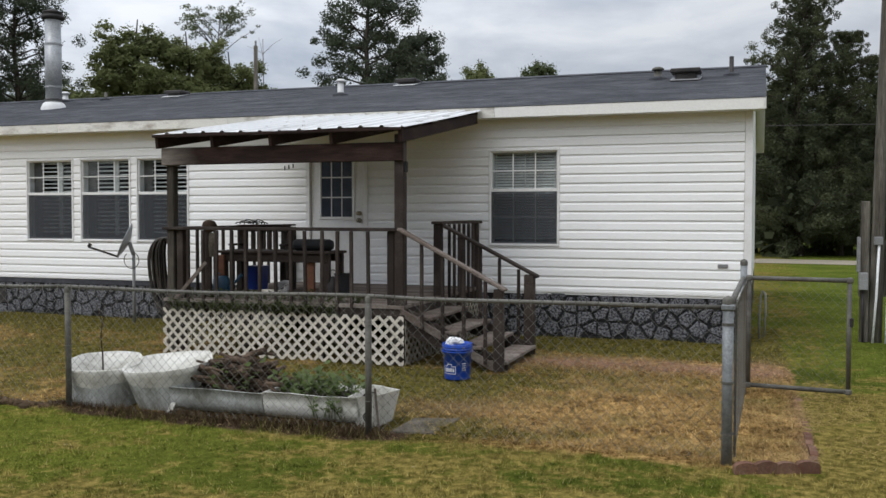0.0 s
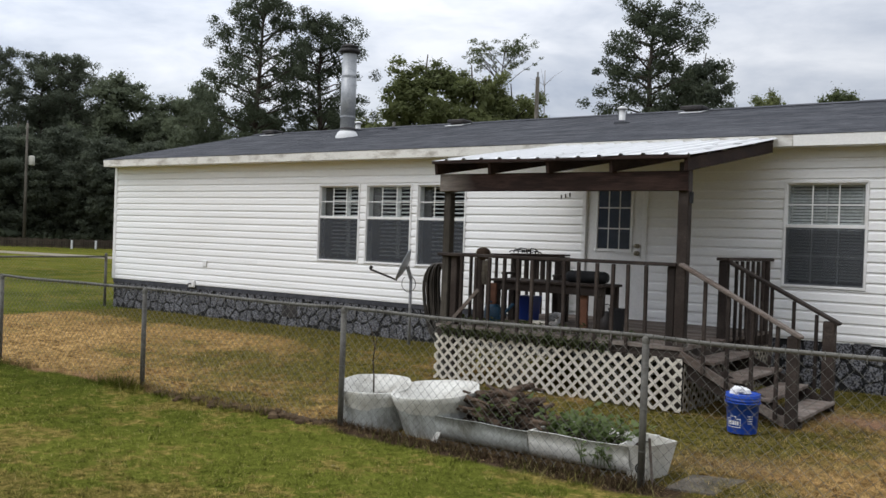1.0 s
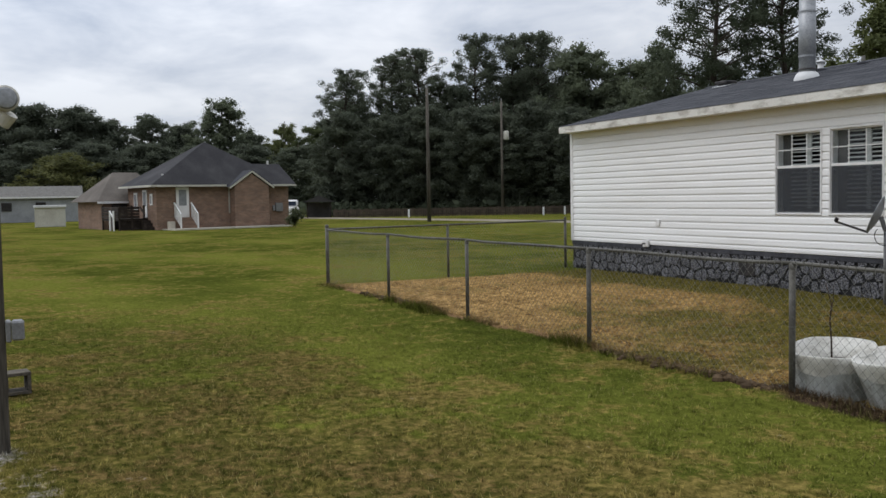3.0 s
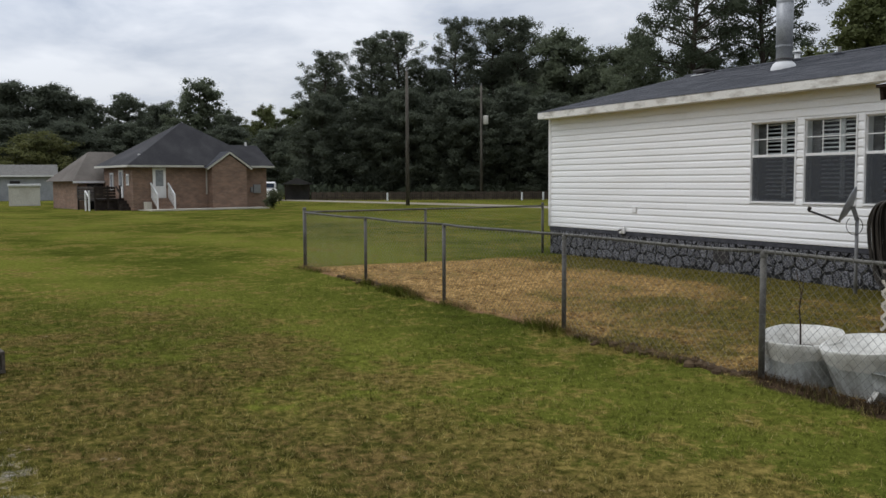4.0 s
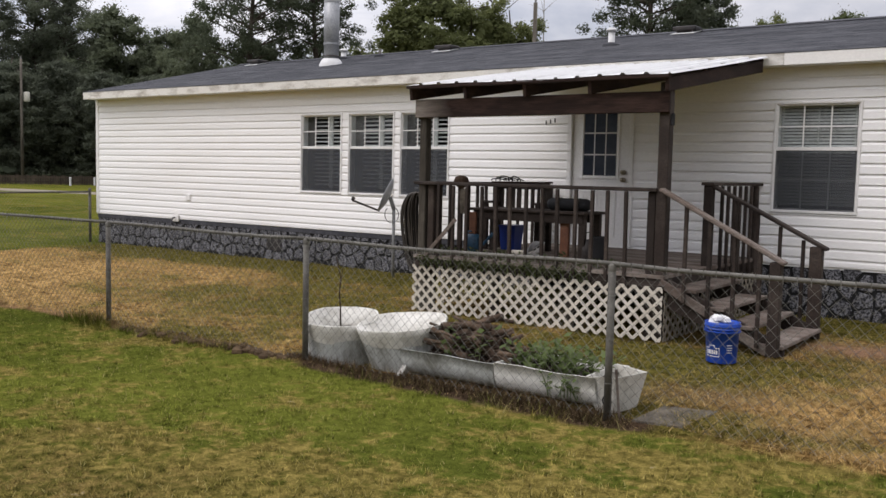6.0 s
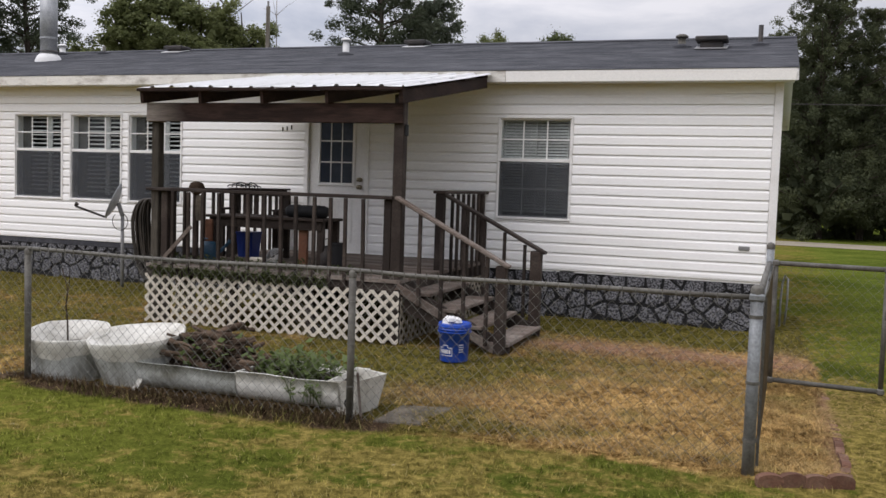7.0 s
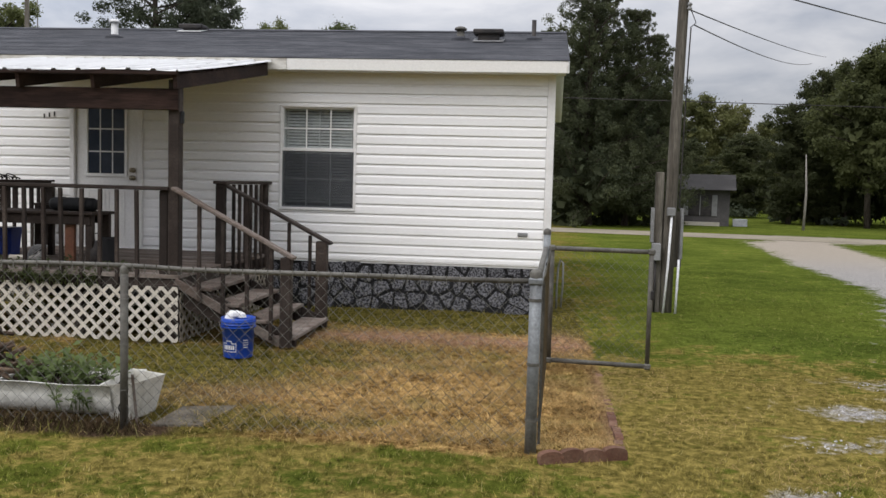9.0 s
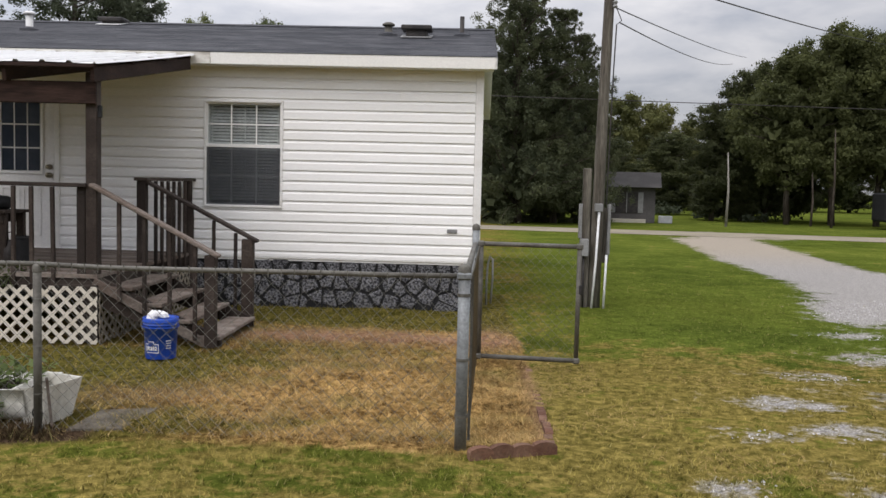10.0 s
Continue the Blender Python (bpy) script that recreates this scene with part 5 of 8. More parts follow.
    tube = thing("white_pipe", (-6.19, 10.12, DECK_Z), "short white plastic pipe lying on the porch floor", "pipe")
    part("tube", Shape().tube([(-6.34, 10.12, DECK_Z + 0.045), (-6.05, 10.16, DECK_Z + 0.045)], 0.030, 12), LATTICE, tube, smooth=True)
    part("elbow", Shape().tube([(-6.06, 10.16, DECK_Z + 0.045), (-6.02, 10.165, DECK_Z + 0.055), (-6.00, 10.17, DECK_Z + 0.10)], 0.036, 12), LATTICE, tube, smooth=True)
    h = Shape()
    for k in range(5):
        pts = [(-6.02 + (0.09 + 0.01 * k) * math.cos(a), 10.1 + 0.05 * math.sin(a), DECK_Z + 0.10 + 0.09 * math.sin(a + 0.3 * k)) for a in np.linspace(0, 2 * math.pi, 15)]
        h.tube(pts, 0.007, 6, False)
    single("cord_bundle", h, BOXGREY, "pale looped cord bundle lying on the porch floor", "cord")
    # garden hose hung in loops on the side of the porch
    rnd = random.Random(5)
    coil = thing("hose_coil", (-7.43, 9.70, 0.45), "dark brown garden hose hung in loops on the porch side", "hose")
    for k in range(30):
        ring, side = k % 10, k // 10
        r, cy = 0.235 - 0.021 * ring + leaning(rnd, 0.015), 9.66 + 0.05 * side + leaning(rnd, 0.02)
        low, skew = 0.62 - 0.02 * ring + leaning(rnd, 0.06), leaning(rnd, 0.03)
        pts = [(-7.47 + skew + r * math.cos(a), cy + 0.02 * math.sin(2 * a), 1.06 + (low if math.sin(a) < 0 else 0.34) * math.sin(a)) for a in np.linspace(0, 2 * math.pi, 25)]
        part("loop", Shape().tube(pts, 0.012, 6, False), HOSE, coil, "", True)


HOSE = surface("dark_brown_hose", (0.022, 0.018, 0.014), (0.052, 0.042, 0.033), rough=0.6, patch=4, grain=50, bump=0.05)
porch_clutter()


def satellite_dish():
    d = thing("satellite_dish", (-9.64, 11.9, 0), "grey satellite dish on a thin pole in the yard", "satellite dish")
    part("mast", Shape().tube([(-9.64, 11.9, -0.1), (-9.64, 11.9, 1.10)], 0.025, 10), BOXGREY, d, smooth=True)
    # the bowl looks up to the left of the house front
    aim = Vector((-0.79, -0.47, 0.40)).normalized()
    side = aim.cross(Vector((0, 0, 1))).normalized()
    up = side.cross(aim)
    c = Vector((-9.70, 11.86, 1.26))
    s = Shape()
    rings, n = 6, 28
    for layer in (0.0, -0.006):
        for i in range(rings + 1):
            r = i / rings
            for k in range(n):
                a = 2 * math.pi * k / n
                s.v.append(tuple(c + side * (0.24 * r * math.cos(a)) + up * (0.285 * r * math.sin(a)) + aim * (0.07 * r * r + layer)))
    half = (rings + 1) * n
    for i in range(rings):
        for k in range(n):
            a, b = i * n + k, i * n + (k + 1) % n
            s.f += [(a, a + n, b + n, b), (half + a, half + b, half + b + n, half + a + n)]
    for k in range(n):
        a, b = rings * n + k, rings * n + (k + 1) % n
        s.f.append((a, half + a, half + b, b))
    part("reflector", s, DISHGREY, d, "oval grey reflector", True)
    part("bracket", Shape().bar(c - aim * 0.01, Vector((-9.64, 11.9, 1.06)), 0.06, 0.06, 0.006), BOXGREY, d)
    foot = c - up * 0.27 + aim * 0.05
    tip = Vector((-10.27, 11.62, 1.19))
    part("arm", Shape().bar(foot, tip, 0.022, 0.03, 0.003), DARKMETAL, d)
    part("receiver", Shape().tube([tip, tip + Vector((0.03, 0.01, 0.045))], [0.022, 0.03], 10), DARKMETAL, d)
    part("cable", Shape().tube([(-9.66 + 0.14 * math.sin(a) * 1.0, 11.87, 0.98 + 0.13 * math.cos(a)) for a in np.linspace(0.3, 5.6, 16)], 0.006, 6, False), DARKMETAL, d)


satellite_dish()


# ---- chain-link fence, gate ----
def mesh_panel(a, b, z0, z1):
    """Diamond wire between two points of the ground: straight wires in both slants, woven a wire apart."""
    a, b = Vector(a), Vector(b)
    length, high = (b - a).length, z1 - z0
    u = (b - a) / length
    out = Vector((-u.y, u.x, 0))
    s, pitch, r = Shape(), 0.0815, 0.0013
    k = -int(high / pitch) - 1
    while k * pitch < length:
        for d in (1, -1):
            p0, p1 = (k * pitch, 0.0), (k * pitch + high, high)
            if p0[0] < 0:
                p0 = (0.0, -k * pitch)
            if p1[0] > length:
                p1 = (length, length - k * pitch)
            if p1[0] > p0[0] + 0.01 and p0[1] < high:
                if d < 0:
                    p0, p1 = (p0[0], high - p0[1]), (p1[0], high - p1[1])
                q = [a + u * p[0] + Vector((0, 0, z0 + p[1])) + out * 0.0016 * d for p in (p0, p1)]
                s.tube(q, r, 4, False)
        k += 1
    # twisted ends of the wires at the upper edge
    for k in range(int(length / pitch)):
        p = a + u * (k + 0.5) * pitch + Vector((0, 0, z1))
        s.tube([p - Vector((0, 0, 0.025)), p + Vector((0, 0, 0.016)), p + Vector((0, 0, 0.034)) - out * 0.012], 0.0032, 4, False)
    return s


def line_post(at, h, r, parent, name="post", cap=True, steel=None):
    p = part(name, Shape().tube([(at[0], at[1], -0.05), (at[0], at[1], h)], r, 12), steel or GALV, parent, "", True)
    if cap:
        part("cap", Shape().lathe([(r + 0.002, -0.02), (r + 0.003, 0.012), (r * 0.8, 0.03), (0.001, 0.04)], (at[0], at[1], h), 12), GALV, p, "", True)
    return p


def build_fence():
    f = thing("chain_link_fence", ((FENCE_X0 + FENCE_X1) / 2, FENCE_Y, 0), "long weathered grey chain-link fence round the yard", "fence")
    posts = (-3.19, -6.045, -8.885, -11.75, -14.55)
    for x in posts:
        line_post((x, FENCE_Y), 1.035, 0.026, f)
    line_post((FENCE_X0, FENCE_Y), 1.13, 0.034, f, "corner_post")
    line_post((FENCE_X1, FENCE_Y), 1.105, 0.038, f, "corner_post", True, CORNERSTEEL)
    cuts = (FENCE_X0, -14.55, -11.75, -8.885, -6.045, -3.19, FENCE_X1)
    for i, (a, b) in enumerate(zip(cuts, cuts[1:])):
        pts = [(a + (b - a) * k / 6, FENCE_Y, 1.064 + 0.006 * math.sin(2.1 * i + k) - 0.010 * math.sin(math.pi * k / 6)) for k in range(7)]
        pts[0], pts[-1] = (a, FENCE_Y, 1.066), (b, FENCE_Y, 1.066)
        part("top_rail", Shape().tube(pts, 0.016, 10), GALV, f, "", True)
        part("wire_mesh", mesh_panel((a + 0.03, FENCE_Y - 0.03, 0), (b - 0.03, FENCE_Y - 0.03, 0), 0.03, 1.05), WIRE, f)
    for x in posts:
        for z in (0.25, 0.55, 0.85):
            part("tie_wire", Shape().tube([(x + 0.032 * math.cos(a), FENCE_Y + 0.032 * math.sin(a), z) for a in np.linspace(0, 6.28, 9)], 0.002, 4, False), WIRE, f)
    # left return to the house corner
    turn = [(FENCE_X0, FENCE_Y), (-17.92, 9.05), (-18.50, 12.35)]
    line_post(turn[1], 1.06, 0.027, f)
    line_post(turn[2], 1.12, 0.030, f, "end_post")
    for a, b in zip(turn, turn[1:]):
        part("top_rail", Shape().tube([(*a, 1.075), (*b, 1.075)], 0.019, 10), GALV, f, "", True)
        part("wire_mesh", mesh_panel((*a, 0), (*b, 0), 0.03, 1.06), WIRE, f)
    # right return to the gate
    g0, g1 = (FENCE_X1 + 0.01, FENCE_Y + 0.04), (-0.48, 8.96)
    gate_post = line_post((-0.475, 9.00), 1.235, 0.033, f, "gate_post", True, CORNERSTEEL)
    part("top_rail", Shape().tube([(*g0, 1.07), (*g1, 1.09)], 0.022, 10), GALV, f, "", True)
    part("wire_mesh", mesh_panel((g0[0] + 0.035, g0[1], 0), (g1[0] + 0.035, g1[1], 0), 0.03, 1.06), WIRE, f)
    part("tension_bar", Shape().box(FENCE_X1 + 0.040, FENCE_X1 + 0.058, FENCE_Y + 0.06, FENCE_Y + 0.066, 0.03, 1.06), GALV, f)
    for z in (0.2, 0.55, 0.95):
        part("band", Shape().lathe([(0.0385, -0.010), (0.0415, -0.010), (0.0415, 0.010), (0.0385, 0.010)], (FENCE_X1, FENCE_Y, z), 12), GALV, f)
    part("rail_end", Shape().slab((FENCE_X1 + 0.0, FENCE_Y, 1.066), (0.09, 0.09, 0.045), 0.015), CORNERSTEEL, f)
    return f


fence = build_fence()


def build_gate():
    """The gate stands open, swung out of the yard."""
    a, b = Vector((-0.425, 8.94, 0)), Vector((0.44, 8.84, 0))
    g = thing("yard_gate", a, "open chain-link gate with galvanised tube frame", "gate")
    z0, z1 = 0.085, 1.10
    c, d = a + Vector((0, 0, z0)), a + Vector((0, 0, z1))
    e, h = b + Vector((0, 0, z0)), b + Vector((0, 0, z1))
    for p, q, name in ((c, d, "hinge_stile"), (e, h, "latch_stile"), (d, h, "top_bar"), (c, e, "bottom_bar")):
        part(name, Shape().tube([p, q], 0.021, 10), GALV, g, "", True)
    for p in (d, h, c, e):
        part("corner_fitting", Shape().slab(p, (0.06, 0.06, 0.055), 0.02), GALV, g)
    part("wire_mesh", mesh_panel(a, b, z0 + 0.02, z1 - 0.02), WIRE, g)
    for z in (0.3, 0.95):
        part("hinge", Shape().slab(a + Vector((-0.02, 0.02, z)), (0.07, 0.05, 0.04), 0.01), DARKMETAL, g)
    part("latch", Shape().slab(b + Vector((0.01, 0, 0.72)), (0.05, 0.04, 0.09), 0.01), DARKMETAL, g)


build_gate()


def edging():
    """Scalloped red concrete edging round the straw bed at the gate."""
    rnd = random.Random(3)
    unit = Shape()
    pts = [(-0.075, 0), (0.075, 0)] + [(0.075 * math.cos(t), 0.07 + 0.03 * math.sin(t)) for t in np.linspace(0, math.pi, 7)]
    n = len(pts)
    unit.add([(x, -0.028, z) for x, z in pts] + [(x, 0.028, z) for x, z in pts], [tuple(range(n))[::1], tuple(range(2 * n - 1, n - 1, -1))] + [(i + 1 if i + 1 < n else 0, i, i + n, (i + 1) % n + n) for i in range(n)])
    me = unit.mesh("edging_stone", REDBRICK)
    e = thing("bed_edging", (0.0, 6.3, 0), "scalloped red concrete edging bordering the straw bed", "edging")
    line = [(-0.47, 6.10), (0.05, 6.28), (0.02, 8.7), (-0.03, 9.2)]
    for (a, b), (c, d) in zip(line, line[1:]):
        k = round(math.hypot(c - a, d - b) / 0.147)
        for i in range(k):
            t = (i + 0.5) / k
            low = -0.034 if b < 6.2 else -0.108 + 0.016 * math.sin(5 * t + a)
            piece("edging_stone", me, e, Matrix.Translation((a + (c - a) * t, b + (d - b) * t, low + leaning(rnd, 0.008))) @ Euler((leaning(rnd, 0.08), leaning(rnd, 0.05), math.atan2(d - b, c - a) + leaning(rnd, 0.06))).to_matrix().to_4x4())


edging()


# ---- planters by the fence ----
def tub(cx, cy, r0, r1, h, hole, depth, label, seed, squash, turn, flare=0.0):
    """A cut-down plastic barrel: stained wall, white collar with a ragged lower edge, the top turned in towards the soil."""
    t = thing("planter_tub", (cx, cy, 0), label, "planter")
    r = lambda f: r0 + (r1 - r0) * f
    lower = part("shell", Shape().lathe([(r0 * 0.96, -0.09), (r0, 0.0), (r(0.3) * 1.01, h * 0.3), (r(0.8), h * 0.80)], (0, 0, 0), 40, squash, 0.014, seed), PLASTICGREY, t, "mud-stained lower shell", True)
    s = Shape().lathe([(r(0.66) + 0.0025, h * 0.64), (r(0.85) + 0.0025, h * 0.84), (r1 + 0.002, h * 0.985), (r1 - 0.003, h), (r1 - 0.012, h), (r1 - 0.020, h - 0.012), (r1 * hole, h - depth), (r1 * hole * 0.97, h - depth - 0.06)], (0, 0, 0), 40, squash, 0.014, seed)
    rnd = random.Random(seed)
    p1, p2 = rnd.uniform(0, 6), rnd.uniform(0, 6)
    for k in range(40):
        a = 2 * math.pi * k / 40
        x, y, z = s.v[k]
        s.v[k] = (x, y, z + 0.012 * math.sin(2 * a + p1) + 0.008 * math.sin(5 * a + p2) + leaning(rnd, 0.008))
        for row in (3, 4):
            x, y, z = s.v[row * 40 + k]
            s.v[row * 40 + k] = (x, y, z + 0.010 * math.sin(3 * a + p2))
    if flare:
        # the rim is pulled out to a corner on one side
        for k in range(40):
            a = 2 * math.pi * k / 40
            g = math.exp(-(((a + 0.25 + math.pi) % (2 * math.pi) - math.pi) / 0.42) ** 2)
            for row, share in ((1, 0.5), (2, 1.0), (3, 1.0), (4, 1.0), (5, 0.9)):
                x, y, z = s.v[row * 40 + k]
                s.v[row * 40 + k] = (x * (1 + flare * share * g), y * (1 + flare * share * g), z + 0.12 * flare * share * g)
    upper = part("collar", s, PLASTICWHITE, t, "dirty white turned-in collar", True)
    soil = part("soil", Shape().lathe([(0.001, h - depth + 0.005), (r1 * 0.2, h - depth), (r1 * hole * 1.02, h - depth - 0.012)], (0, 0, 0), 24, squash, 0.05, seed), SOIL, t)
    for o in (lower, upper, soil):
        o.matrix_basis = Matrix.Translation((cx, cy, 0)) @ turn.to_4x4()
    return t


tub_a = tub(-5.96, 6.70, 0.31, 0.335, 0.37, 0.42, 0.115, "round dirty white plastic planter tub by the fence", 1, (1, 0.98), Euler((radians(8), radians(2), 0)).to_matrix())
tub_b = tub(-5.27, 6.74, 0.29, 0.385, 0.395, 0.22, 0.125, "wide dirty white plastic tub with flared rim", 2, (1.05, 0.92), Euler((radians(8), radians(-4), 0)).to_matrix(), 0.17)


def sapling():
    s = thing("dead_sapling", (-6.02, 6.72, 0.27), "thin bare dead sapling in a white tub", "sapling")
    pts = [(-6.02, 6.72, 0.24), (-6.025, 6.72, 0.42), (-6.05, 6.73, 0.56), (-6.035, 6.73, 0.70), (-6.085, 6.72, 0.88)]
    part("stem", Shape().tube(pts, [0.008, 0.007, 0.006, 0.005, 0.003], 6), ROOTS, s)
    part("twig", Shape().tube([(-6.045, 6.73, 0.60), (-6.00, 6.71, 0.74), (-5.985, 6.70, 0.86)], [0.005, 0.004, 0.0025], 5), ROOTS, s)


sapling()


def trough(x0, x1, cy, half, h, label, end):
    """A half barrel cut lengthwise, lying on the ground."""
    t = thing("planter_trough", ((x0 + x1) / 2, cy, 0), label, "planter")
    n, m = 10, 12
    rnd = random.Random(int(100 * abs(x0)))
    wob = [leaning(rnd, 0.008) for _ in range(n + 1)]

    def wall(inset):
        s = Shape()
        for i in range(n + 1):
            x = x0 + (x1 - x0) * i / n
            for k in range(m + 1):
                a = math.pi * k / m
                across = math.copysign(abs(math.cos(a)) ** 0.5, math.cos(a))
                s.v.append((x, cy - (half - inset) * across * 1.1 + wob[i], h - (h - inset) * math.sin(a) ** 0.75 + (0.004 * math.sin(9 * x) if k in (0, m) else 0)))
        for i in range(n):
            for k in range(m):
                a = i * (m + 1) + k
                f = (a, a + 1, a + m + 2, a + m + 1)
                s.f.append(f if inset else f[::-1])
        return s
    outer, inner = wall(0.0), wall(0.018)
    k = len(outer.v)
    s = Shape().add(outer.v, outer.f).add(inner.v, inner.f)
    for i in range(n):
        for side in (0, m):
            a, b = i * (m + 1) + side, (i + 1) * (m + 1) + side
            s.f.append((a, b, k + b, k + a))
    part("shell", s, PLASTICGREY if not end else TROUGHWHITE, t, "curved plastic shell", True)
    for x, side in ((x0, -1), (x1, 1)):
        if side == 1 and end:
            continue
        p = [(x, cy - (half - 0.004) * math.copysign(abs(math.cos(math.pi * q / m)) ** 0.5, math.cos(math.pi * q / m)) * 1.1, h - (h - 0.004) * math.sin(math.pi * q / m) ** 0.75) for q in range(m + 1)]
        q = [(a - side * 0.016, b, c) for a, b, c in p]
        w = len(p)
        part("end_wall", Shape().add(p + q, [tuple(range(w))[:: side], tuple(range(2 * w - 1, w - 1, -1))[:: side]] + [(i, i + w, (i + 1) % w + w, (i + 1) % w)[:: side] for i in range(w)]), PLASTICWHITE, t)
    s = Shape()
    for i in range(n + 1):
        x = x0 + 0.02 + (x1 - x0 - 0.04) * i / n
        for k in range(7):
            yy = cy + half * 0.93 * (2 * k / 6 - 1)
            s.v.append((x, yy, h * 0.72 + 0.05 * math.sin(math.pi * k / 6) + leaning(rnd, 0.012)))
    for i in range(n):
        for k in range(6):
            a = i * 7 + k
            s.f.append((a, a + 7, a + 8, a + 1))
    part("soil", s, SOIL, t, "", True)
    return t


trough_a = trough(-5.10, -4.20, 6.72, 0.27, 0.22, "mud-stained half-barrel trough heaped with dead branches", False)
trough_b = trough(-4.185, -3.34, 6.70, 0.26, 0.235, "white half-barrel trough planted with green weeds", True)


def flared_end():
    """The bucket-shaped white end of the second trough."""
    e = thing("planter_end_tub", (-3.2, 6.66, 0), "cracked white plastic tub end leaning by the fence", "planter")
    lo = [(-3.36, 6.48), (-3.23, 6.46), (-3.19, 6.78), (-3.34, 6.82)]
    hi = [(-3.42, 6.42), (-3.185, 6.40), (-3.14, 6.84), (-3.40, 6.88)]
    s = Shape()
    for inset in (0.0, 0.02):
        for ring, z in ((lo, -0.02 + inset), (hi, 0.245 - inset * 0.1)):
            cx, cy = sum(p[0] for p in ring) / 4, sum(p[1] for p in ring) / 4
            s.v += [(cx + (x - cx) * (1 - inset * 4), cy + (y - cy) * (1 - inset * 4), z + (0.02 * (i % 2))) for i, (x, y) in enumerate(ring)]
    s.f += [(i, (i + 1) % 4, (i + 1) % 4 + 4, i + 4) for i in range(4)]
    s.f += [(8 + i, 12 + i, 12 + (i + 1) % 4, 8 + (i + 1) % 4) for i in range(4)]
    s.f += [(4 + i, 4 + (i + 1) % 4, 12 + (i + 1) % 4, 12 + i) for i in range(4)] + [(11, 10, 9, 8), (0, 3, 2, 1)]
    part("shell", s, PLASTICWHITE, e)
    for r in (0.018, 0.032):
        part("spigot_ring", Shape().tube([(-3.262 + r * math.cos(a), 6.440 - 0.2 * r * math.sin(a), 0.085 + 1.2 * r * math.sin(a)) for a in np.linspace(0, 6.28, 17)], 0.005, 6, False), DARKMETAL, e, "dark ring mark")


flared_end()


def plastic_shard():
    """A broken strip of white plastic leaning between the tub and the trough."""
    s = Shape().add([(-5.15, 6.42, -0.02), (-5.08, 6.41, -0.02), (-5.05, 6.455, 0.09), (-5.02, 6.47, 0.205), (-5.065, 6.475, 0.17), (-5.10, 6.45, 0.07)] + [(-5.15, 6.435, -0.02), (-5.08, 6.425, -0.02), (-5.05, 6.47, 0.09), (-5.02, 6.485, 0.205), (-5.065, 6.49, 0.17), (-5.10, 6.465, 0.07)], [(0, 1, 2, 3, 4, 5), (11, 10, 9, 8, 7, 6)] + [(i, i + 6, (i + 1) % 6 + 6, (i + 1) % 6) for i in range(6)])
    single("plastic_shard", s, PLASTICWHITE, "broken white plastic strip leaning beside a tub", "shard")


plastic_shard()


def branch_pile():
    rnd = random.Random(17)
    p = thing("branch_pile", (-4.62, 6.75, 0.16), "heap of dead brown branches and roots in a trough", "branch pile")
    for k in range(170):
        cx, cy = -4.60 + rnd.gauss(0, 0.19), 6.74 + rnd.gauss(0, 0.11)
        top = 0.19 + 0.22 * math.exp(-(((cx + 4.62) / 0.30) ** 2)) * rnd.uniform(0.25, 1.0)
        a, length = rnd.uniform(-0.5, 0.5) + (math.pi if rnd.random() < 0.5 else 0), rnd.uniform(0.18, 0.46)
        dx, dy, dz = math.cos(a) * length / 2, math.sin(a) * length / 2, leaning(rnd, 0.08) - 0.03
        bend = leaning(rnd, 0.04)
        pts = [(cx - dx, cy - dy, max(0.17, top - dz)), (cx, cy, top + 0.03 + bend), (cx + dx, cy + dy, max(0.17, top + dz))]
        r = rnd.uniform(0.009, 0.026) if k % 6 else 0.032
        part("branch", Shape().tube(pts, [r, r * 0.9, r * 0.5], 6), ROOTS, p, "", True)
    core = Shape().lathe([(0.40, 0.13), (0.37, 0.20), (0.24, 0.29), (0.10, 0.33), (0.001, 0.335)], (-4.61, 6.75, 0.0), 14, (1, 0.6), 0.15, 4)
    part("leaf_litter", core, SOIL, p)


branch_pile()


def weeds(name, label, x0, x1, y0, y1, z, high, count, size, seed, leaf=None):
    rnd = np.random.RandomState(seed)
    w = thing(name, ((x0 + x1) / 2, (y0 + y1) / 2, z), label, "weeds")
    stems, pts = Shape(), []
    for k in range(count):
        x, y = rnd.uniform(x0, x1), rnd.uniform(y0, y1)
        h = high * rnd.uniform(0.4, 1.0)
        dx, dy = rnd.uniform(-0.10, 0.10), rnd.uniform(-0.10, 0.08)
        stems.tube([(x, y, z - 0.02), (x + dx * 0.5, y + dy * 0.5, z + h * 0.6), (x + dx, y + dy, z + h)], [0.004, 0.003, 0.002], 4, False)
        for t in np.linspace(0.25, 1.0, 7):
            pts.append((x + dx * t + rnd.uniform(-0.03, 0.03), y + dy * t + rnd.uniform(-0.03, 0.03), z + h * t))
    tagged(part("stalk", stems, WEED, w), kind="stuff")
    part("foliage", leaf_cloud(pts, size, seed + 1), leaf or WEED, w)


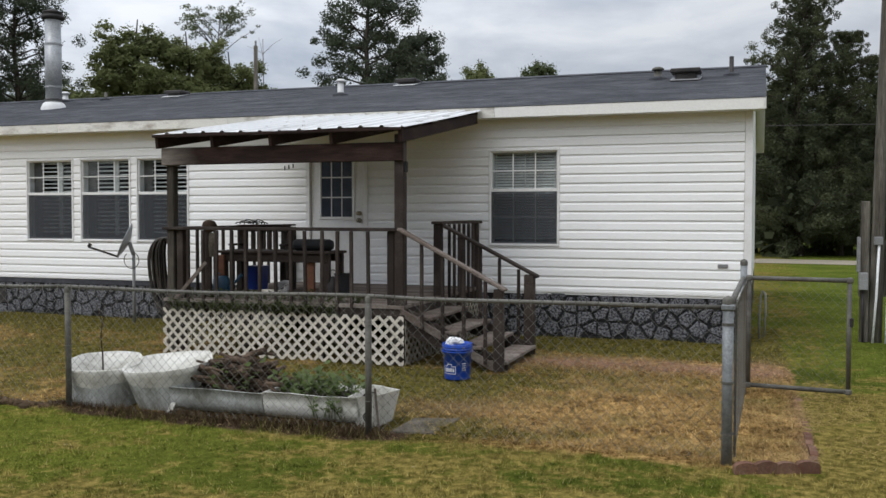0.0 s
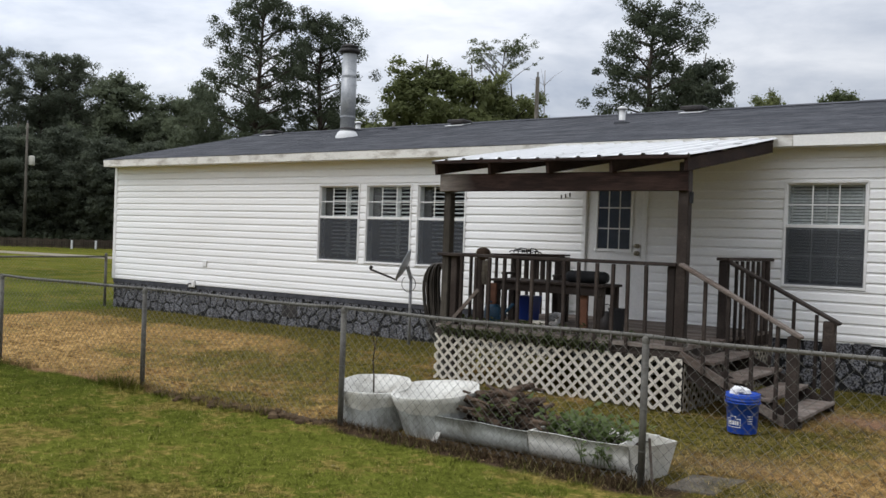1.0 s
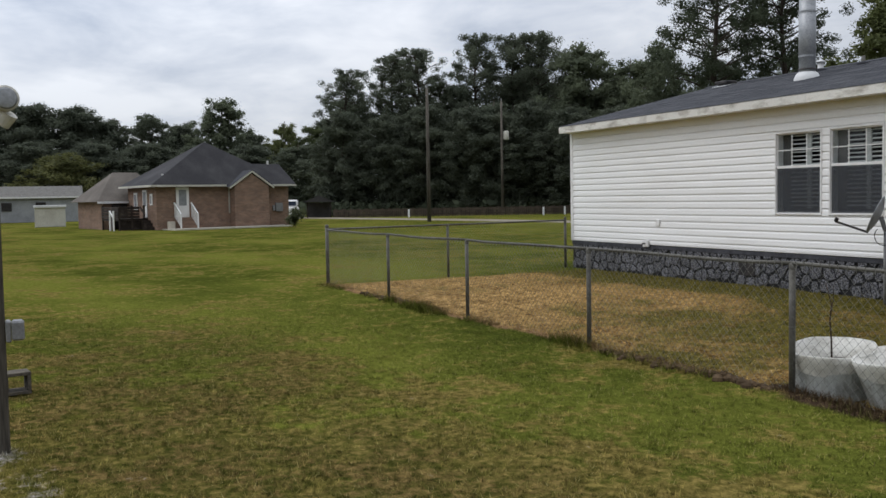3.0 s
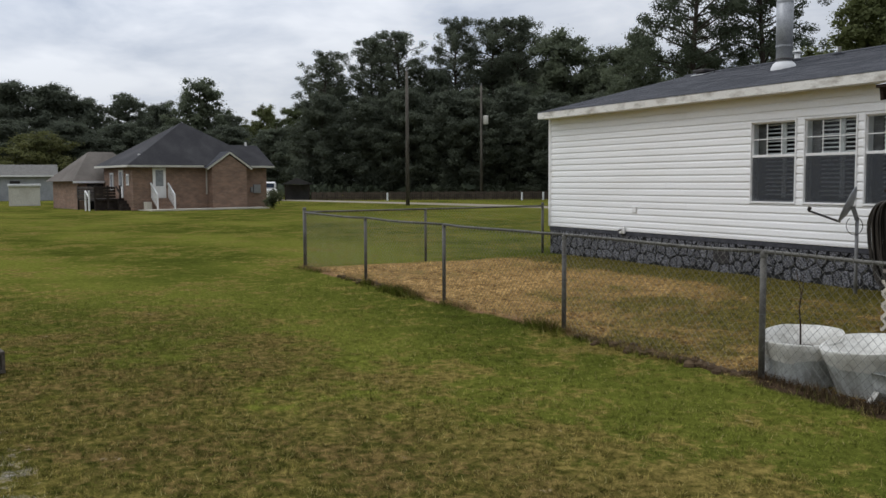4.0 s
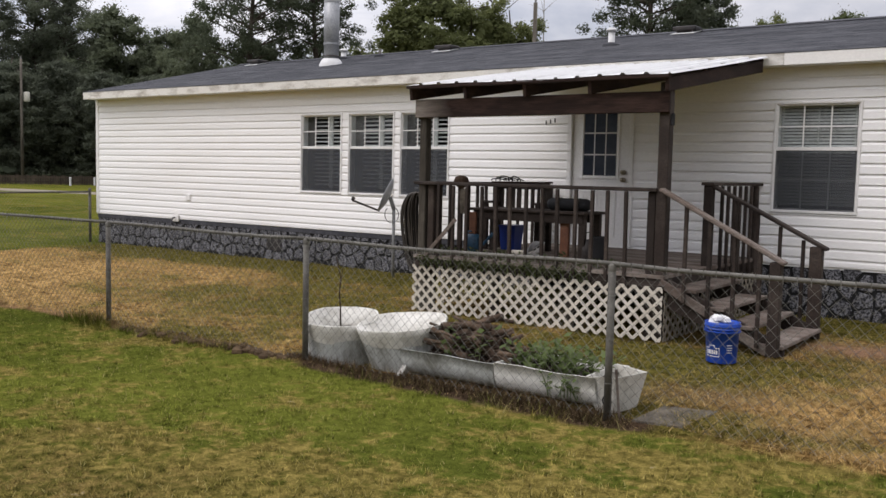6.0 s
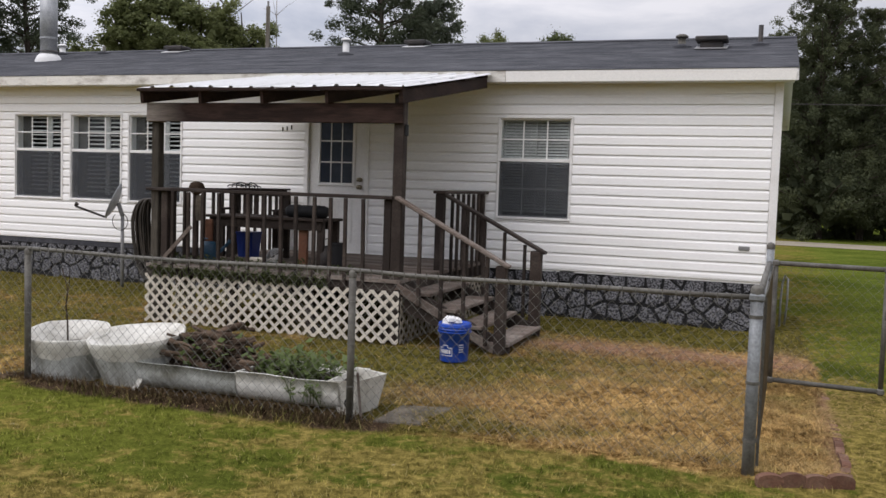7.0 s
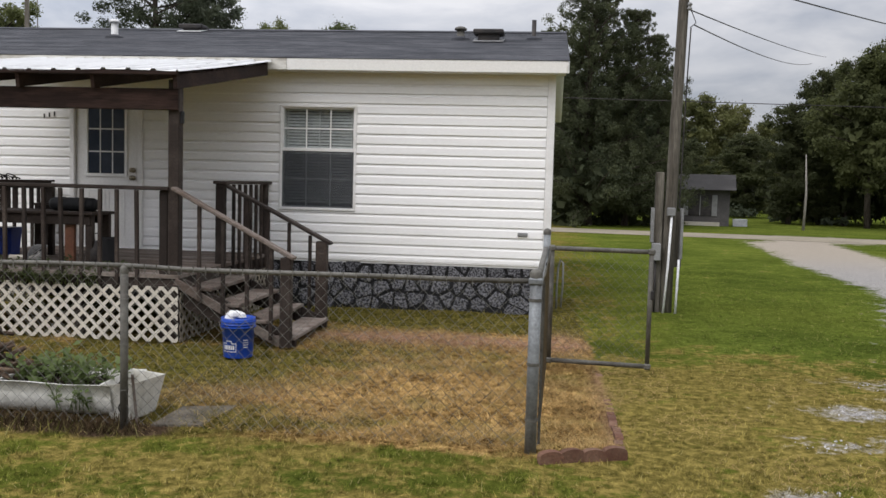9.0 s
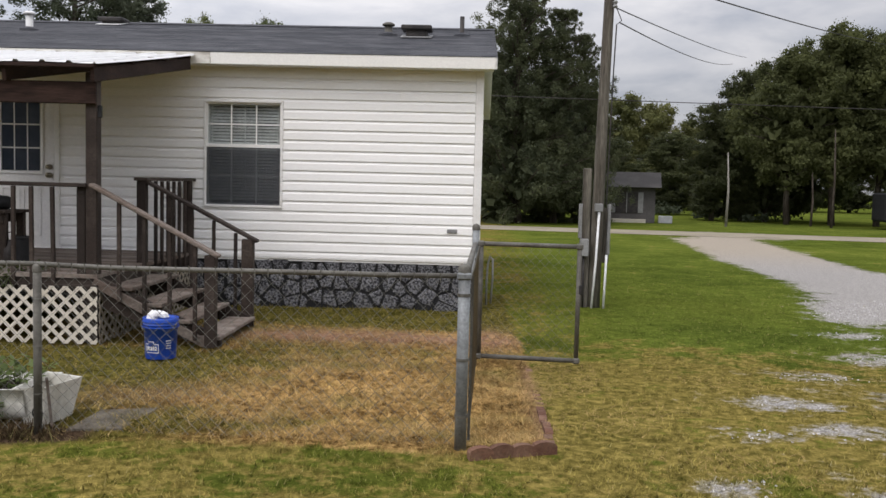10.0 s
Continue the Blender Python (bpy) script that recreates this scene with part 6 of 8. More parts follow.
weeds("weed_patch", "green leafy weeds growing in the white trough", -4.15, -3.42, 6.50, 6.90, 0.17, 0.23, 74, 0.072, 31)
weeds("weed_patch", "green leafy weeds growing over the branch heap", -4.75, -4.35, 6.48, 6.85, 0.20, 0.24, 18, 0.09, 33)
weeds("weed_patch", "small green weeds hanging over the trough edge", -3.75, -3.45, 6.40, 6.46, 0.08, 0.16, 12, 0.05, 35)
weeds("porch_plant", "dark green trailing plants along the porch edge", -7.15, -4.7, 9.50, 9.75, DECK_Z, 0.11, 90, 0.055, 37, SHADELEAF)
weeds("porch_plant", "dark creeper hanging over the porch edge", -7.15, -4.9, 9.31, 9.345, 0.56, 0.13, 110, 0.05, 38, SHADELEAF)

single("support_stake", Shape().bar((-3.125, 6.36, -0.02), (-3.155, 6.345, 0.34), 0.018, 0.018, 0.003), GREYWOOD, "short dark wooden stake beside a fence post", "stake")


def bucket():
    b = thing("bucket", (-3.26, 8.85, 0), "blue plastic bucket with white rags in it", "bucket")
    x, y = -3.29, 8.83
    part("body", Shape().lathe([(0.130, 0.0), (0.134, 0.01), (0.148, 0.30), (0.156, 0.30), (0.156, 0.315), (0.148, 0.317), (0.152, 0.335), (0.158, 0.365), (0.150, 0.368), (0.140, 0.34), (0.125, 0.03), (0.001, 0.03)], (x, y, 0), 32), BUCKETBLUE, b, "blue bucket body", True)
    for z in (0.285, 0.335):
        part("rib", Shape().lathe([(0.150, -0.006), (0.163, -0.004), (0.163, 0.004), (0.150, 0.006)], (x, y, z), 32), BUCKETBLUE, b)
    part("bail", Shape().tube([(x + 0.16 * math.cos(a), y - 0.05 - 0.12 * math.sin(a) * 0.6, 0.32 - 0.10 * math.sin(a)) for a in np.linspace(0, math.pi, 13)], 0.004, 6), GALV, b)
    # a plain gabled outline of strips, short upright bars in it and lines of print under the rim, all wrapped on the side
    def patch(name, a0, a1, z0, z1, lift=0.0015):
        n, p = 5, []
        for z in (z0, z1):
            r = 0.134 + (0.148 - 0.134) * z / 0.30 + lift
            p += [(x + r * math.sin(a0 + (a1 - a0) * k / n - 0.30), y - r * math.cos(a0 + (a1 - a0) * k / n - 0.30), z) for k in range(n + 1)]
        part(name, Shape().add(p, [(k, k + 1, k + n + 2, k + n + 1) for k in range(n)]), WHITE, b)
    for a0, a1, z0, z1 in ((-0.50, 0.50, 0.060, 0.066), (-0.50, -0.47, 0.066, 0.135), (0.47, 0.50, 0.066, 0.135), (-0.50, -0.20, 0.135, 0.141), (0.20, 0.50, 0.135, 0.141), (-0.20, 0.20, 0.158, 0.164), (-0.20, -0.17, 0.141, 0.158), (0.17, 0.20, 0.141, 0.158)):
        patch("emblem_strip", a0, a1, z0, z1)
    for n in range(6):
        patch("emblem_bar", -0.40 + 0.137 * n, -0.31 + 0.137 * n, 0.082, 0.120)
    for n in range(4):
        patch("print_line", 0.95, 1.30, 0.10 + 0.022 * n, 0.106 + 0.022 * n)
    rnd = random.Random(8)
    s = Shape()
    for k in range(7):
        cx, cy, r = x + leaning(rnd, 0.07), y + leaning(rnd, 0.07), rnd.uniform(0.035, 0.06)
        s.lathe([(0.001, -r * 0.6), (r, -0.2 * r), (r * 0.8, r * 0.5), (0.001, r)], (cx, cy, 0.365 + rnd.uniform(0, 0.025)), 7, (1, 1), 0.3, k)
    part("rags", s, WHITE, b, "crumpled white rags")


bucket()
single("paving_slab", Shape().add([(-3.03, 6.36, 0.012), (-2.70, 6.42, 0.010), (-2.66, 6.98, 0.012), (-3.02, 6.86, 0.014), (-3.04, 6.35, -0.03), (-2.69, 6.41, -0.03), (-2.65, 6.99, -0.03), (-3.03, 6.87, -0.03)], [(0, 1, 2, 3), (0, 4, 5, 1), (1, 5, 6, 2), (2, 6, 7, 3), (3, 7, 4, 0)]), SLATE, "flat grey paving slab lying in the yard", "paving slab")


# ---- poles and wires ----
def turned(name, m, label, category, group="", kind=""):
    """An Empty at a turned pose; its parts are given in its own coordinates."""
    ob = new(name)
    ob.empty_display_size = 0.1
    ob.matrix_basis = m
    return tagged(ob, label, category, group, kind)


def utility_pole():
    p = thing("utility_pole", (1.13, 13.3, 0), "weathered wooden utility pole with meter boxes and conduits", "utility pole")
    part("shaft", Shape().tube([(1.13, 13.3, -0.3), (1.145, 13.3, 1.0), (1.17, 13.3, 2.6), (1.215, 13.3, 4.6), (1.28, 13.3, 8.2)], [0.090, 0.083, 0.074, 0.067, 0.056], 16), POLEWOOD, p, "", True)
    part("side_post", Shape().slab((0.995, 13.30, 0.93), (0.11, 0.10, 1.90), 0.01), POLEWOOD, p, "short wooden post")
    part("board", Shape().box(0.93, 1.33, 13.385, 13.42, 0.60, 1.35, 0.004), POLEWOOD, p)
    for x0, x1, y0, y1, z0, z1, name in ((0.915, 1.025, 13.12, 13.24, 0.70, 0.93, "meter_box"), (1.09, 1.20, 13.14, 13.20, 1.30, 1.41, "junction_box"), (0.90, 0.945, 13.255, 13.36, 0.93, 1.40, "shield"), (1.285, 1.325, 13.255, 13.36, 0.72, 1.40, "shield")):
        part(name, Shape().box(x0, x1, y0, y1, z0, z1, 0.008), BOXGREY, p, "grey metal " + name.replace("_", " "))
    for pts, r in (([(1.155, 13.175, 1.30), (1.13, 13.175, 0.6), (1.09, 13.175, -0.05)], 0.016), ([(1.275, 13.20, 0.72), (1.265, 13.20, 0.3), (1.255, 13.20, -0.05)], 0.016), ([(0.965, 13.19, 0.70), (0.975, 13.19, -0.05)], 0.014)):
        part("conduit", Shape().tube(pts, r, 8), WHITE if r > 0.015 else DARKMETAL, p, "thin conduit pipe", True)
    part("riser_cable", Shape().tube([(1.30, 13.22, 3.78), (1.28, 13.20, 3.2), (1.265, 13.20, 2.4), (1.25, 13.20, 1.4)], 0.009, 6), DARKMETAL, p)
    part("drip_loop", Shape().tube([(1.29, 13.22, 3.78), (1.36, 13.2, 3.84), (1.30, 13.2, 3.98), (1.27, 13.2, 4.02)], 0.006, 6), DARKMETAL, p)
    part("insulator", Shape().lathe([(0.02, 0), (0.035, 0.02), (0.02, 0.05), (0.035, 0.08), (0.02, 0.10)], (1.27, 13.2, 4.0), 10), BOXGREY, p)


utility_pole()


def wire(label, a, b, sag, r):
    a, b = Vector(a), Vector(b)
    pts = [a.lerp(b, k / 20) - Vector((0, 0, sag * 4 * (k / 20) * (1 - k / 20))) for k in range(21)]
    single("overhead_wire", Shape().tube(pts, r, 5, False), DARKMETAL, label, "wire", "overhead wires")


wire("thin dark service wire running from the pole", (1.28, 13.3, 4.03), (11.6, 44.2, 7.75), 0.10, 0.009)
wire("thin dark service wire running from the pole", (1.35, 13.3, 3.83), (11.0, 44.2, 7.45), 0.22, 0.009)
wire("dark power cable sagging high over the lawn", (1.25, 13.3, 4.55), (25.8, 54.4, 9.8), 0.35, 0.013)
wire("thin pale wire along the road", (-45, 37.5, 5.9), (62, 37.5, 4.4), 0.15, 0.016)


def yard_light_post():
    p = thing("yard_light_post", (-7.36, 0.56, 0), "wooden post with floodlight and grey outlet boxes", "light post")
    part("post", Shape().slab((-7.36, 0.52, 1.35), (0.10, 0.10, 2.72), 0.008), POLEWOOD, p)
    part("outlet_box", Shape().box(-7.44, -7.30, 0.571, 0.605, 0.74, 0.88, 0.008), BOXGREY, p, "grey outlet box")
    part("outlet_box", Shape().box(-7.42, -7.29, 0.607, 0.685, 0.75, 0.88, 0.012), BOXGREY, p, "pale outlet cover")
    c = Vector((-7.30, 0.62, 2.33))
    aim = Vector((0.93, 0.15, 0.10)).normalized()
    lamp = part("floodlight", Shape().tube([c - aim * 0.13, c - aim * 0.10, c, c + aim * 0.06, c + aim * 0.075], [0.03, 0.05, 0.075, 0.085, 0.085], 18), CREAM, p, "round pale floodlight", True)
    part("lens", Shape().tube([c + aim * 0.076, c + aim * 0.082], [0.072, 0.06], 18), GLASSY, lamp, "dull lamp glass", True)
    part("bracket", Shape().tube([(-7.36, 0.56, 2.22), (-7.36, 0.63, 2.22), c - aim * 0.08 - Vector((0, 0, 0.04))], 0.025, 8), CREAM, p)
    part("base", Shape().tube([(-7.33, 0.60, 2.18), (-7.30, 0.65, 2.25)], [0.055, 0.06], 14), CREAM, p)


GLASSY = surface("dull_lamp_glass", (0.30, 0.31, 0.32), (0.22, 0.23, 0.24), rough=0.15, patch=8, grain=30, bump=0.0, spec=0.6)
yard_light_post()


def concrete_block():
    b = turned("concrete_block", Matrix.Translation((-9.50, 0.56, -0.01)) @ Euler((0, 0, radians(8))).to_matrix().to_4x4(), "grey-brown hollow concrete block lying on the lawn", "concrete block")
    s = Shape()
    for a, c, d, e in ((-0.2, 0.2, 0.165, 0.195), (-0.2, 0.2, 0.0, 0.03), (-0.2, -0.17, 0.03, 0.165), (0.17, 0.2, 0.03, 0.165), (-0.015, 0.015, 0.03, 0.165)):
        s.box(-0.10, 0.10, a, c, d, e, 0.004)
    part("body", s, SLATE, b)


concrete_block()
single("bent_pipe", Shape().tube([(-0.33, 13.15, -0.05), (-0.33, 13.15, 0.30), (-0.32, 13.15, 0.55), (-0.29, 13.15, 0.66), (-0.255, 13.15, 0.62), (-0.25, 13.15, 0.35), (-0.27, 13.15, 0.02)], 0.013, 8), BOXGREY, "thin bent grey pipe standing by the house corner", "pipe", smooth=True)


def far_pole(x, y, h, can):
    p = thing("utility_pole", (x, y, 0), "tall far wooden utility pole by the road", "utility pole")
    part("shaft", Shape().tube([(x, y, -0.3), (x, y, h)], [0.145, 0.10], 10), POLEWOOD, p, "", True)
    part("insulator", Shape().tube([(x, y, h), (x, y, h + 0.25)], 0.05, 8), BOXGREY, p)
    if can:
        part("transformer", Shape().lathe([(0.001, 0), (0.24, 0.0), (0.26, 0.05), (0.26, 0.75), (0.2, 0.82), (0.001, 0.84)], (x + 0.1, y + 0.42, h * 0.66), 14), CREAM, p, "pale transformer can", True)


def spot(bearing, distance):
    """Ground place seen from the lawn, bearing in degrees to the left of +y."""
    a = radians(bearing)
    return -0.5 - distance * math.sin(a), 0.5 + distance * math.cos(a)


far_pole(*spot(64.95, 64.5), 9.2, False)
far_pole(*spot(60.4, 88.0), 10.6, True)
far_pole(*spot(30.62, 46.0), 10.0, False)


# ---- the brick house across the lawn ----
def brick_house():
    m = Matrix(((-0.2, -0.98, 0, -58.6), (0.98, -0.2, 0, 9.15), (0, 0, 1, 0), (0, 0, 0, 1)))
    h = turned("brick_house", m, "single-storey brown brick house with dark hip roof", "house")
    E = 2.72
    part("wall", Shape().box(0.3, 9.25, 0, 5.0, -0.1, E), BRICK, h, "brown brick walls")
    # projecting bay with a small gable
    s = Shape()
    a, b, v, top = 5.08, 7.45, -0.75, 3.40
    p = [(a, v, -0.1), (b, v, -0.1), (b, v, E - 0.1), ((a + b) / 2, v, top), (a, v, E - 0.1)]
    s.add(p + [(x, 0.02, z) for x, y, z in p], [(0, 1, 2, 3, 4)] + [(i, i + 5, (i + 1) % 5 + 5, (i + 1) % 5) for i in range(5)])
    part("gable_bay", s, BRICK, h, "projecting brick gable bay")
    for x0, z0, x1, z1 in ((a - 0.35, E - 0.22, (a + b) / 2, top + 0.14), (b + 0.35, E - 0.22, (a + b) / 2, top + 0.14)):
        part("gable_trim", Shape().bar((x0, v - 0.06, z0), (x1, v - 0.06, z1), 0.10, 0.12, 0.0, (0, -1, 0)), CREAM, h)
    s = Shape()
    g = [(a - 0.4, E - 0.15), ((a + b) / 2, top + 0.22), (b + 0.4, E - 0.15)]
    s.add([(x, v - 0.12, z) for x, z in g] + [((a + b) / 2, 2.6, top + 0.22), (a - 0.4, 0.6, E - 0.15), (b + 0.4, 0.6, E - 0.15)], [(0, 1, 3, 4), (1, 2, 5, 3)])
    part("bay_roof", s, SHINGLE, h)
    # hipped main roof and the lower wing
    s = Shape()
    o, P = 0.45, (4.55, 2.5, 5.56)
    s.add([(-0.15, -o, E), (9.55, -o, E), (9.55, 5.4, E), (-0.15, 5.4, E), P], [(0, 1, 4), (1, 2, 4), (2, 3, 4), (3, 0, 4), (0, 3, 2, 1)])
    s.add([(5.2, -o - 0.004, E + 0.01), (9.60, -o - 0.004, E + 0.01), (9.60, 4.0, E + 0.01), (5.2, 4.0, E + 0.01), (9.20, 1.2, 4.10), (5.2, 1.2, 4.10)], [(0, 1, 4, 5), (1, 2, 4), (2, 3, 5, 4)])
    part("roof", s, DARKROOF, h, "dark grey shingle hip roof")
    for x0, x1 in ((-0.15, 4.68), (7.85, 9.60)):
        part("fascia", Shape().box(x0, x1, -o - 0.03, -o, E - 0.12, E + 0.0), CREAM, h)
    part("fascia", Shape().box(-0.18, -0.15, -o - 0.03, 5.4, E - 0.12, E + 0.0), CREAM, h)
    for x, y, z in ((2.3, 0.9, 3.75), (6.3, 1.3, 4.0), (0.9, 0.4, 3.25), (8.4, 1.2, 4.15)):
        part("vent_pipe", Shape().tube([(x, y, z - 0.4), (x, y, z + 0.16)], 0.075, 8), TRIM, h)
    d = part("door", Shape().box(1.53, 2.35, -0.07, -0.001, 0.72, 2.58, 0.01), TRIM, h, "white glazed door")
    part("pane", Shape().box(1.70, 2.18, -0.078, -0.071, 1.45, 2.42), GLASSY, d)
    part("steps", Shape().box(1.48, 2.40, -1.0, 0.0, -0.05, 0.24).box(1.48, 2.40, -0.7, 0.0, 0.24, 0.48).box(1.48, 2.40, -0.4, 0.0, 0.48, 0.71), BRICK, h, "brick door steps")
    for x in (1.40, 2.48):
        s = Shape().slab((x, -1.05, 0.45), (0.08, 0.08, 0.95)).bar((x, -1.05, 0.92), (x, -0.02, 1.62), 0.08, 0.10)
        for k in range(6):
            f = (k + 0.5) / 6
            s.slab((x, -1.05 + 1.03 * f, 0.55 + 0.7 * f - 0.1), (0.04, 0.04, 0.75))
        part("stair_rail", s, TRIM, h, "white stair railing")
    part("patio", Shape().box(0.6, 8.3, -2.2, -0.76, -0.05, 0.07).box(0.6, 5.06, -0.75, -0.01, -0.05, 0.05), CONCRETE, h, "pale concrete patio strip")
    part("downspout", Shape().box(4.98, 5.05, -0.08, -0.01, 0.9, E - 0.15), CREAM, h)
    part("meter_box", Shape().box(8.25, 8.75, -0.16, 0.0, 0.95, 1.5, 0.01).box(8.05, 8.2, -0.12, 0.0, 1.0, 1.35, 0.01), BOXGREY, h, "grey meter boxes")
    part("heat_pump", Shape().box(0.82, 1.18, -0.7, -0.3, 0, 0.5, 0.02), CONCRETE, h)
    # west side: white door, windows and a low deck boarded in dark wood
    for y0, y1, z0, z1, name in ((1.5, 2.2, 0.75, 2.45, "door"), (0.55, 0.95, 1.5, 2.2, "window"), (3.2, 3.8, 1.2, 2.3, "window")):
        w = part(name, Shape().box(0.24, 0.299, y0, y1, z0, z1, 0.01), TRIM, h)
        part("pane", Shape().box(0.232, 0.2395, y0 + 0.1, y1 - 0.1, z0 + (0.7 if name == "door" else 0.1), z1 - 0.12), GLASSY, w)
    part("deck_floor", Shape().box(-1.55, 0.23, 1.3, 4.6, 0.58, 0.70), DARKWOOD, h, "dark wooden side deck")
    for x in (-1.50, -0.75, 0.0):
        for y in (1.35, 4.55):
            part("deck_post", Shape().slab((x, y, 0.73), (0.10, 0.10, 1.56)), DARKWOOD, h)
    for k in range(4):
        part("deck_board", Shape().box(-1.56, -0.30, 1.255, 1.295, 0.74 + 0.18 * k, 0.89 + 0.18 * k, 0.008), DARKWOOD, h)
        part("deck_board", Shape().box(-1.60, -1.56, 1.30, 4.5, 0.74 + 0.18 * k, 0.89 + 0.18 * k, 0.008), DARKWOOD, h)
    part("deck_screen", Shape().box(-1.50, 0.1, 1.40, 1.44, 0.02, 0.57), DARKWOOD, h)
    part("deck_steps", Shape().box(-0.22, 0.28, 0.40, 1.25, -0.05, 0.20).box(-0.22, 0.28, 0.70, 1.25, 0.20, 0.40).box(-0.22, 0.28, 1.0, 1.25, 0.40, 0.58), DARKWOOD, h, "dark wooden deck steps")
    part("step_rail", Shape().bar((-0.27, 0.45, 0.95), (-0.27, 1.25, 1.42), 0.06, 0.10), DARKWOOD, h)
    for y in (1.1, 1.75):
        part("rail_post", Shape().slab((-1.95, y, 0.60), (0.09, 0.09, 1.22), 0.01), TRIM, h, "white rail post")
    part("rail_bar", Shape().bar((-1.95, 1.1, 0.75), (-1.95, 1.75, 1.18), 0.05, 0.09), TRIM, h)
    # lower wing behind it
    g = part("garage_wing", Shape().box(-1.3, 2.9, 5.12, 10.5, -0.1, 1.78), BRICK, h, "brick garage wing")
    part("wing_roof", Shape().add([(-1.7, 4.8, 1.78), (3.3, 4.8, 1.78), (3.3, 10.8, 1.78), (-1.7, 10.8, 1.78), (0.1, 7.3, 3.72), (1.7, 7.3, 3.72)], [(0, 1, 5, 4), (1, 2, 5), (2, 3, 4, 5), (3, 0, 4), (0, 3, 2, 1)]), TANROOF, g, "brown shingle hip roof")
    part("wing_fascia", Shape().box(-1.73, 0.25, 4.77, 4.8, 1.66, 1.79), TRIM, g)
    # a flat dark sheet on the wall stands for the bay's shade
    part("wing_opening", Shape().box(-0.75, 0.25, 5.04, 5.118, 0.0, 1.62), DARKMETAL, g, "dark sheet standing for the shaded open bay")


brick_house()


def corner_shrub():
    x, y = spot(73.3, 58.0)
    rng = np.random.RandomState(3)
    c = np.array([(x, y, 0.5), (x + 0.3, y + 0.3, 0.8), (x - 0.2, y + 0.2, 0.9), (x + 0.1, y - 0.1, 0.4)])
    tagged(new("shrub", quads_mesh("shrub", leaf_quads(c, np.array([0.55, 0.5, 0.4, 0.5]), 160, 0.14, 0.6, rng, 0.9, 0.3), CEDARLEAF)), "dark clipped shrub at the brick house corner", "shrub")


def outbuildings():
    x, y = spot(87.0, 76)
    m = Matrix.Translation((x, y, 0)) @ Euler((0, 0, radians(87))).to_matrix().to_4x4()
    s = turned("storage_shed", m, "small cream metal storage shed on the lawn", "shed")
    part("wall", Shape().box(-1.15, 0.98, -0.8, 0.8, 0, 1.42, 0.01), CREAM, s)
    part("roof", Shape().box(-1.22, 1.05, -0.92, 0.92, 1.421, 1.62, 0.03), WHITEMETAL, s)
    x, y = spot(89.5, 100)
    m = Matrix.Translation((x, y, 0)) @ Euler((0, 0, radians(87))).to_matrix().to_4x4()
    s = turned("grey_building", m, "long pale grey building with low gable roof", "building")
    part("wall", Shape().box(-8, 7.0, -2.5, 2.5, 0, 2.4, 0.01), SHEDPALE, s)
    part("roof", Shape().add([(-8.3, -2.8, 2.4), (7.3, -2.8, 2.4), (7.3, 0, 3.5), (-8.3, 0, 3.5), (7.3, 2.8, 2.4), (-8.3, 2.8, 2.4)], [(0, 1, 2, 3), (3, 2, 4, 5), (0, 5, 4, 1), (1, 4, 2), (0, 3, 5)]), GALV, s)
    part("eave_trim", Shape().box(-8.3, 7.3, -2.86, -2.80, 2.30, 2.44), TRIM, s)
    for a in (-6, -3, 0, 3):
        part("window", Shape().box(a, a + 0.9, -2.56, -2.501, 1.1, 1.9), DARKMETAL, s)
    x, y = spot(71.7, 86)
    m = Matrix.Translation((x, y, 0)) @ Euler((0, 0, radians(71.7))).to_matrix().to_4x4()
    s = turned("carport", m, "small open carport with dark gable roof", "carport")
    for a in (-1.05, 1.05):
        for b in (-1.6, 1.6):
            part("post", Shape().slab((a, b, 0.75), (0.12, 0.12, 1.6)), DARKWOOD, s)
    part("roof", Shape().add([(-1.45, -1.9, 1.45), (1.45, -1.9, 1.45), (0, -1.9, 2.05), (-1.45, 1.9, 1.45), (1.45, 1.9, 1.45), (0, 1.9, 2.05)], [(0, 1, 2), (0, 2, 5, 3), (2, 1, 4, 5), (4, 3, 5), (0, 3, 4, 1)]), TANDARK, s)
    part("back_panel", Shape().box(-1.05, 1.05, 1.5, 1.55, 0, 1.4), SHEDGREY, s)
    x, y = spot(73.5, 88)
    m = Matrix.Translation((x, y, 0)) @ Euler((0, 0, radians(73.5))).to_matrix().to_4x4()
    s = turned("parked_van", m, "white van parked beside the brick house", "van")
    part("body", Shape().box(-0.9, 0.9, -1.9, 1.9, 0.28, 1.05, 0.10), TRIM, s)
    part("cab", Shape().box(-0.82, 0.82, -1.1, 1.8, 1.051, 1.70, 0.14), TRIM, s)
    part("rear_window", Shape().box(-0.62, 0.62, -1.125, -1.101, 1.15, 1.55, 0.004), DARKGLASS, s)
    for a in (-0.92, 0.92):
        for b in (-1.2, 1.2):
            part("wheel", Shape().tube([(a - 0.08, b, 0.30), (a + 0.08, b, 0.30)], 0.30, 14), BLACK, s)
    # shed across the road
    x, y = spot(-8.85, 45.5)
    m = Matrix.Translation((x, y, 0.0)) @ Euler((0, 0, radians(-8.85))).to_matrix().to_4x4()
    s = turned("garden_shed", m, "small grey wooden shed with shuttered window", "shed")
    part("wall", Shape().box(-2.1, 1.42, 0, 2.4, -0.05, 1.72), SHEDGREY, s)
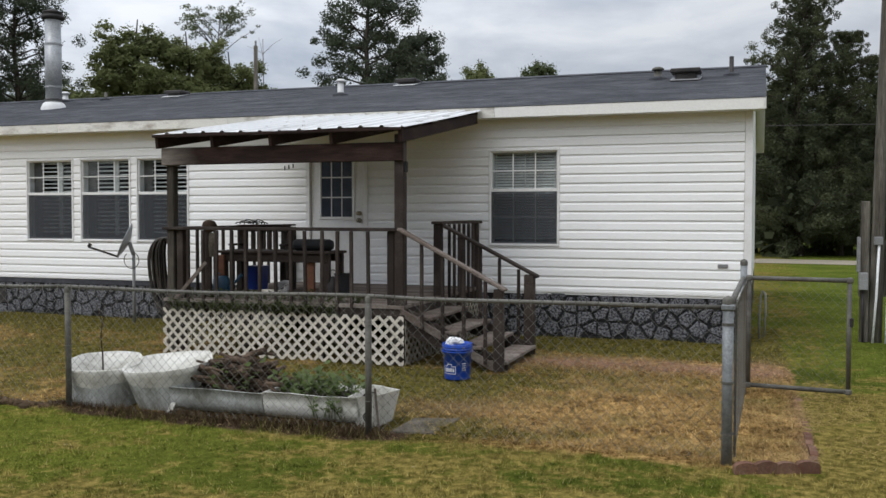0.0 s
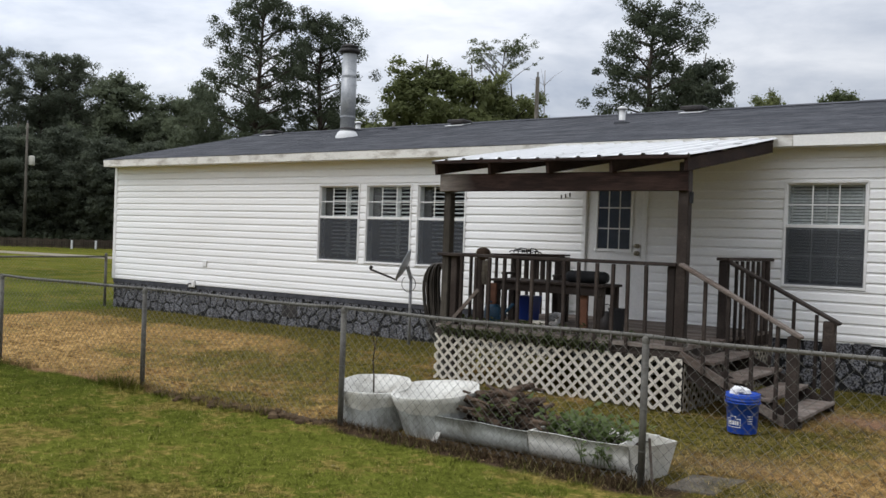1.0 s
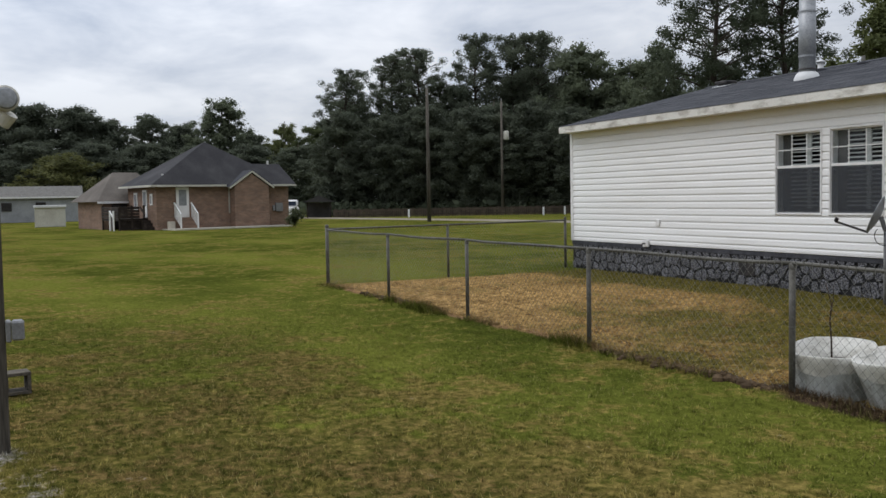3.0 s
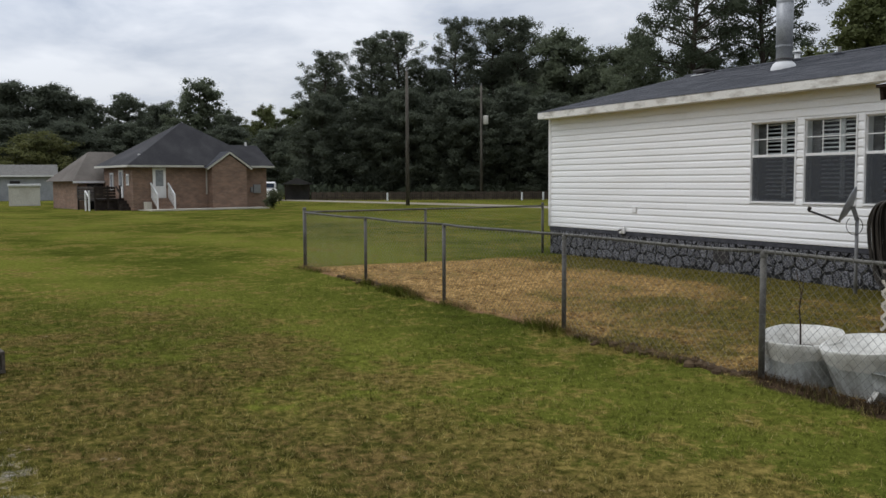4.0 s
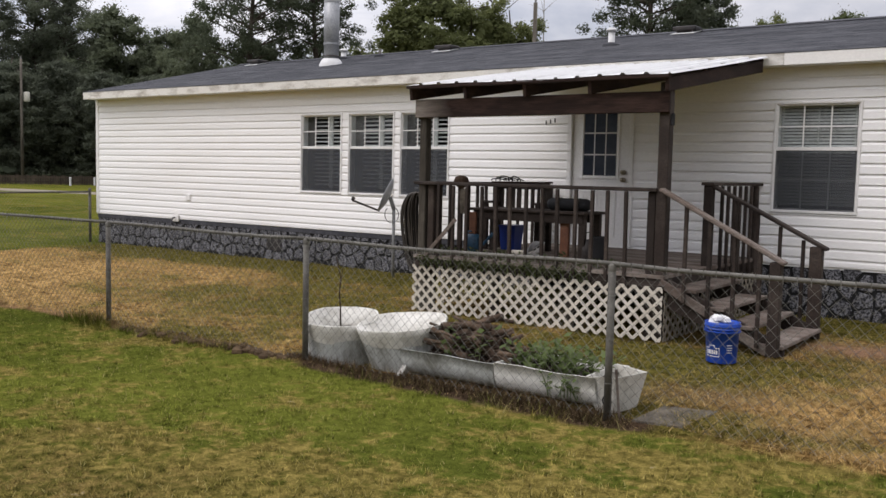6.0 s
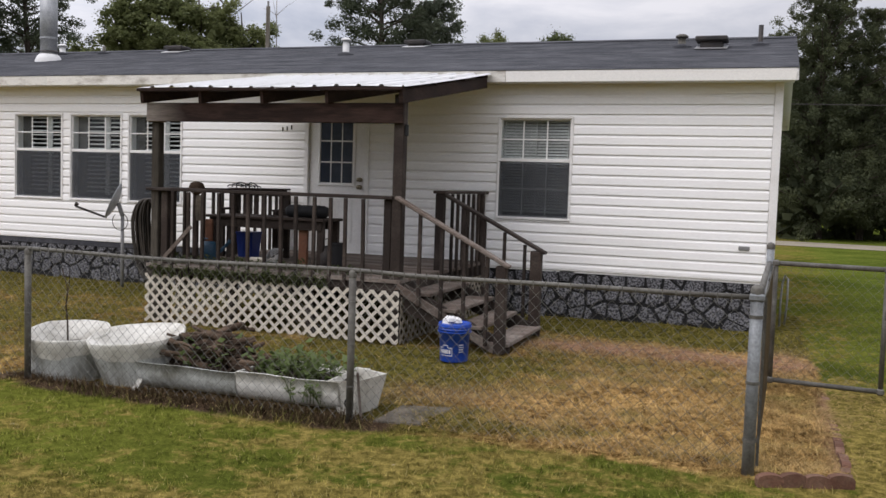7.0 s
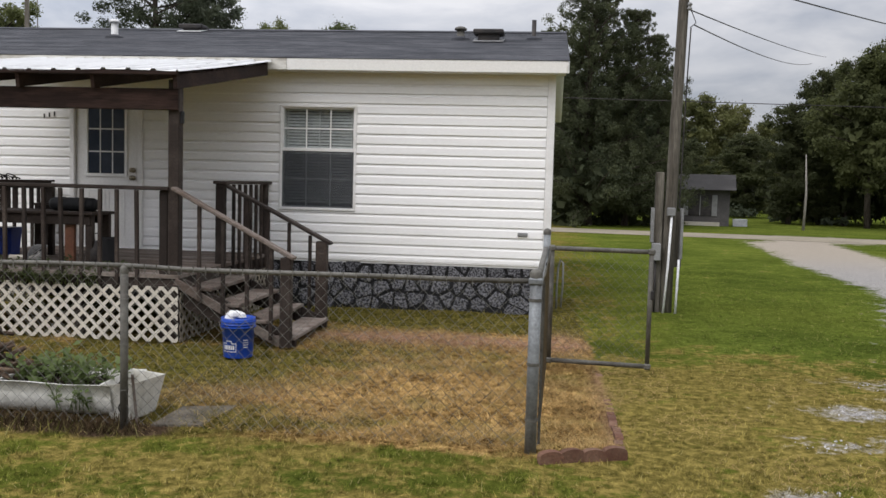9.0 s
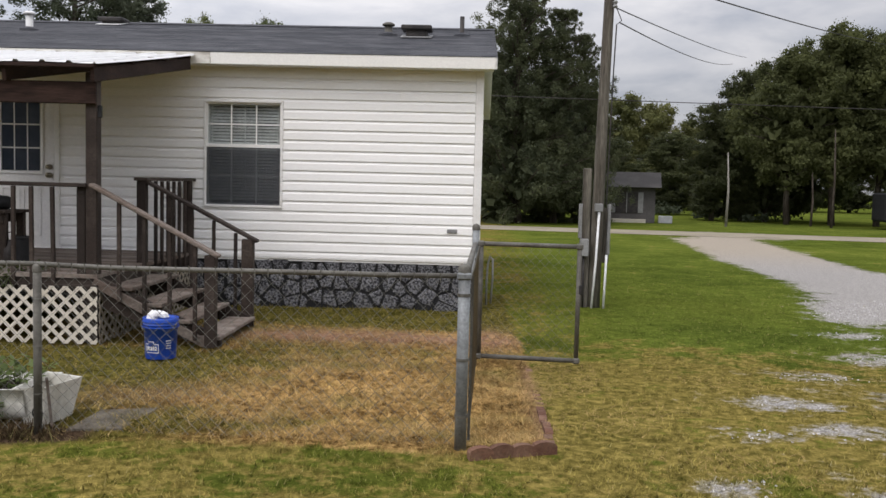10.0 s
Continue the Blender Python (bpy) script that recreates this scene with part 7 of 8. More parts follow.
    part("roof", Shape().add([(-2.3, -0.45, 1.68), (1.68, -0.45, 1.68), (1.68, 1.2, 2.42), (-2.3, 1.2, 2.42), (1.68, 2.8, 1.68), (-2.3, 2.8, 1.68)], [(0, 1, 2, 3), (3, 2, 4, 5), (1, 4, 2), (0, 3, 5), (0, 5, 4, 1)]), TANDARK, s)
    w = part("window", Shape().box(-0.44, 0.62, -0.04, -0.001, 0.45, 1.42, 0.01), DARKMETAL, s, "dark shed window")
    part("mullion", Shape().box(0.07, 0.11, -0.05, -0.041, 0.45, 1.42), BOXGREY, w)
    for a in (-0.685, 0.625):
        part("shutter", Shape().box(a, a + 0.24, -0.05, -0.001, 0.45, 1.44, 0.008), BOXGREY, s)
    part("plinth", Shape().box(-2.1, 1.0, -0.3, -0.001, -0.02, 0.16), CONCRETE, s)
    part("crate", Shape().box(1.60, 2.25, 0.0, 0.5, 0, 0.34, 0.01), SHEDPALE, s)
    # weathered paling fence and marker posts at the foot of the wood
    f = thing("paling_fence", (*spot(61, 85), 0), "low weathered grey-brown paling fence along the road", "fence")
    a, b = Vector((*spot(70.8, 84), 0)), Vector((*spot(51.5, 84), 0))
    n = 150
    for k in range(n):
        p = a.lerp(b, k / n)
        part("paling", Shape().slab(p + Vector((0, 0, 0.36 + 0.04 * math.sin(k * 1.7))), (0.16, 0.03, 0.76), 0, Euler((0, 0, radians(62 + 3 * math.sin(k)))).to_matrix()), PALING, f)
    for z in (0.22, 0.58):
        part("rail", Shape().bar(a + Vector((0.03, 0.06, z)), b + Vector((0.03, 0.06, z)), 0.05, 0.08), PALING, f)
    for bb, dd in ((66.2, 80), (57.9, 80), (56.6, 81)):
        x, y = spot(bb, dd)
        single("marker_post", Shape().slab((x, y, 0.33), (0.13, 0.13, 0.70), 0.02), WHITE, "short white marker post beside the road", "post", "marker posts")
    x, y = spot(-23.1, 47)
    t = thing("parked_trailer", (x, y, 0), "dark covered trailer parked across the road", "trailer")
    part("body", Shape().box(x + 0.15, x + 3.4, y, y + 1.6, 0.35, 1.7, 0.08), BLACK, t)
    for a in (0.8, 2.7):
        part("wheel", Shape().tube([(x + a, y - 0.05, 0.32), (x + a, y + 0.12, 0.32)], 0.32, 16), BLACK, t)


PALING = surface("weathered_paling_wood", (0.070, 0.055, 0.042), (0.11, 0.088, 0.066), rough=0.9, patch=2, grain=20, bump=0.3, spread=0.3, spec=0.15)
SHEDPALE = surface("pale_grey_boards", (0.36, 0.37, 0.38), (0.28, 0.29, 0.30), rough=0.85, patch=1.0, grain=20, bump=0.2, spec=0.2)
TANDARK = surface("dark_grey_brown_shingle", (0.040, 0.038, 0.037), (0.06, 0.057, 0.055), rough=0.95, patch=1.0, grain=25, bump=0.4, spec=0.15)
outbuildings()


# ---- trees ----
def leaf_quads(centres, radii, per, size, aspect, rng, flat=0.75, fill=0.3, broad=0.95, loose=False):
    """Many small leaf sprays round the clump centres, over broader sprays inside that close the gaps."""
    def family(count, low, high, spread):
        c, r = np.repeat(centres, count, axis=0), np.repeat(radii, count)
        n = len(c)
        d = rng.normal(size=(n, 3))
        d /= np.linalg.norm(d, axis=1)[:, None]
        p = c + d * (r * rng.uniform(low, high, n))[:, None] * np.array([1, 1, flat])
        out = d * 0.7 + rng.normal(size=(n, 3)) * 0.6 + np.array([0, 0, 0.25])
        out /= np.linalg.norm(out, axis=1)[:, None]
        u = np.cross(out, rng.normal(size=(n, 3)))
        u /= np.linalg.norm(u, axis=1)[:, None] + 1e-9
        w = np.cross(out, u)
        s = (size if spread is None else spread * r) * rng.uniform(0.55, 1.35, n)
        a, b = u * (s * 0.5)[:, None], w * (s * 0.5 * aspect)[:, None]
        k = rng.uniform(0.3, 1.0, (n, 4, 1))
        v = np.stack([p - a * k[:, 0], p - b * k[:, 1], p + a * k[:, 2], p + b * k[:, 3]], 1).reshape(-1, 3)
        return v
    return np.concatenate([family(per, 0.25 if loose else 0.55, 1.20 if loose else 1.12, None), family(max(3, int(per * fill)), 0.05, 0.80, broad)])


def quads_mesh(name, v, material):
    n = len(v) // 4
    me = bpy.data.meshes.new(name)
    me.vertices.add(len(v))
    me.vertices.foreach_set("co", v.astype(np.float32).ravel())
    me.loops.add(4 * n)
    me.loops.foreach_set("vertex_index", np.arange(4 * n, dtype=np.int32))
    me.polygons.add(n)
    me.polygons.foreach_set("loop_start", np.arange(0, 4 * n, 4, dtype=np.int32))
    me.materials.append(material)
    me.update(calc_edges=True)
    return me


def tree_proto(name, label, seed, h, w, low, style, leaf, bark, per, size, clumps):
    """A tree at the origin: trunk with limbs, and a crown of leaf clumps carried by them."""
    rnd, rng = random.Random(seed), np.random.RandomState(seed)
    t = turned(name, Matrix.Identity(4), label, "tree")
    trunk = Shape()
    bend = [(0, 0)] + [(leaning(rnd, 0.02 * h), leaning(rnd, 0.02 * h)) for _ in range(4)]
    line = [(bend[i][0], bend[i][1], h * 0.97 * i / 4 - (0.2 if i == 0 else 0)) for i in range(5)]
    r0 = (0.016 * h + 0.03) * (0.45 if style == "sparse" else 1.0)
    trunk.tube(line, [r0, r0 * 0.8, r0 * 0.6, r0 * 0.38, r0 * 0.12], 9)

    def on_trunk(z):
        f = max(0.0, min(3.999, 4 * z / (h * 0.97)))
        i, g = int(f), f - int(f)
        return Vector(line[i]).lerp(Vector(line[i + 1]), g)

    centres, radii = [], []
    for k in range(clumps):
        f = (k + rnd.random()) / clumps
        a = k * 2.4 + leaning(rnd, 0.7)
        if style == "pine":
            z = h * (low + (0.98 - low) * f)
            reach = w * (0.35 + 0.75 * math.sin(math.pi * min(1.0, 0.22 + 0.80 * f)) ** 0.9) * rnd.uniform(0.25, 1.12) * (1.0 if f < 0.85 else 0.55)
            rise, rad, along = rnd.uniform(-0.10, 0.45) * reach, rnd.uniform(0.11, 0.19) * w, (0.55, 0.75, 0.92, 1.04)
        elif style == "tuft":
            z = h * (low + (0.97 - low) * f)
            reach = w * math.sqrt(max(0.0, 1 - ((f - 0.42) / 0.62) ** 2)) * rnd.uniform(0.30, 1.05)
            rise, rad, along = rnd.uniform(-0.10, 0.30) * reach, rnd.uniform(0.12, 0.20) * w, (0.72, 1.0)
        elif style == "cedar":
            z = h * (low + (0.99 - low) * f)
            reach = w * (1.04 - f) ** 0.58 * rnd.uniform(0.50, 1.15)
            rise, rad, along = rnd.uniform(0.05, 0.50) * reach, (0.045 + 0.075 * (1 - f)) * w * rnd.uniform(0.7, 1.3), (0.45, 0.75, 1.0)
        elif style == "sparse":
            reach = w * rnd.uniform(0.25, 1.0)
            z = h * (0.90 + 0.09 * rnd.random() - 0.07 * (reach / w) ** 2)
            rise, rad, along = 0.12 * reach, rnd.uniform(0.08, 0.15) * w, (0.72, 0.90, 1.05)
        else:
            z = h * (low + (0.92 - low) * f)
            shape = math.sin(math.pi * min(1, 0.18 + 0.80 * f)) ** 0.6
            reach = w * shape * rnd.uniform(0.30, 1.06) ** 0.6
            rise, rad, along = rnd.uniform(0.0, 0.25) * reach, rnd.uniform(0.15, 0.27) * w, (0.55, 0.80, 1.0)
        root = on_trunk(max(h * 0.08, z - (0.7 if style == "sparse" else 0.25) * reach))
        tip = on_trunk(min(z, h * 0.95)) + Vector((math.cos(a) * reach, math.sin(a) * reach, rise))
        if reach > 0.25 * w and k % 2 == 0:
            mid = root.lerp(tip, 0.55) + Vector((0, 0, 0.05 * reach))
            trunk.tube([root, mid, tip], [r0 * 0.22, r0 * 0.14, r0 * 0.05], 5, False)
        for g in along:
            off = Vector((leaning(rnd, 0.7), leaning(rnd, 0.7), leaning(rnd, 0.5))) * rad
            centres.append(tuple(root.lerp(tip, g) + off))
            radii.append(rad * (1.25 - 0.45 * g) * rnd.uniform(0.8, 1.2))
    if style in ("oak", "cedar"):
        # the dense heart of the crown
        for k in range(16):
            f = (k + 0.5) / 16
            full = math.sin(math.pi * min(1, 0.2 + 0.78 * f)) ** 0.6 if style == "oak" else (1.0 - f) ** 0.8
            c = on_trunk(h * (low + (0.90 - low) * f))
            centres.append(tuple(c + Vector((leaning(rnd, 0.25 * w * full), leaning(rnd, 0.25 * w * full), 0))))
            radii.append(max(0.12 * w, 0.52 * w * full))
    flat = {"pine": 0.60, "tuft": 0.85, "cedar": 1.0, "sparse": 0.5}.get(style, 0.75)
    part("trunk", trunk, bark, t, "", True)
    v = leaf_quads(np.array(centres), np.array(radii), per, size, 0.30 if style == "pine" else 0.6, rng, flat, {"sparse": 0.08, "pine": 0.30, "tuft": 0.25, "cedar": 0.9}.get(style, 0.9), 0.55, style == "oak")
    part("crown", quads_mesh("crown", v, leaf), None, t)
    return t


PROTOS = {
    "pine1": tree_proto("pine_tree", "tall dark loblolly pine behind the home", 1, 17.6, 4.0, 0.40, "tuft", PINE, BARK, 140, 0.20, 104),
    "pine2": tree_proto("pine_tree", "tall dark pine with open clumped crown", 2, 16.5, 3.6, 0.34, "tuft", PINE, BARK, 140, 0.20, 112),
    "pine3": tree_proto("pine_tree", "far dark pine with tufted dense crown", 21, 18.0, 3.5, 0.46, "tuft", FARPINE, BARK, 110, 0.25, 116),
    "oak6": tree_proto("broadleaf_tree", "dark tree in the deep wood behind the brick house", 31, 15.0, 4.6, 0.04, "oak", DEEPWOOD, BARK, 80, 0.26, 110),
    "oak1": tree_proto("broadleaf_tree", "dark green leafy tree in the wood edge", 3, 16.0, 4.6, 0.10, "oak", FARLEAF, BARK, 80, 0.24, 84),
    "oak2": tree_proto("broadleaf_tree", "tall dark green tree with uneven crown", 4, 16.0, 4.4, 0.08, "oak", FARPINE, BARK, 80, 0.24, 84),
    "oak3": tree_proto("broadleaf_tree", "leafy green tree with airy top", 5, 12.0, 3.6, 0.14, "oak", OAK, BARK, 110, 0.175, 56),
    "oak4": tree_proto("broadleaf_tree", "light green leafy tree", 6, 12.0, 3.6, 0.12, "oak", LIGHTLEAF, BARK, 110, 0.175, 56),
    "oak5": tree_proto("broadleaf_tree", "dense dark green tree across the road", 12, 12.0, 3.6, 0.06, "oak", SHADELEAF, BARK, 110, 0.175, 60),
    "oak7": tree_proto("broadleaf_tree", "spreading tree with bare forked trunk across the road", 41, 10.5, 3.6, 0.26, "oak", MIDLEAF, BARK, 110, 0.175, 56),
    "olive": tree_proto("broadleaf_tree", "olive green tree turning yellow", 7, 10.0, 3.4, 0.08, "oak", AUTUMN, BARK, 80, 0.24, 52),
    "cedar": tree_proto("cedar_tree", "dense dark cedar with foliage to the ground", 8, 10.0, 3.1, 0.02, "cedar", CEDARLEAF, BARK, 70, 0.105, 300),
    "sparse": tree_proto("slender_tree", "slender tree with sparse flat crown", 9, 15.0, 2.8, 0.74, "sparse", OAK, BARK, 34, 0.17, 44),
    "bush": tree_proto("large_bush", "rounded light green bush tree", 10, 6.0, 2.9, 0.04, "oak", AUTUMN, BARK, 60, 0.24, 48),
}

# kind, bearing, distance, height, width factor, group
TREES = (
    ("pine1", 47.6, 60, 17.3, 1.0), ("pine2", 44.0, 61, 16.6, 1.0), ("pine2", 23.8, 50, 15.0, 1.15), ("oak2", 23.0, 52, 9.4, 0.8),
    ("oak4", 37.4, 55, 13.2, 1.15), ("oak4", 34.6, 56, 12.8, 1.15), ("oak4", 32.2, 56, 11.7, 1.15), ("oak4", 30.6, 58, 10.3, 1.05), ("oak2", 40.6, 66, 10.6, 0.8), ("oak1", 43.5, 70, 11.8, 0.8), ("oak2", 47.5, 72, 12.2, 0.85), ("oak1", 50.8, 74, 13.9, 0.8),
    ("sparse", 32.7, 60, 15.2, 1.0), ("oak2", 20.8, 51, 12.6, 0.85), ("oak2", 25.6, 52, 9.6, 0.7), ("oak3", 19.4, 52, 9.8, 0.65), ("oak4", 29.0, 58, 8.6, 0.75),
    ("oak4", 16.9, 70, 14.0, 0.75), ("oak3", 13.2, 70, 13.9, 0.72),
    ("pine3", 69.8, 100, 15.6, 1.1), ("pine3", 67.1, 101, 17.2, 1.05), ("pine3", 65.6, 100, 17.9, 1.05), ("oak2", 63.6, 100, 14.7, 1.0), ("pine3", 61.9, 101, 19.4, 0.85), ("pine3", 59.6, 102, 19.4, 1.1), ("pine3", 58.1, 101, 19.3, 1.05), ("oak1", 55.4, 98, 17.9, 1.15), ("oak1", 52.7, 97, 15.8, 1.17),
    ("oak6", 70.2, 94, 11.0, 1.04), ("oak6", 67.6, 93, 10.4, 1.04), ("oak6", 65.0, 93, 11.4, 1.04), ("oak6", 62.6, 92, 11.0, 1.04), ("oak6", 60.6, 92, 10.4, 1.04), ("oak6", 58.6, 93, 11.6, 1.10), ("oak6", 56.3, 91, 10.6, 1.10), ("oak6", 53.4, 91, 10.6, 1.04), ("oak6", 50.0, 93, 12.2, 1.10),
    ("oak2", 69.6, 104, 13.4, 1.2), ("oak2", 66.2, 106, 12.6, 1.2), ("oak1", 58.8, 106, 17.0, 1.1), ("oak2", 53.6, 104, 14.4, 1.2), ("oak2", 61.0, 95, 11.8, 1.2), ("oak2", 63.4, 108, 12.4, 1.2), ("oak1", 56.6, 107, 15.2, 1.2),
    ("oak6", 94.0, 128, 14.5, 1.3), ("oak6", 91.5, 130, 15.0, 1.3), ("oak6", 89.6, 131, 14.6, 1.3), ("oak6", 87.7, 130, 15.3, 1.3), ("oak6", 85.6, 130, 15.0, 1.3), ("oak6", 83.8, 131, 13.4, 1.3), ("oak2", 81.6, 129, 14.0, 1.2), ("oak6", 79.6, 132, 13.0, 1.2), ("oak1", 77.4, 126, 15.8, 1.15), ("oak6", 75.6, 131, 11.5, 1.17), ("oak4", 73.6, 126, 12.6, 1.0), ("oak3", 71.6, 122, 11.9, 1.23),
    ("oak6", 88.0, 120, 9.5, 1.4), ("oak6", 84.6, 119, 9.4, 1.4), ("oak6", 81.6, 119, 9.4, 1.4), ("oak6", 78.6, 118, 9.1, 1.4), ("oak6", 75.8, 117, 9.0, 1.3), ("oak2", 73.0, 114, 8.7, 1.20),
    ("bush", 86.4, 114, 7.6, 1.5), ("oak6", 91.0, 124, 10.0, 1.6),
    ("cedar", -2.4, 41, 11.6, 1.0), ("cedar", -4.6, 42.0, 9.6, 0.95), ("oak5", -1.2, 47, 8.6, 0.75), ("oak5", -4.9, 48, 7.6, 0.75), ("cedar", -0.4, 44, 7.4, 0.9), ("cedar", -6.2, 43, 8.7, 0.78), ("oak5", -3.4, 46, 7.0, 0.7),
    ("olive", -6.2, 75, 9.6, 1.1), ("olive", -8.6, 73, 9.2, 1.1), ("olive", -10.6, 74, 8.6, 1.0), ("olive", -12.6, 75, 7.2, 1.0), ("oak5", -8.0, 66, 5.4, 0.9), ("oak5", -11.4, 62, 5.6, 0.9), ("oak5", -5.6, 64, 5.0, 0.8),
    ("oak5", -13.9, 52, 6.6, 0.78), ("oak5", -15.5, 53, 8.5, 0.72), ("oak5", -16.9, 53, 8.9, 0.75), ("oak7", -18.1, 50, 9.2, 0.95), ("oak7", -20.5, 51, 10.5, 0.9), ("oak7", -22.8, 52, 10.3, 0.9), ("oak5", -19.2, 84, 6.6, 1.1), ("oak5", -21.4, 86, 6.2, 1.1), ("oak5", -23.6, 85, 6.8, 1.1), ("oak5", -25.8, 86, 6.4, 1.1), ("oak5", -17.2, 88, 7.0, 1.1), ("oak3", -24.8, 52, 10.0, 0.9), ("oak3", -27.8, 52, 10.5, 0.9), ("oak5", -31.0, 54, 10.5, 0.75),
    # unseen trees across from the home front, added to darken window reflections
    ("oak1", 150, 52, 14.0, 1.3), ("oak2", 160, 50, 15.0, 1.3), ("oak1", 170, 53, 14.5, 1.3), ("oak2", 180, 51, 15.5, 1.3), ("oak1", 190, 52, 14.0, 1.3), ("oak2", 200, 50, 15.0, 1.3), ("oak1", 210, 52, 14.5, 1.3), ("oak2", 140, 54, 14.0, 1.3), ("oak1", 130, 56, 14.5, 1.3), ("oak2", 220, 52, 14.0, 1.3), ("oak1", 230, 54, 14.0, 1.3), ("oak2", 120, 60, 14.0, 1.3),
    ("oak5", -16.2, 58, 7.5, 0.8), ("oak5", -18.2, 57, 8.4, 0.75), ("oak5", -15.9, 55, 7.6, 0.7), ("oak3", -20.4, 56, 8.8, 0.7),
)


def plant_trees():
    rnd, used = random.Random(77), {}
    for kind, bearing, distance, height, wide in TREES:
        p = PROTOS[kind]
        base = {"pine1": 17.6, "pine2": 16.5, "pine3": 18.0, "oak6": 15.0, "oak1": 16.0, "oak2": 16.0, "oak3": 12.0, "oak4": 12.0, "oak5": 12.0, "oak7": 10.5, "olive": 10.0, "cedar": 10.0, "sparse": 15.0, "bush": 6.0}[kind]
        x, y = spot(bearing, distance)
        k = height / base
        m = Matrix.Translation((x, y, 0)) @ Euler((0, 0, rnd.uniform(0, 6.28))).to_matrix().to_4x4() @ Matrix.Diagonal((wide * max(k, 0.8), wide * max(k, 0.8), k, 1))
        if kind in used:
            copy_thing(p, m)
        else:
            used[kind] = m
    for kind, m in used.items():
        PROTOS[kind].matrix_basis = m


plant_trees()


def dead_tree(bearing, distance, h, spread, label, seed, bark=PALEBARK):
    rnd = random.Random(seed)
    x, y = spot(bearing, distance)
    t = thing("dead_tree", (x, y, 0), label, "tree")
    part("trunk", Shape().tube([(x, y, -0.2), (x + 0.05, y, h * 0.5), (x - 0.04, y, h)], [0.055 + 0.004 * h, 0.05, 0.02], 8), bark, t, "", True)
    for k in range(int(spread * 9)):
        z = h * rnd.uniform(0.45, 0.95)
        a, l = rnd.uniform(0, 6.28), spread * rnd.uniform(0.4, 1.0)
        p = Vector((x, y, z))
        q = p + Vector((math.cos(a) * l, math.sin(a) * l, l * rnd.uniform(0.3, 1.0)))
        part("branch", Shape().tube([p, p.lerp(q, 0.5) + Vector((0, 0, 0.08)), q], [0.016, 0.011, 0.004], 5), bark, t)


dead_tree(-14.75, 44.2, 3.35, 0.0, "pale bare dead tree trunk by the road", 1)
dead_tree(30.1, 57, 12.4, 1.5, "bare dead tree with thin branches", 2)
for bb, dd, hh in ((-20.5, 47.2, 4.6), (-19.4, 48.6, 2.6)):
    dead_tree(bb, dd, hh, 0.3, "thin grey tree stem at the wood edge", int(10 * abs(bb)), BARK)


def brush_rows():
    """Undergrowth at the foot of the woods."""
    rng = np.random.RandomState(12)
    c, r = [], []
    for b0, b1, d, n, h in ((49, 72.5, 91, 190, 1.5), (73, 96, 108, 110, 1.4), (-17.0, -13.0, 52.5, 16, 0.5), (-12.0, -5.5, 60, 30, 0.9), (12, 51, 50, 120, 2.2)):
        for _ in range(n):
            x, y = spot(rng.uniform(b0, b1), d + rng.uniform(-2, 4))
            s = rng.uniform(0.5, 1.0) * h
            c.append((x, y, s * 0.55))
            r.append(s * 0.9)
    v = leaf_quads(np.array(c), np.array(r), 60, 0.26, 0.6, rng, 0.7, 0.3)
    above = np.repeat(v.reshape(-1, 4, 3)[:, :, 2].min(axis=1) > 0.0, 4)
    v = v[above]
    tagged(new("undergrowth", quads_mesh("undergrowth", v, PINE)), "dark tangled undergrowth along the wood edge", "undergrowth", kind="stuff")


brush_rows()
corner_shrub()


# ---- many small pieces: siding planks, skirting stones, lattice, deck boards ----
def siding():
    rnd = random.Random(6)
    holes = [(a + 0.002, b - 0.002, c, d) for a, b, c, d in OPENINGS]
    for k in range(COURSES):
        z0, z1 = SIDING_Z + k * COURSE, SIDING_Z + (k + 1) * COURSE
        runs = []
        for a, b, c, d in wall_cells(holes, HX0 + 0.088, HX1 - 0.088, max(z0, SKIRT_Z), z1):
            if runs and abs(runs[-1][1] - a) < 1e-6 and abs(runs[-1][2] - c) < 1e-6 and abs(runs[-1][3] - d) < 1e-6:
                runs[-1][1] = b
            else:
                runs.append([a, b, c, d])
        joint = HX0 + rnd.uniform(2.5, 5.5)
        for a, b, c, d in runs:
            pieces, x = [], a
            while b - x > 5.2:
                w = rnd.uniform(3.4, 4.6)
                pieces.append((x, x + w))
                x += w
            pieces.append((x, b))
            for p, q in pieces:
                if d - c < 0.012:
                    continue
                depth = lambda z: HY - 0.0205 + 0.004 * min(1.0, (z - z0) / COURSE / 0.66) + 0.009 * max(0.0, (z - z0) / COURSE - 0.66) / 0.14
                lift = rnd.uniform(0, 0.0012)
                top = max(c + 0.012, d - 0.008)
                prof = [(HY - 0.0008, c), (depth(c) - lift, c), (depth(c) - lift, c + 0.006), (depth(z0 + 0.66 * COURSE) - lift, max(c + 0.007, min(top - 0.004, z0 + 0.66 * COURSE))), (depth(z0 + 0.80 * COURSE) - lift, max(c + 0.008, min(top - 0.003, z0 + 0.80 * COURSE))), (HY - 0.0045 - lift, top), (HY - 0.0008, top)]
                s = Shape()
                n = len(prof)
                s.add([(p + 0.0006, y, z) for y, z in prof] + [(q - 0.0006, y, z) for y, z in prof], [tuple(range(n)), tuple(range(2 * n - 1, n - 1, -1))] + [(i + 1 if i + 1 < n else 0, i, i + n, (i + 1) % n + n) for i in range(n)])
                part("siding_plank", s, VINYL, front_wall)


siding()


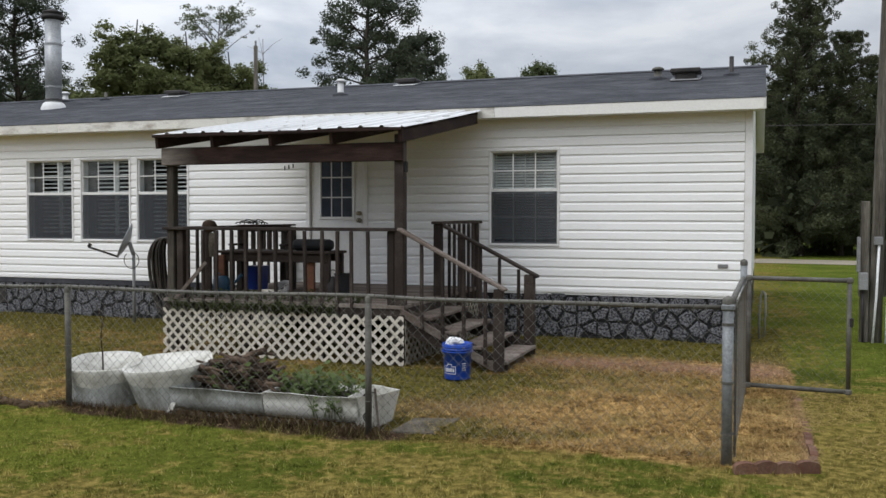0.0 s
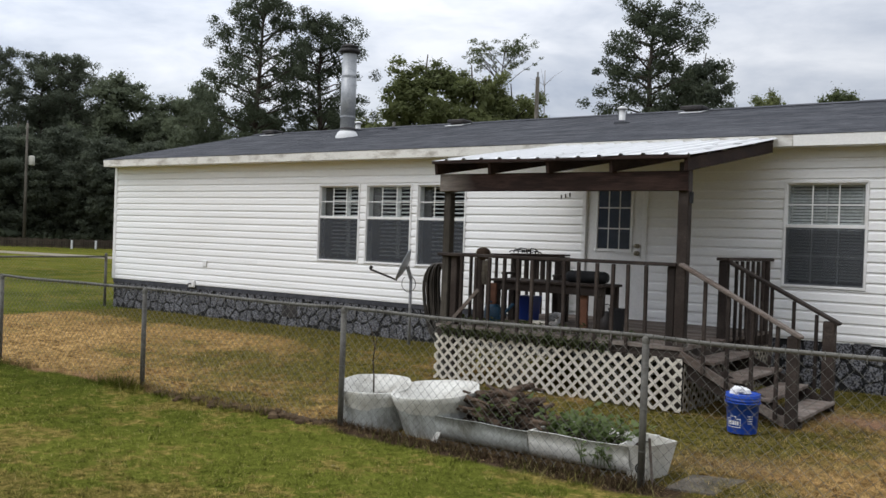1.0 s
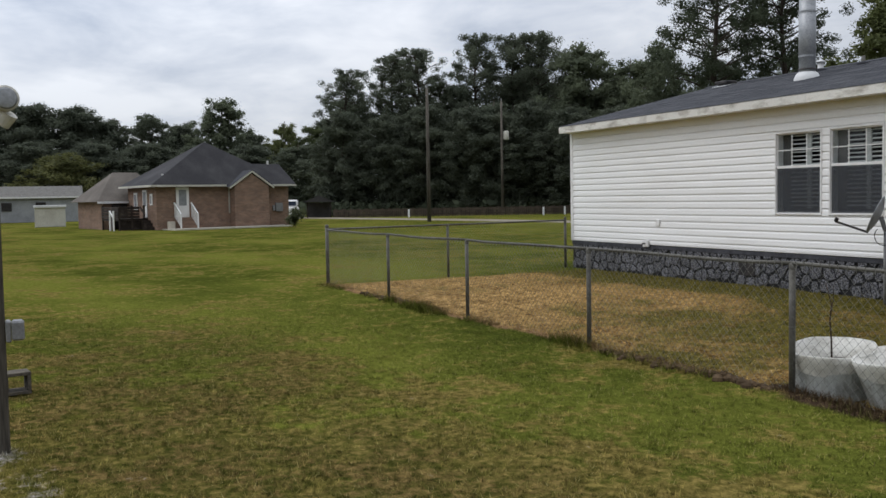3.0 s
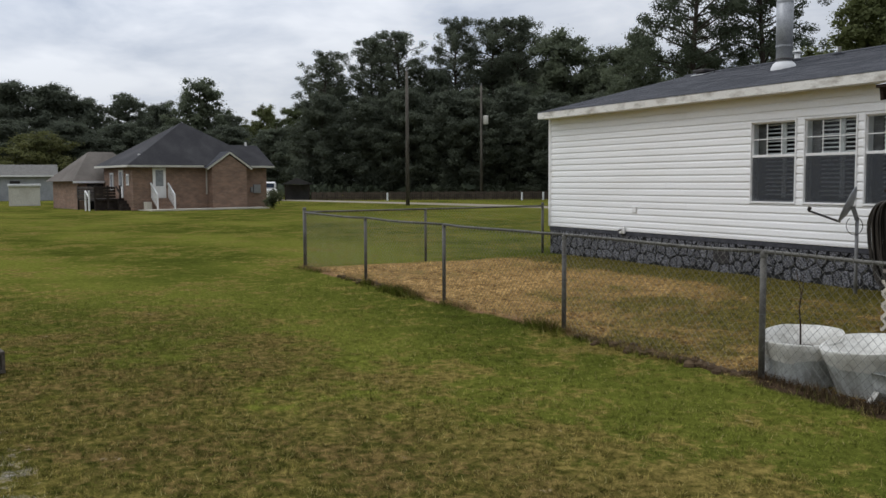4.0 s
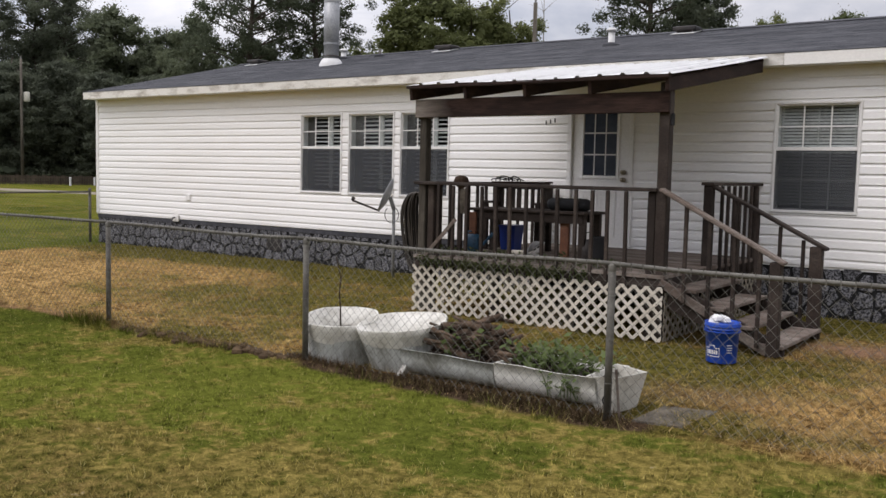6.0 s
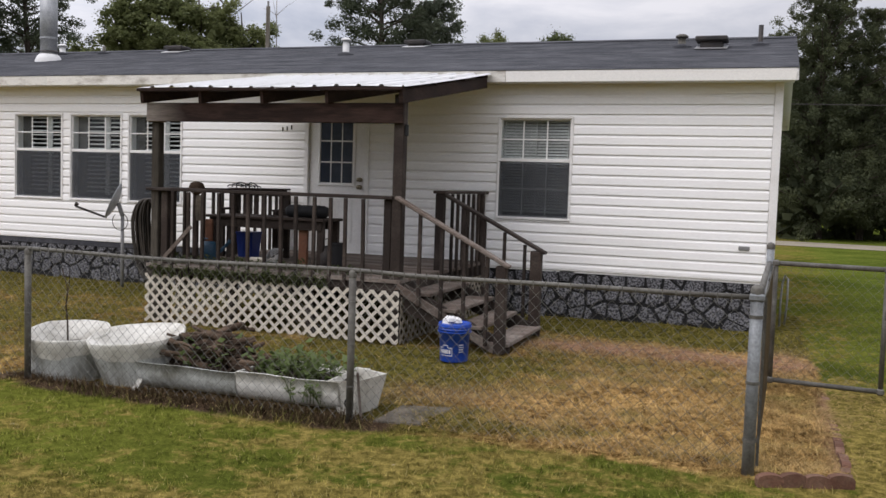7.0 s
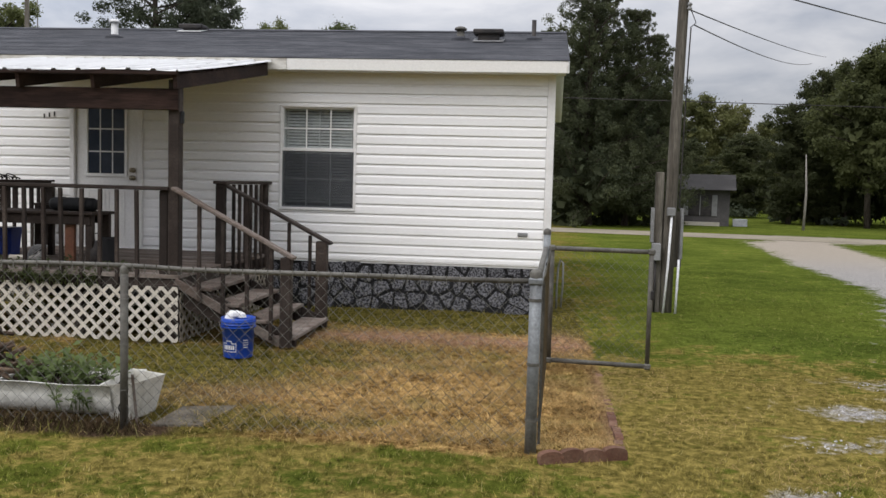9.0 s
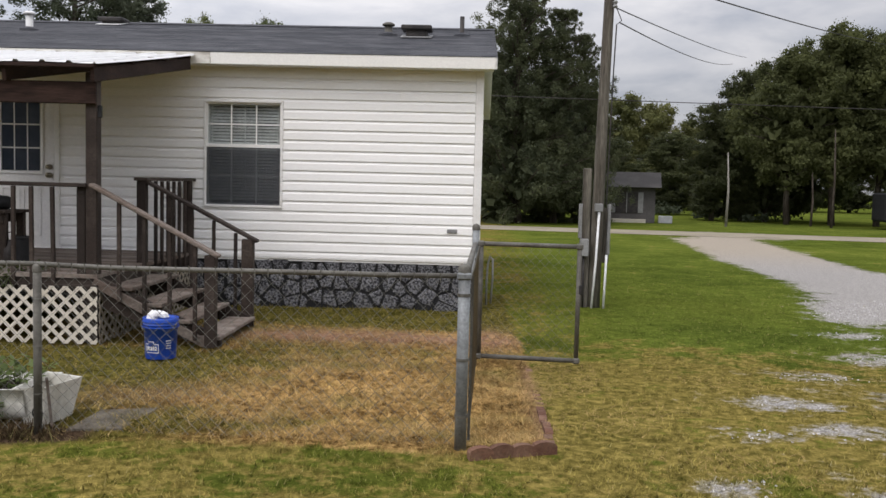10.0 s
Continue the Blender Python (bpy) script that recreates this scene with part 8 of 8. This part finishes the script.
def clip(poly, px, py, nx, ny):
    """The part of a convex outline on the near side of a line through (px, py) with outward normal n."""
    res = []
    for i, (x0, y0) in enumerate(poly):
        x1, y1 = poly[(i + 1) % len(poly)]
        d0, d1 = (x0 - px) * nx + (y0 - py) * ny, (x1 - px) * nx + (y1 - py) * ny
        if d0 <= 0:
            res.append((x0, y0))
        if d0 * d1 < 0:
            t = d0 / (d0 - d1)
            res.append((x0 + (x1 - x0) * t, y0 + (y1 - y0) * t))
    return res


RAILGREY = surface("shade_darkened_skirting_channel", (0.045, 0.046, 0.055), (0.085, 0.086, 0.098), rough=0.8, patch=9, grain=60, bump=0.2, fine=0.4)


def skirting():
    """Moulded stone-pattern skirting: uneven grey stones standing out of dark joints."""
    rnd = random.Random(14)
    x0, x1, z1 = HX0 + 0.01, HX1 - 0.01, SKIRT_Z - 0.024
    back = part("skirting", Shape().box(x0, x1, HY + 0.020, HY + 0.10, -0.06, z1 + 0.02), JOINT, home, "grey stone-pattern skirting panel")
    part("skirting", Shape().box(x1 - 0.05, x1 + 0.0, HY + 0.101, HY1 - 0.02, -0.06, z1 + 0.02), JOINT, home, "side skirting")
    # a plain top channel; its dark grey takes in the shade on the skirting
    part("skirting_rail", Shape().box(x0 + 0.002, -8.6, HY - 0.006, HY + 0.0195, z1 - 0.085, z1 - 0.002, 0.004), RAILGREY, back, "dark grey top channel")
    cols, rows = 92, 3
    seeds = []
    for i in range(-1, cols + 1):
        for k in range(-1, rows + 1):
            seeds.append((x0 + (x1 - x0) * (i + 0.5 + rnd.uniform(-0.44, 0.44) + (0.5 if k % 2 else 0)) / cols, z1 * (k + 0.5 + rnd.uniform(-0.40, 0.40)) / rows))
    for sx, sz in seeds:
        if not (x0 < sx < x1 and -0.02 < sz < z1):
            continue
        poly = [(x0, -0.05), (x1, -0.05), (x1, z1), (x0, z1)]
        for tx, tz in seeds:
            dx, dz = tx - sx, tz - sz
            if (dx or dz) and abs(dx) < 0.9:
                poly = clip(poly, sx + dx / 2, sz + dz / 2, dx, dz)
                if not poly:
                    break
        if len(poly) < 3:
            continue
        cx, cz = sum(p[0] for p in poly) / len(poly), sum(p[1] for p in poly) / len(poly)
        gap, proud = rnd.uniform(0.012, 0.023), rnd.uniform(0.012, 0.022)
        wobble = [rnd.uniform(0.5, 1.9) for _ in poly]

        def shrink(by):
            pts = []
            for (x, z), more in zip(poly, wobble):
                l = math.hypot(x - cx, z - cz) + 1e-9
                f = max(0.3, 1 - by * more / l)
                pts.append((cx + (x - cx) * f, cz + (z - cz) * f))
            return pts
        outer, inner = shrink(gap), shrink(gap + 0.010)
        n = len(poly)
        s = Shape().add([(x, HY + 0.0196, z) for x, z in outer] + [(x, HY + 0.020 - proud * 0.7, z) for x, z in shrink(gap + 0.003)] + [(x, HY + 0.020 - proud, z) for x, z in inner], [(i, (i + 1) % n, (i + 1) % n + n, i + n) for i in range(n)] + [(i + n, (i + 1) % n + n, (i + 1) % n + 2 * n, i + 2 * n) for i in range(n)] + [tuple(range(2 * n, 3 * n))])
        part("skirting_stone", s, STONE, back)


skirting()


def lattice_panel(a, b, z0, z1, name, material=LATTICE):
    """Crossed slats in two layers between two ground points, cut to a rectangle."""
    a, b = Vector((*a, 0)), Vector((*b, 0))
    length = (b - a).length
    u = (b - a) / length
    out = Vector((u.y, -u.x, 0))
    base = part(name, Shape().bar(a + Vector((0, 0, z1 + 0.008)) - out * 0.005, b + Vector((0, 0, z1 + 0.008)) - out * 0.005, 0.022, 0.014), DARKWOOD, porch, "lattice top cleat")
    pitch, half, thick = 0.136, 0.0165 * 1.414, 0.007
    for layer, d in ((0.0, 1), (thick, -1)):
        k = -math.ceil((z1 - z0) / pitch) - 1
        while k * pitch < length + 0.2:
            s0 = k * pitch
            poly = [(s0 - half, z0), (s0 + half, z0), (s0 + half + (z1 - z0), z1), (s0 - half + (z1 - z0), z1)]
            if d < 0:
                poly = [(x, z0 + z1 - z) for x, z in poly][::-1]
            poly = clip(poly, 0, 0, -1, 0)
            poly = clip(poly, length, 0, 1, 0) if poly else poly
            if len(poly) >= 3:
                n = len(poly)
                f, g = layer + 0.0003, layer + thick - 0.0003
                s = Shape().add([a + u * x + out * f + Vector((0, 0, z)) for x, z in poly] + [a + u * x + out * g + Vector((0, 0, z)) for x, z in poly], [tuple(range(n))[::-1], tuple(range(n, 2 * n))] + [(i, (i + 1) % n, (i + 1) % n + n, i + n) for i in range(n)])
                part("lattice_slat", s, material, base)
            k += 1


# dirty side slats, coloured darker still for the shade by the stairs
SHADEDLATTICE = surface("dirty_shaded_lattice", (0.34, 0.30, 0.24), (0.15, 0.125, 0.095), rough=0.7, patch=6, grain=50, low=0.40, high=0.70, bump=0.1, spread=0.15, fine=0.2)
lattice_panel((PX0 + 0.01, PY0 - 0.045), (PX1 + 0.03, PY0 - 0.045), 0.0, 0.555, "front_lattice")
lattice_panel((PX1 + 0.034, PY0 - 0.030), (PX1 + 0.018, PY1 - 0.02), 0.0, 0.50, "side_lattice", SHADEDLATTICE)
lattice_panel((PX0 - 0.018, PY1 - 0.02), (PX0 - 0.018, PY0 + 0.05), 0.0, 0.50, "side_lattice")


def deck_boards():
    rnd = random.Random(2)
    y = PY0 - 0.022
    me = Shape().slab((0, 0, 0), (1, 0.138, 0.036), 0.0).mesh("deck_board", GREYWOOD)
    while y < PY1 - 0.06:
        x0, x1 = PX0 - 0.012 + leaning(rnd, 0.006), PX1 + 0.012 + leaning(rnd, 0.006)
        piece("deck_board", me, porch, Matrix.Translation(((x0 + x1) / 2, y + 0.07, DECK_Z - 0.018 + leaning(rnd, 0.0015))) @ Matrix.Diagonal((x1 - x0, 1, 1, 1)))
        y += 0.1445


deck_boards()


# ---- grass and straw ----
def blades(name, label, material, x, y, length, width, lift, rng):
    """Single blades, each one triangle, on the ground at (x, y)."""
    n = len(x)
    z = ground_height(x, y)
    a = rng.uniform(0, 2 * np.pi, n)
    dx, dy = np.cos(a), np.sin(a)
    tall = length * lift
    flat = np.sqrt(np.maximum(length ** 2 - tall ** 2, 0))
    p = np.stack([x, y, z], 1)
    side = np.stack([-dy, dx, np.zeros(n)], 1) * (width / 2)[:, None]
    tip = p + np.stack([dx * flat, dy * flat, tall], 1)
    p0, p1 = p - side, p + side
    p0[:, 2] -= 0.004
    p1[:, 2] -= 0.004
    v = np.stack([p0, p1, tip], 1).reshape(-1, 3)
    me = bpy.data.meshes.new(name)
    me.vertices.add(3 * n)
    me.vertices.foreach_set("co", v.astype(np.float32).ravel())
    me.loops.add(3 * n)
    me.loops.foreach_set("vertex_index", np.arange(3 * n, dtype=np.int32))
    me.polygons.add(n)
    me.polygons.foreach_set("loop_start", np.arange(0, 3 * n, 3, dtype=np.int32))
    with_fields(me, np.repeat(x, 3), np.repeat(y, 3))
    me.materials.append(material)
    me.update(calc_edges=True)
    tagged(new(name, me), label, "grass", kind="stuff")


def scatter(n, x0, x1, y0, y1, rng):
    return rng.uniform(x0, x1, n), rng.uniform(y0, y1, n)


def tufted(n, x0, x1, y0, y1, each, spread, rng):
    """Places in small clusters, with how high each cluster stands."""
    m = n // each
    cx, cy = scatter(m, x0, x1, y0, y1, rng)
    high = np.repeat(rng.uniform(0.45, 1.25, m), each)
    k = m * each
    return np.repeat(cx, each) + rng.normal(0, spread, k), np.repeat(cy, each) + rng.normal(0, spread, k), high


def grass():
    rng = np.random.RandomState(40)
    eye_x, eye_y = -0.5, 0.5
    # lawn in front of the fence, in small mown tufts
    x, y, high = tufted(330000, -17, 4.5, 2.2, 6.25, 14, 0.022, rng)
    f = ground_fields(x, y)
    tuft = 0.5 + 0.5 * np.sin(2.1 * x + 1.7 * np.sin(1.3 * y)) * np.sin(2.9 * y + 1.1 * np.sin(1.9 * x))
    far = np.hypot(x - eye_x, y - eye_y)
    keep = rng.uniform(size=len(x)) < np.clip((0.35 + 0.65 * tuft) * (1.15 - 0.9 * f["gravel"]) * np.clip(9.5 / far, 0.3, 1.0) * np.clip((x + 17) / 6, 0, 1), 0, 1)
    keep &= far > 3.6
    x, y, high = x[keep], y[keep], high[keep]
    n = len(x)
    blades("lawn_grass", "short mown green and drying lawn grass", GRASS, x, y, rng.uniform(0.02, 0.055, n) * high, rng.uniform(0.004, 0.008, n), rng.uniform(0.25, 0.9, n), rng)
    # lawn to the right of the yard and behind it
    x, y, high = tufted(300000, 0.1, 9.0, 4.5, 24.0, 14, 0.025, rng)
    f = ground_fields(x, y)
    keep = rng.uniform(size=len(x)) < np.clip(1.1 - 1.1 * f["gravel"], 0.06, 1) * np.clip((24.0 - y) / 15.0, 0, 1) ** 1.3
    x, y, high = x[keep], y[keep], high[keep]
    n = len(x)
    blades("lawn_grass", "short lawn grass beside the gravel drive", GRASS, x, y, rng.uniform(0.02, 0.055, n) * high, rng.uniform(0.004, 0.008, n), rng.uniform(0.2, 0.85, n), rng)
    # straw blown out over the lawn by the gate and the bed
    x, y = scatter(26000, 0.05, 4.2, 5.2, 10.0, rng)
    drift = np.sin(3.1 * x + 1.4 * np.sin(2.2 * y)) * np.sin(2.7 * y + 1.2 * np.sin(1.7 * x))
    keep = rng.uniform(size=len(x)) < np.clip(0.15 + 0.65 * drift, 0, 1) * np.clip((3.6 - x) / 2.6, 0, 1) * np.clip((10.2 - y) / 2.0, 0, 1)
    keep |= (rng.uniform(size=len(x)) < 0.8) & (np.hypot((x - 0.1) / 0.55, (y - 8.6) / 0.9) < 1)
    x, y = x[keep], y[keep]
    n = len(x)
    blades("loose_straw", "dry straw blown over the lawn beside the bed", STRAW_PALE, x, y, rng.uniform(0.03, 0.10, n), rng.uniform(0.003, 0.006, n), rng.uniform(0.05, 0.35, n), rng)
    # left lawn
    x, y, high = tufted(170000, -17, -4.0, -1.0, 2.25, 14, 0.022, rng)
    far = np.hypot(x - eye_x, y - eye_y)
    keep = (far > 3.6) & (rng.uniform(size=len(x)) < np.clip(9.5 / far, 0.3, 1.0) * np.clip((x + 17) / 6, 0, 1) * np.clip((y + 1.0) / 2.0, 0.0, 1))
    x, y, high = x[keep], y[keep], high[keep]
    n = len(x)
    blades("lawn_grass", "short mown lawn grass with weeds", GRASS, x, y, rng.uniform(0.02, 0.055, n) * high, rng.uniform(0.004, 0.008, n), rng.uniform(0.25, 0.9, n), rng)
    # straw raked over the yard, short and broken, in loose heaps
    x, y, high = tufted(300000, -17.5, 0.06, 6.15, 12.45, 10, 0.045, rng)
    f = ground_fields(x, y)
    near = np.clip(9.0 / np.hypot(x - eye_x, y - eye_y), 0.3, 1.0)
    keep = (rng.uniform(size=len(x)) < (1.0 - 0.62 * np.clip(f["lush"], 0, 1)) * near * (1 - 0.9 * np.clip(f["bare"], 0, 1))) & ((x < PX0) | (x > PX1) | (y < PY0)) & (x < 0.0)
    x, y, high = x[keep], y[keep], high[keep]
    n = len(x)
    blades("loose_straw", "dry straw raked over the yard", STRAW, x, y, rng.uniform(0.03, 0.11, n) * high, rng.uniform(0.003, 0.007, n), rng.uniform(0.05, 0.50, n), rng)
    x, y, high = tufted(110000, -3.4, 0.04, 6.3, 10.2, 8, 0.05, rng)
    f = ground_fields(x, y)
    keep = (rng.uniform(size=len(x)) < 1.0 - 0.75 * np.clip(f["lush"], 0, 1)) & (x < 0.0)
    x, y, high = x[keep], y[keep], high[keep]
    n = len(x)
    blades("loose_straw", "broken golden straw lying on the yard", STRAW, x, y, rng.uniform(0.03, 0.09, n) * high, rng.uniform(0.003, 0.006, n), rng.uniform(0.05, 0.60, n), rng)
    # paler straw thrown down in thick handfuls towards the gate
    x, y, high = tufted(42000, -2.9, 0.05, 6.2, 9.6, 26, 0.075, rng)
    keep = (np.sin(2.6 * x + 1.5 * np.sin(2.1 * y)) * np.sin(3.0 * y + 1.3 * np.sin(1.8 * x)) > -0.25) & (rng.uniform(size=len(x)) < np.clip((x + 2.9) / 1.2, 0.1, 1)) & (y > 6.35)
    x, y, high = x[keep], y[keep], high[keep]
    n = len(x)
    blades("loose_straw", "pale straw strewn thickly beside the gate", STRAW_PALE, x, y, rng.uniform(0.04, 0.13, n) * high, rng.uniform(0.003, 0.006, n), rng.uniform(0.05, 0.40, n), rng)
    # olive grass coming through it, longer at the skirting and fence foot
    x, y = scatter(60000, -17.5, 0.0, 6.2, 12.48, rng)
    f = ground_fields(x, y)
    keep = (rng.uniform(size=len(x)) < np.clip(f["lush"], 0.12, 1.0)) & ((x < PX0) | (x > PX1) | (y < PY0))
    x, y = x[keep], y[keep]
    n = len(x)
    blades("yard_grass", "olive grass growing through the straw", GRASS, x, y, rng.uniform(0.03, 0.09, n), rng.uniform(0.005, 0.010, n), rng.uniform(0.35, 0.95, n), rng)
    # unmown fringe along the fence line
    m = 9000
    x, y = rng.uniform(FENCE_X0, -3.0, m), 6.22 + rng.normal(0, 0.09, m)
    clump = np.sin(2.3 * x) * np.sin(0.9 * x + 1) > -0.1
    x, y = x[clump], y[clump]
    n = len(x)
    blades("fence_fringe", "unmown dull grass along the fence foot", FRINGE, x, y, rng.uniform(0.04, 0.13, n), rng.uniform(0.005, 0.010, n), rng.uniform(0.5, 0.95, n), rng)

    # dead brown grass matted along the foot of the planters
    m = 6500
    x, y = rng.uniform(-6.3, -3.15, m), rng.normal(6.36, 0.06, m)
    keep = (y < 6.44) & (np.sin(5.1 * x) * np.sin(2.3 * x + 1) > -0.55)
    x, y = x[keep], y[keep]
    n = len(x)
    blades("dead_grass", "matted dead brown grass at the planters' foot", DEADGRASS, x, y, rng.uniform(0.03, 0.12, n), rng.uniform(0.004, 0.008, n), rng.uniform(0.25, 0.9, n), rng)
    # taller tufts left standing by two of the posts
    for cx, sx, m in ((-12.9, 0.30, 1500), (-14.1, 0.10, 260), (-9.0, 0.16, 420)):
        x, y = rng.normal(cx, sx, m), rng.normal(6.16, 0.07, m)
        blades("grass_tuft", "tall dull grass tuft at the fence foot", FRINGE, x, y, rng.uniform(0.08, 0.20, m), rng.uniform(0.006, 0.012, m), rng.uniform(0.45, 0.95, m), rng)


def soil_clods():
    """Clods turned up along the fence line."""
    rnd = random.Random(51)
    s = Shape()
    for k in range(340):
        x = rnd.uniform(-8.5, -6.2) if k % 4 else rnd.uniform(-15.5, -13.6)
        y, r = 6.27 + rnd.gauss(0, 0.07), rnd.uniform(0.010, 0.050)
        z = float(ground_height(np.array([x]), np.array([y]))[0])
        s.lathe([(0.002, -0.6 * r), (r, -0.2 * r), (0.85 * r, 0.4 * r), (0.002, 0.75 * r)], (x, y, z + 0.2 * r), 7, (1.2, 0.9), 0.25, k)
    single("soil_clods", s, CLOD, "reddish soil clods turned up along the fence", "soil", kind="stuff")


def gravel_stones():
    """Loose pale stones lying in the gravel patches of the lawn."""
    rng = np.random.RandomState(63)
    x, y = rng.uniform(0.5, 6.5, 26000), rng.uniform(5.3, 15.0, 26000)
    keep = rng.uniform(size=len(x)) < np.clip((ground_fields(x, y)["gravel"] - 0.42) * 1.3, 0, 0.5)
    x, y = x[keep], y[keep]
    z = ground_height(x, y)
    verts, faces = [], []
    for a, b, c in zip(x, y, z):
        r, turn = rng.uniform(0.005, 0.017), rng.uniform(0, 6.28)
        k = len(verts)
        for i in range(5):
            q = turn + i * 1.257
            verts.append((a + r * rng.uniform(0.8, 1.3) * math.cos(q), b + r * rng.uniform(0.8, 1.3) * math.sin(q), c - 0.003))
        verts.append((a + rng.uniform(-0.3, 0.3) * r, b + rng.uniform(-0.3, 0.3) * r, c + 0.75 * r))
        faces += [(k + i, k + (i + 1) % 5, k + 5) for i in range(5)]
    me = bpy.data.meshes.new("gravel_stones")
    me.from_pydata(verts, [], faces)
    me.materials.append(PEBBLE)
    tagged(new("gravel_stones", me), "loose pale grey stones in the worn drive", "gravel", kind="stuff")


PEBBLE = surface("pale_grey_stone", (0.24, 0.23, 0.225), (0.48, 0.465, 0.45), rough=0.9, patch=30, grain=90, low=0.40, high=0.60, bump=0.2, spec=0.2)
grass()
soil_clods()
gravel_stones()
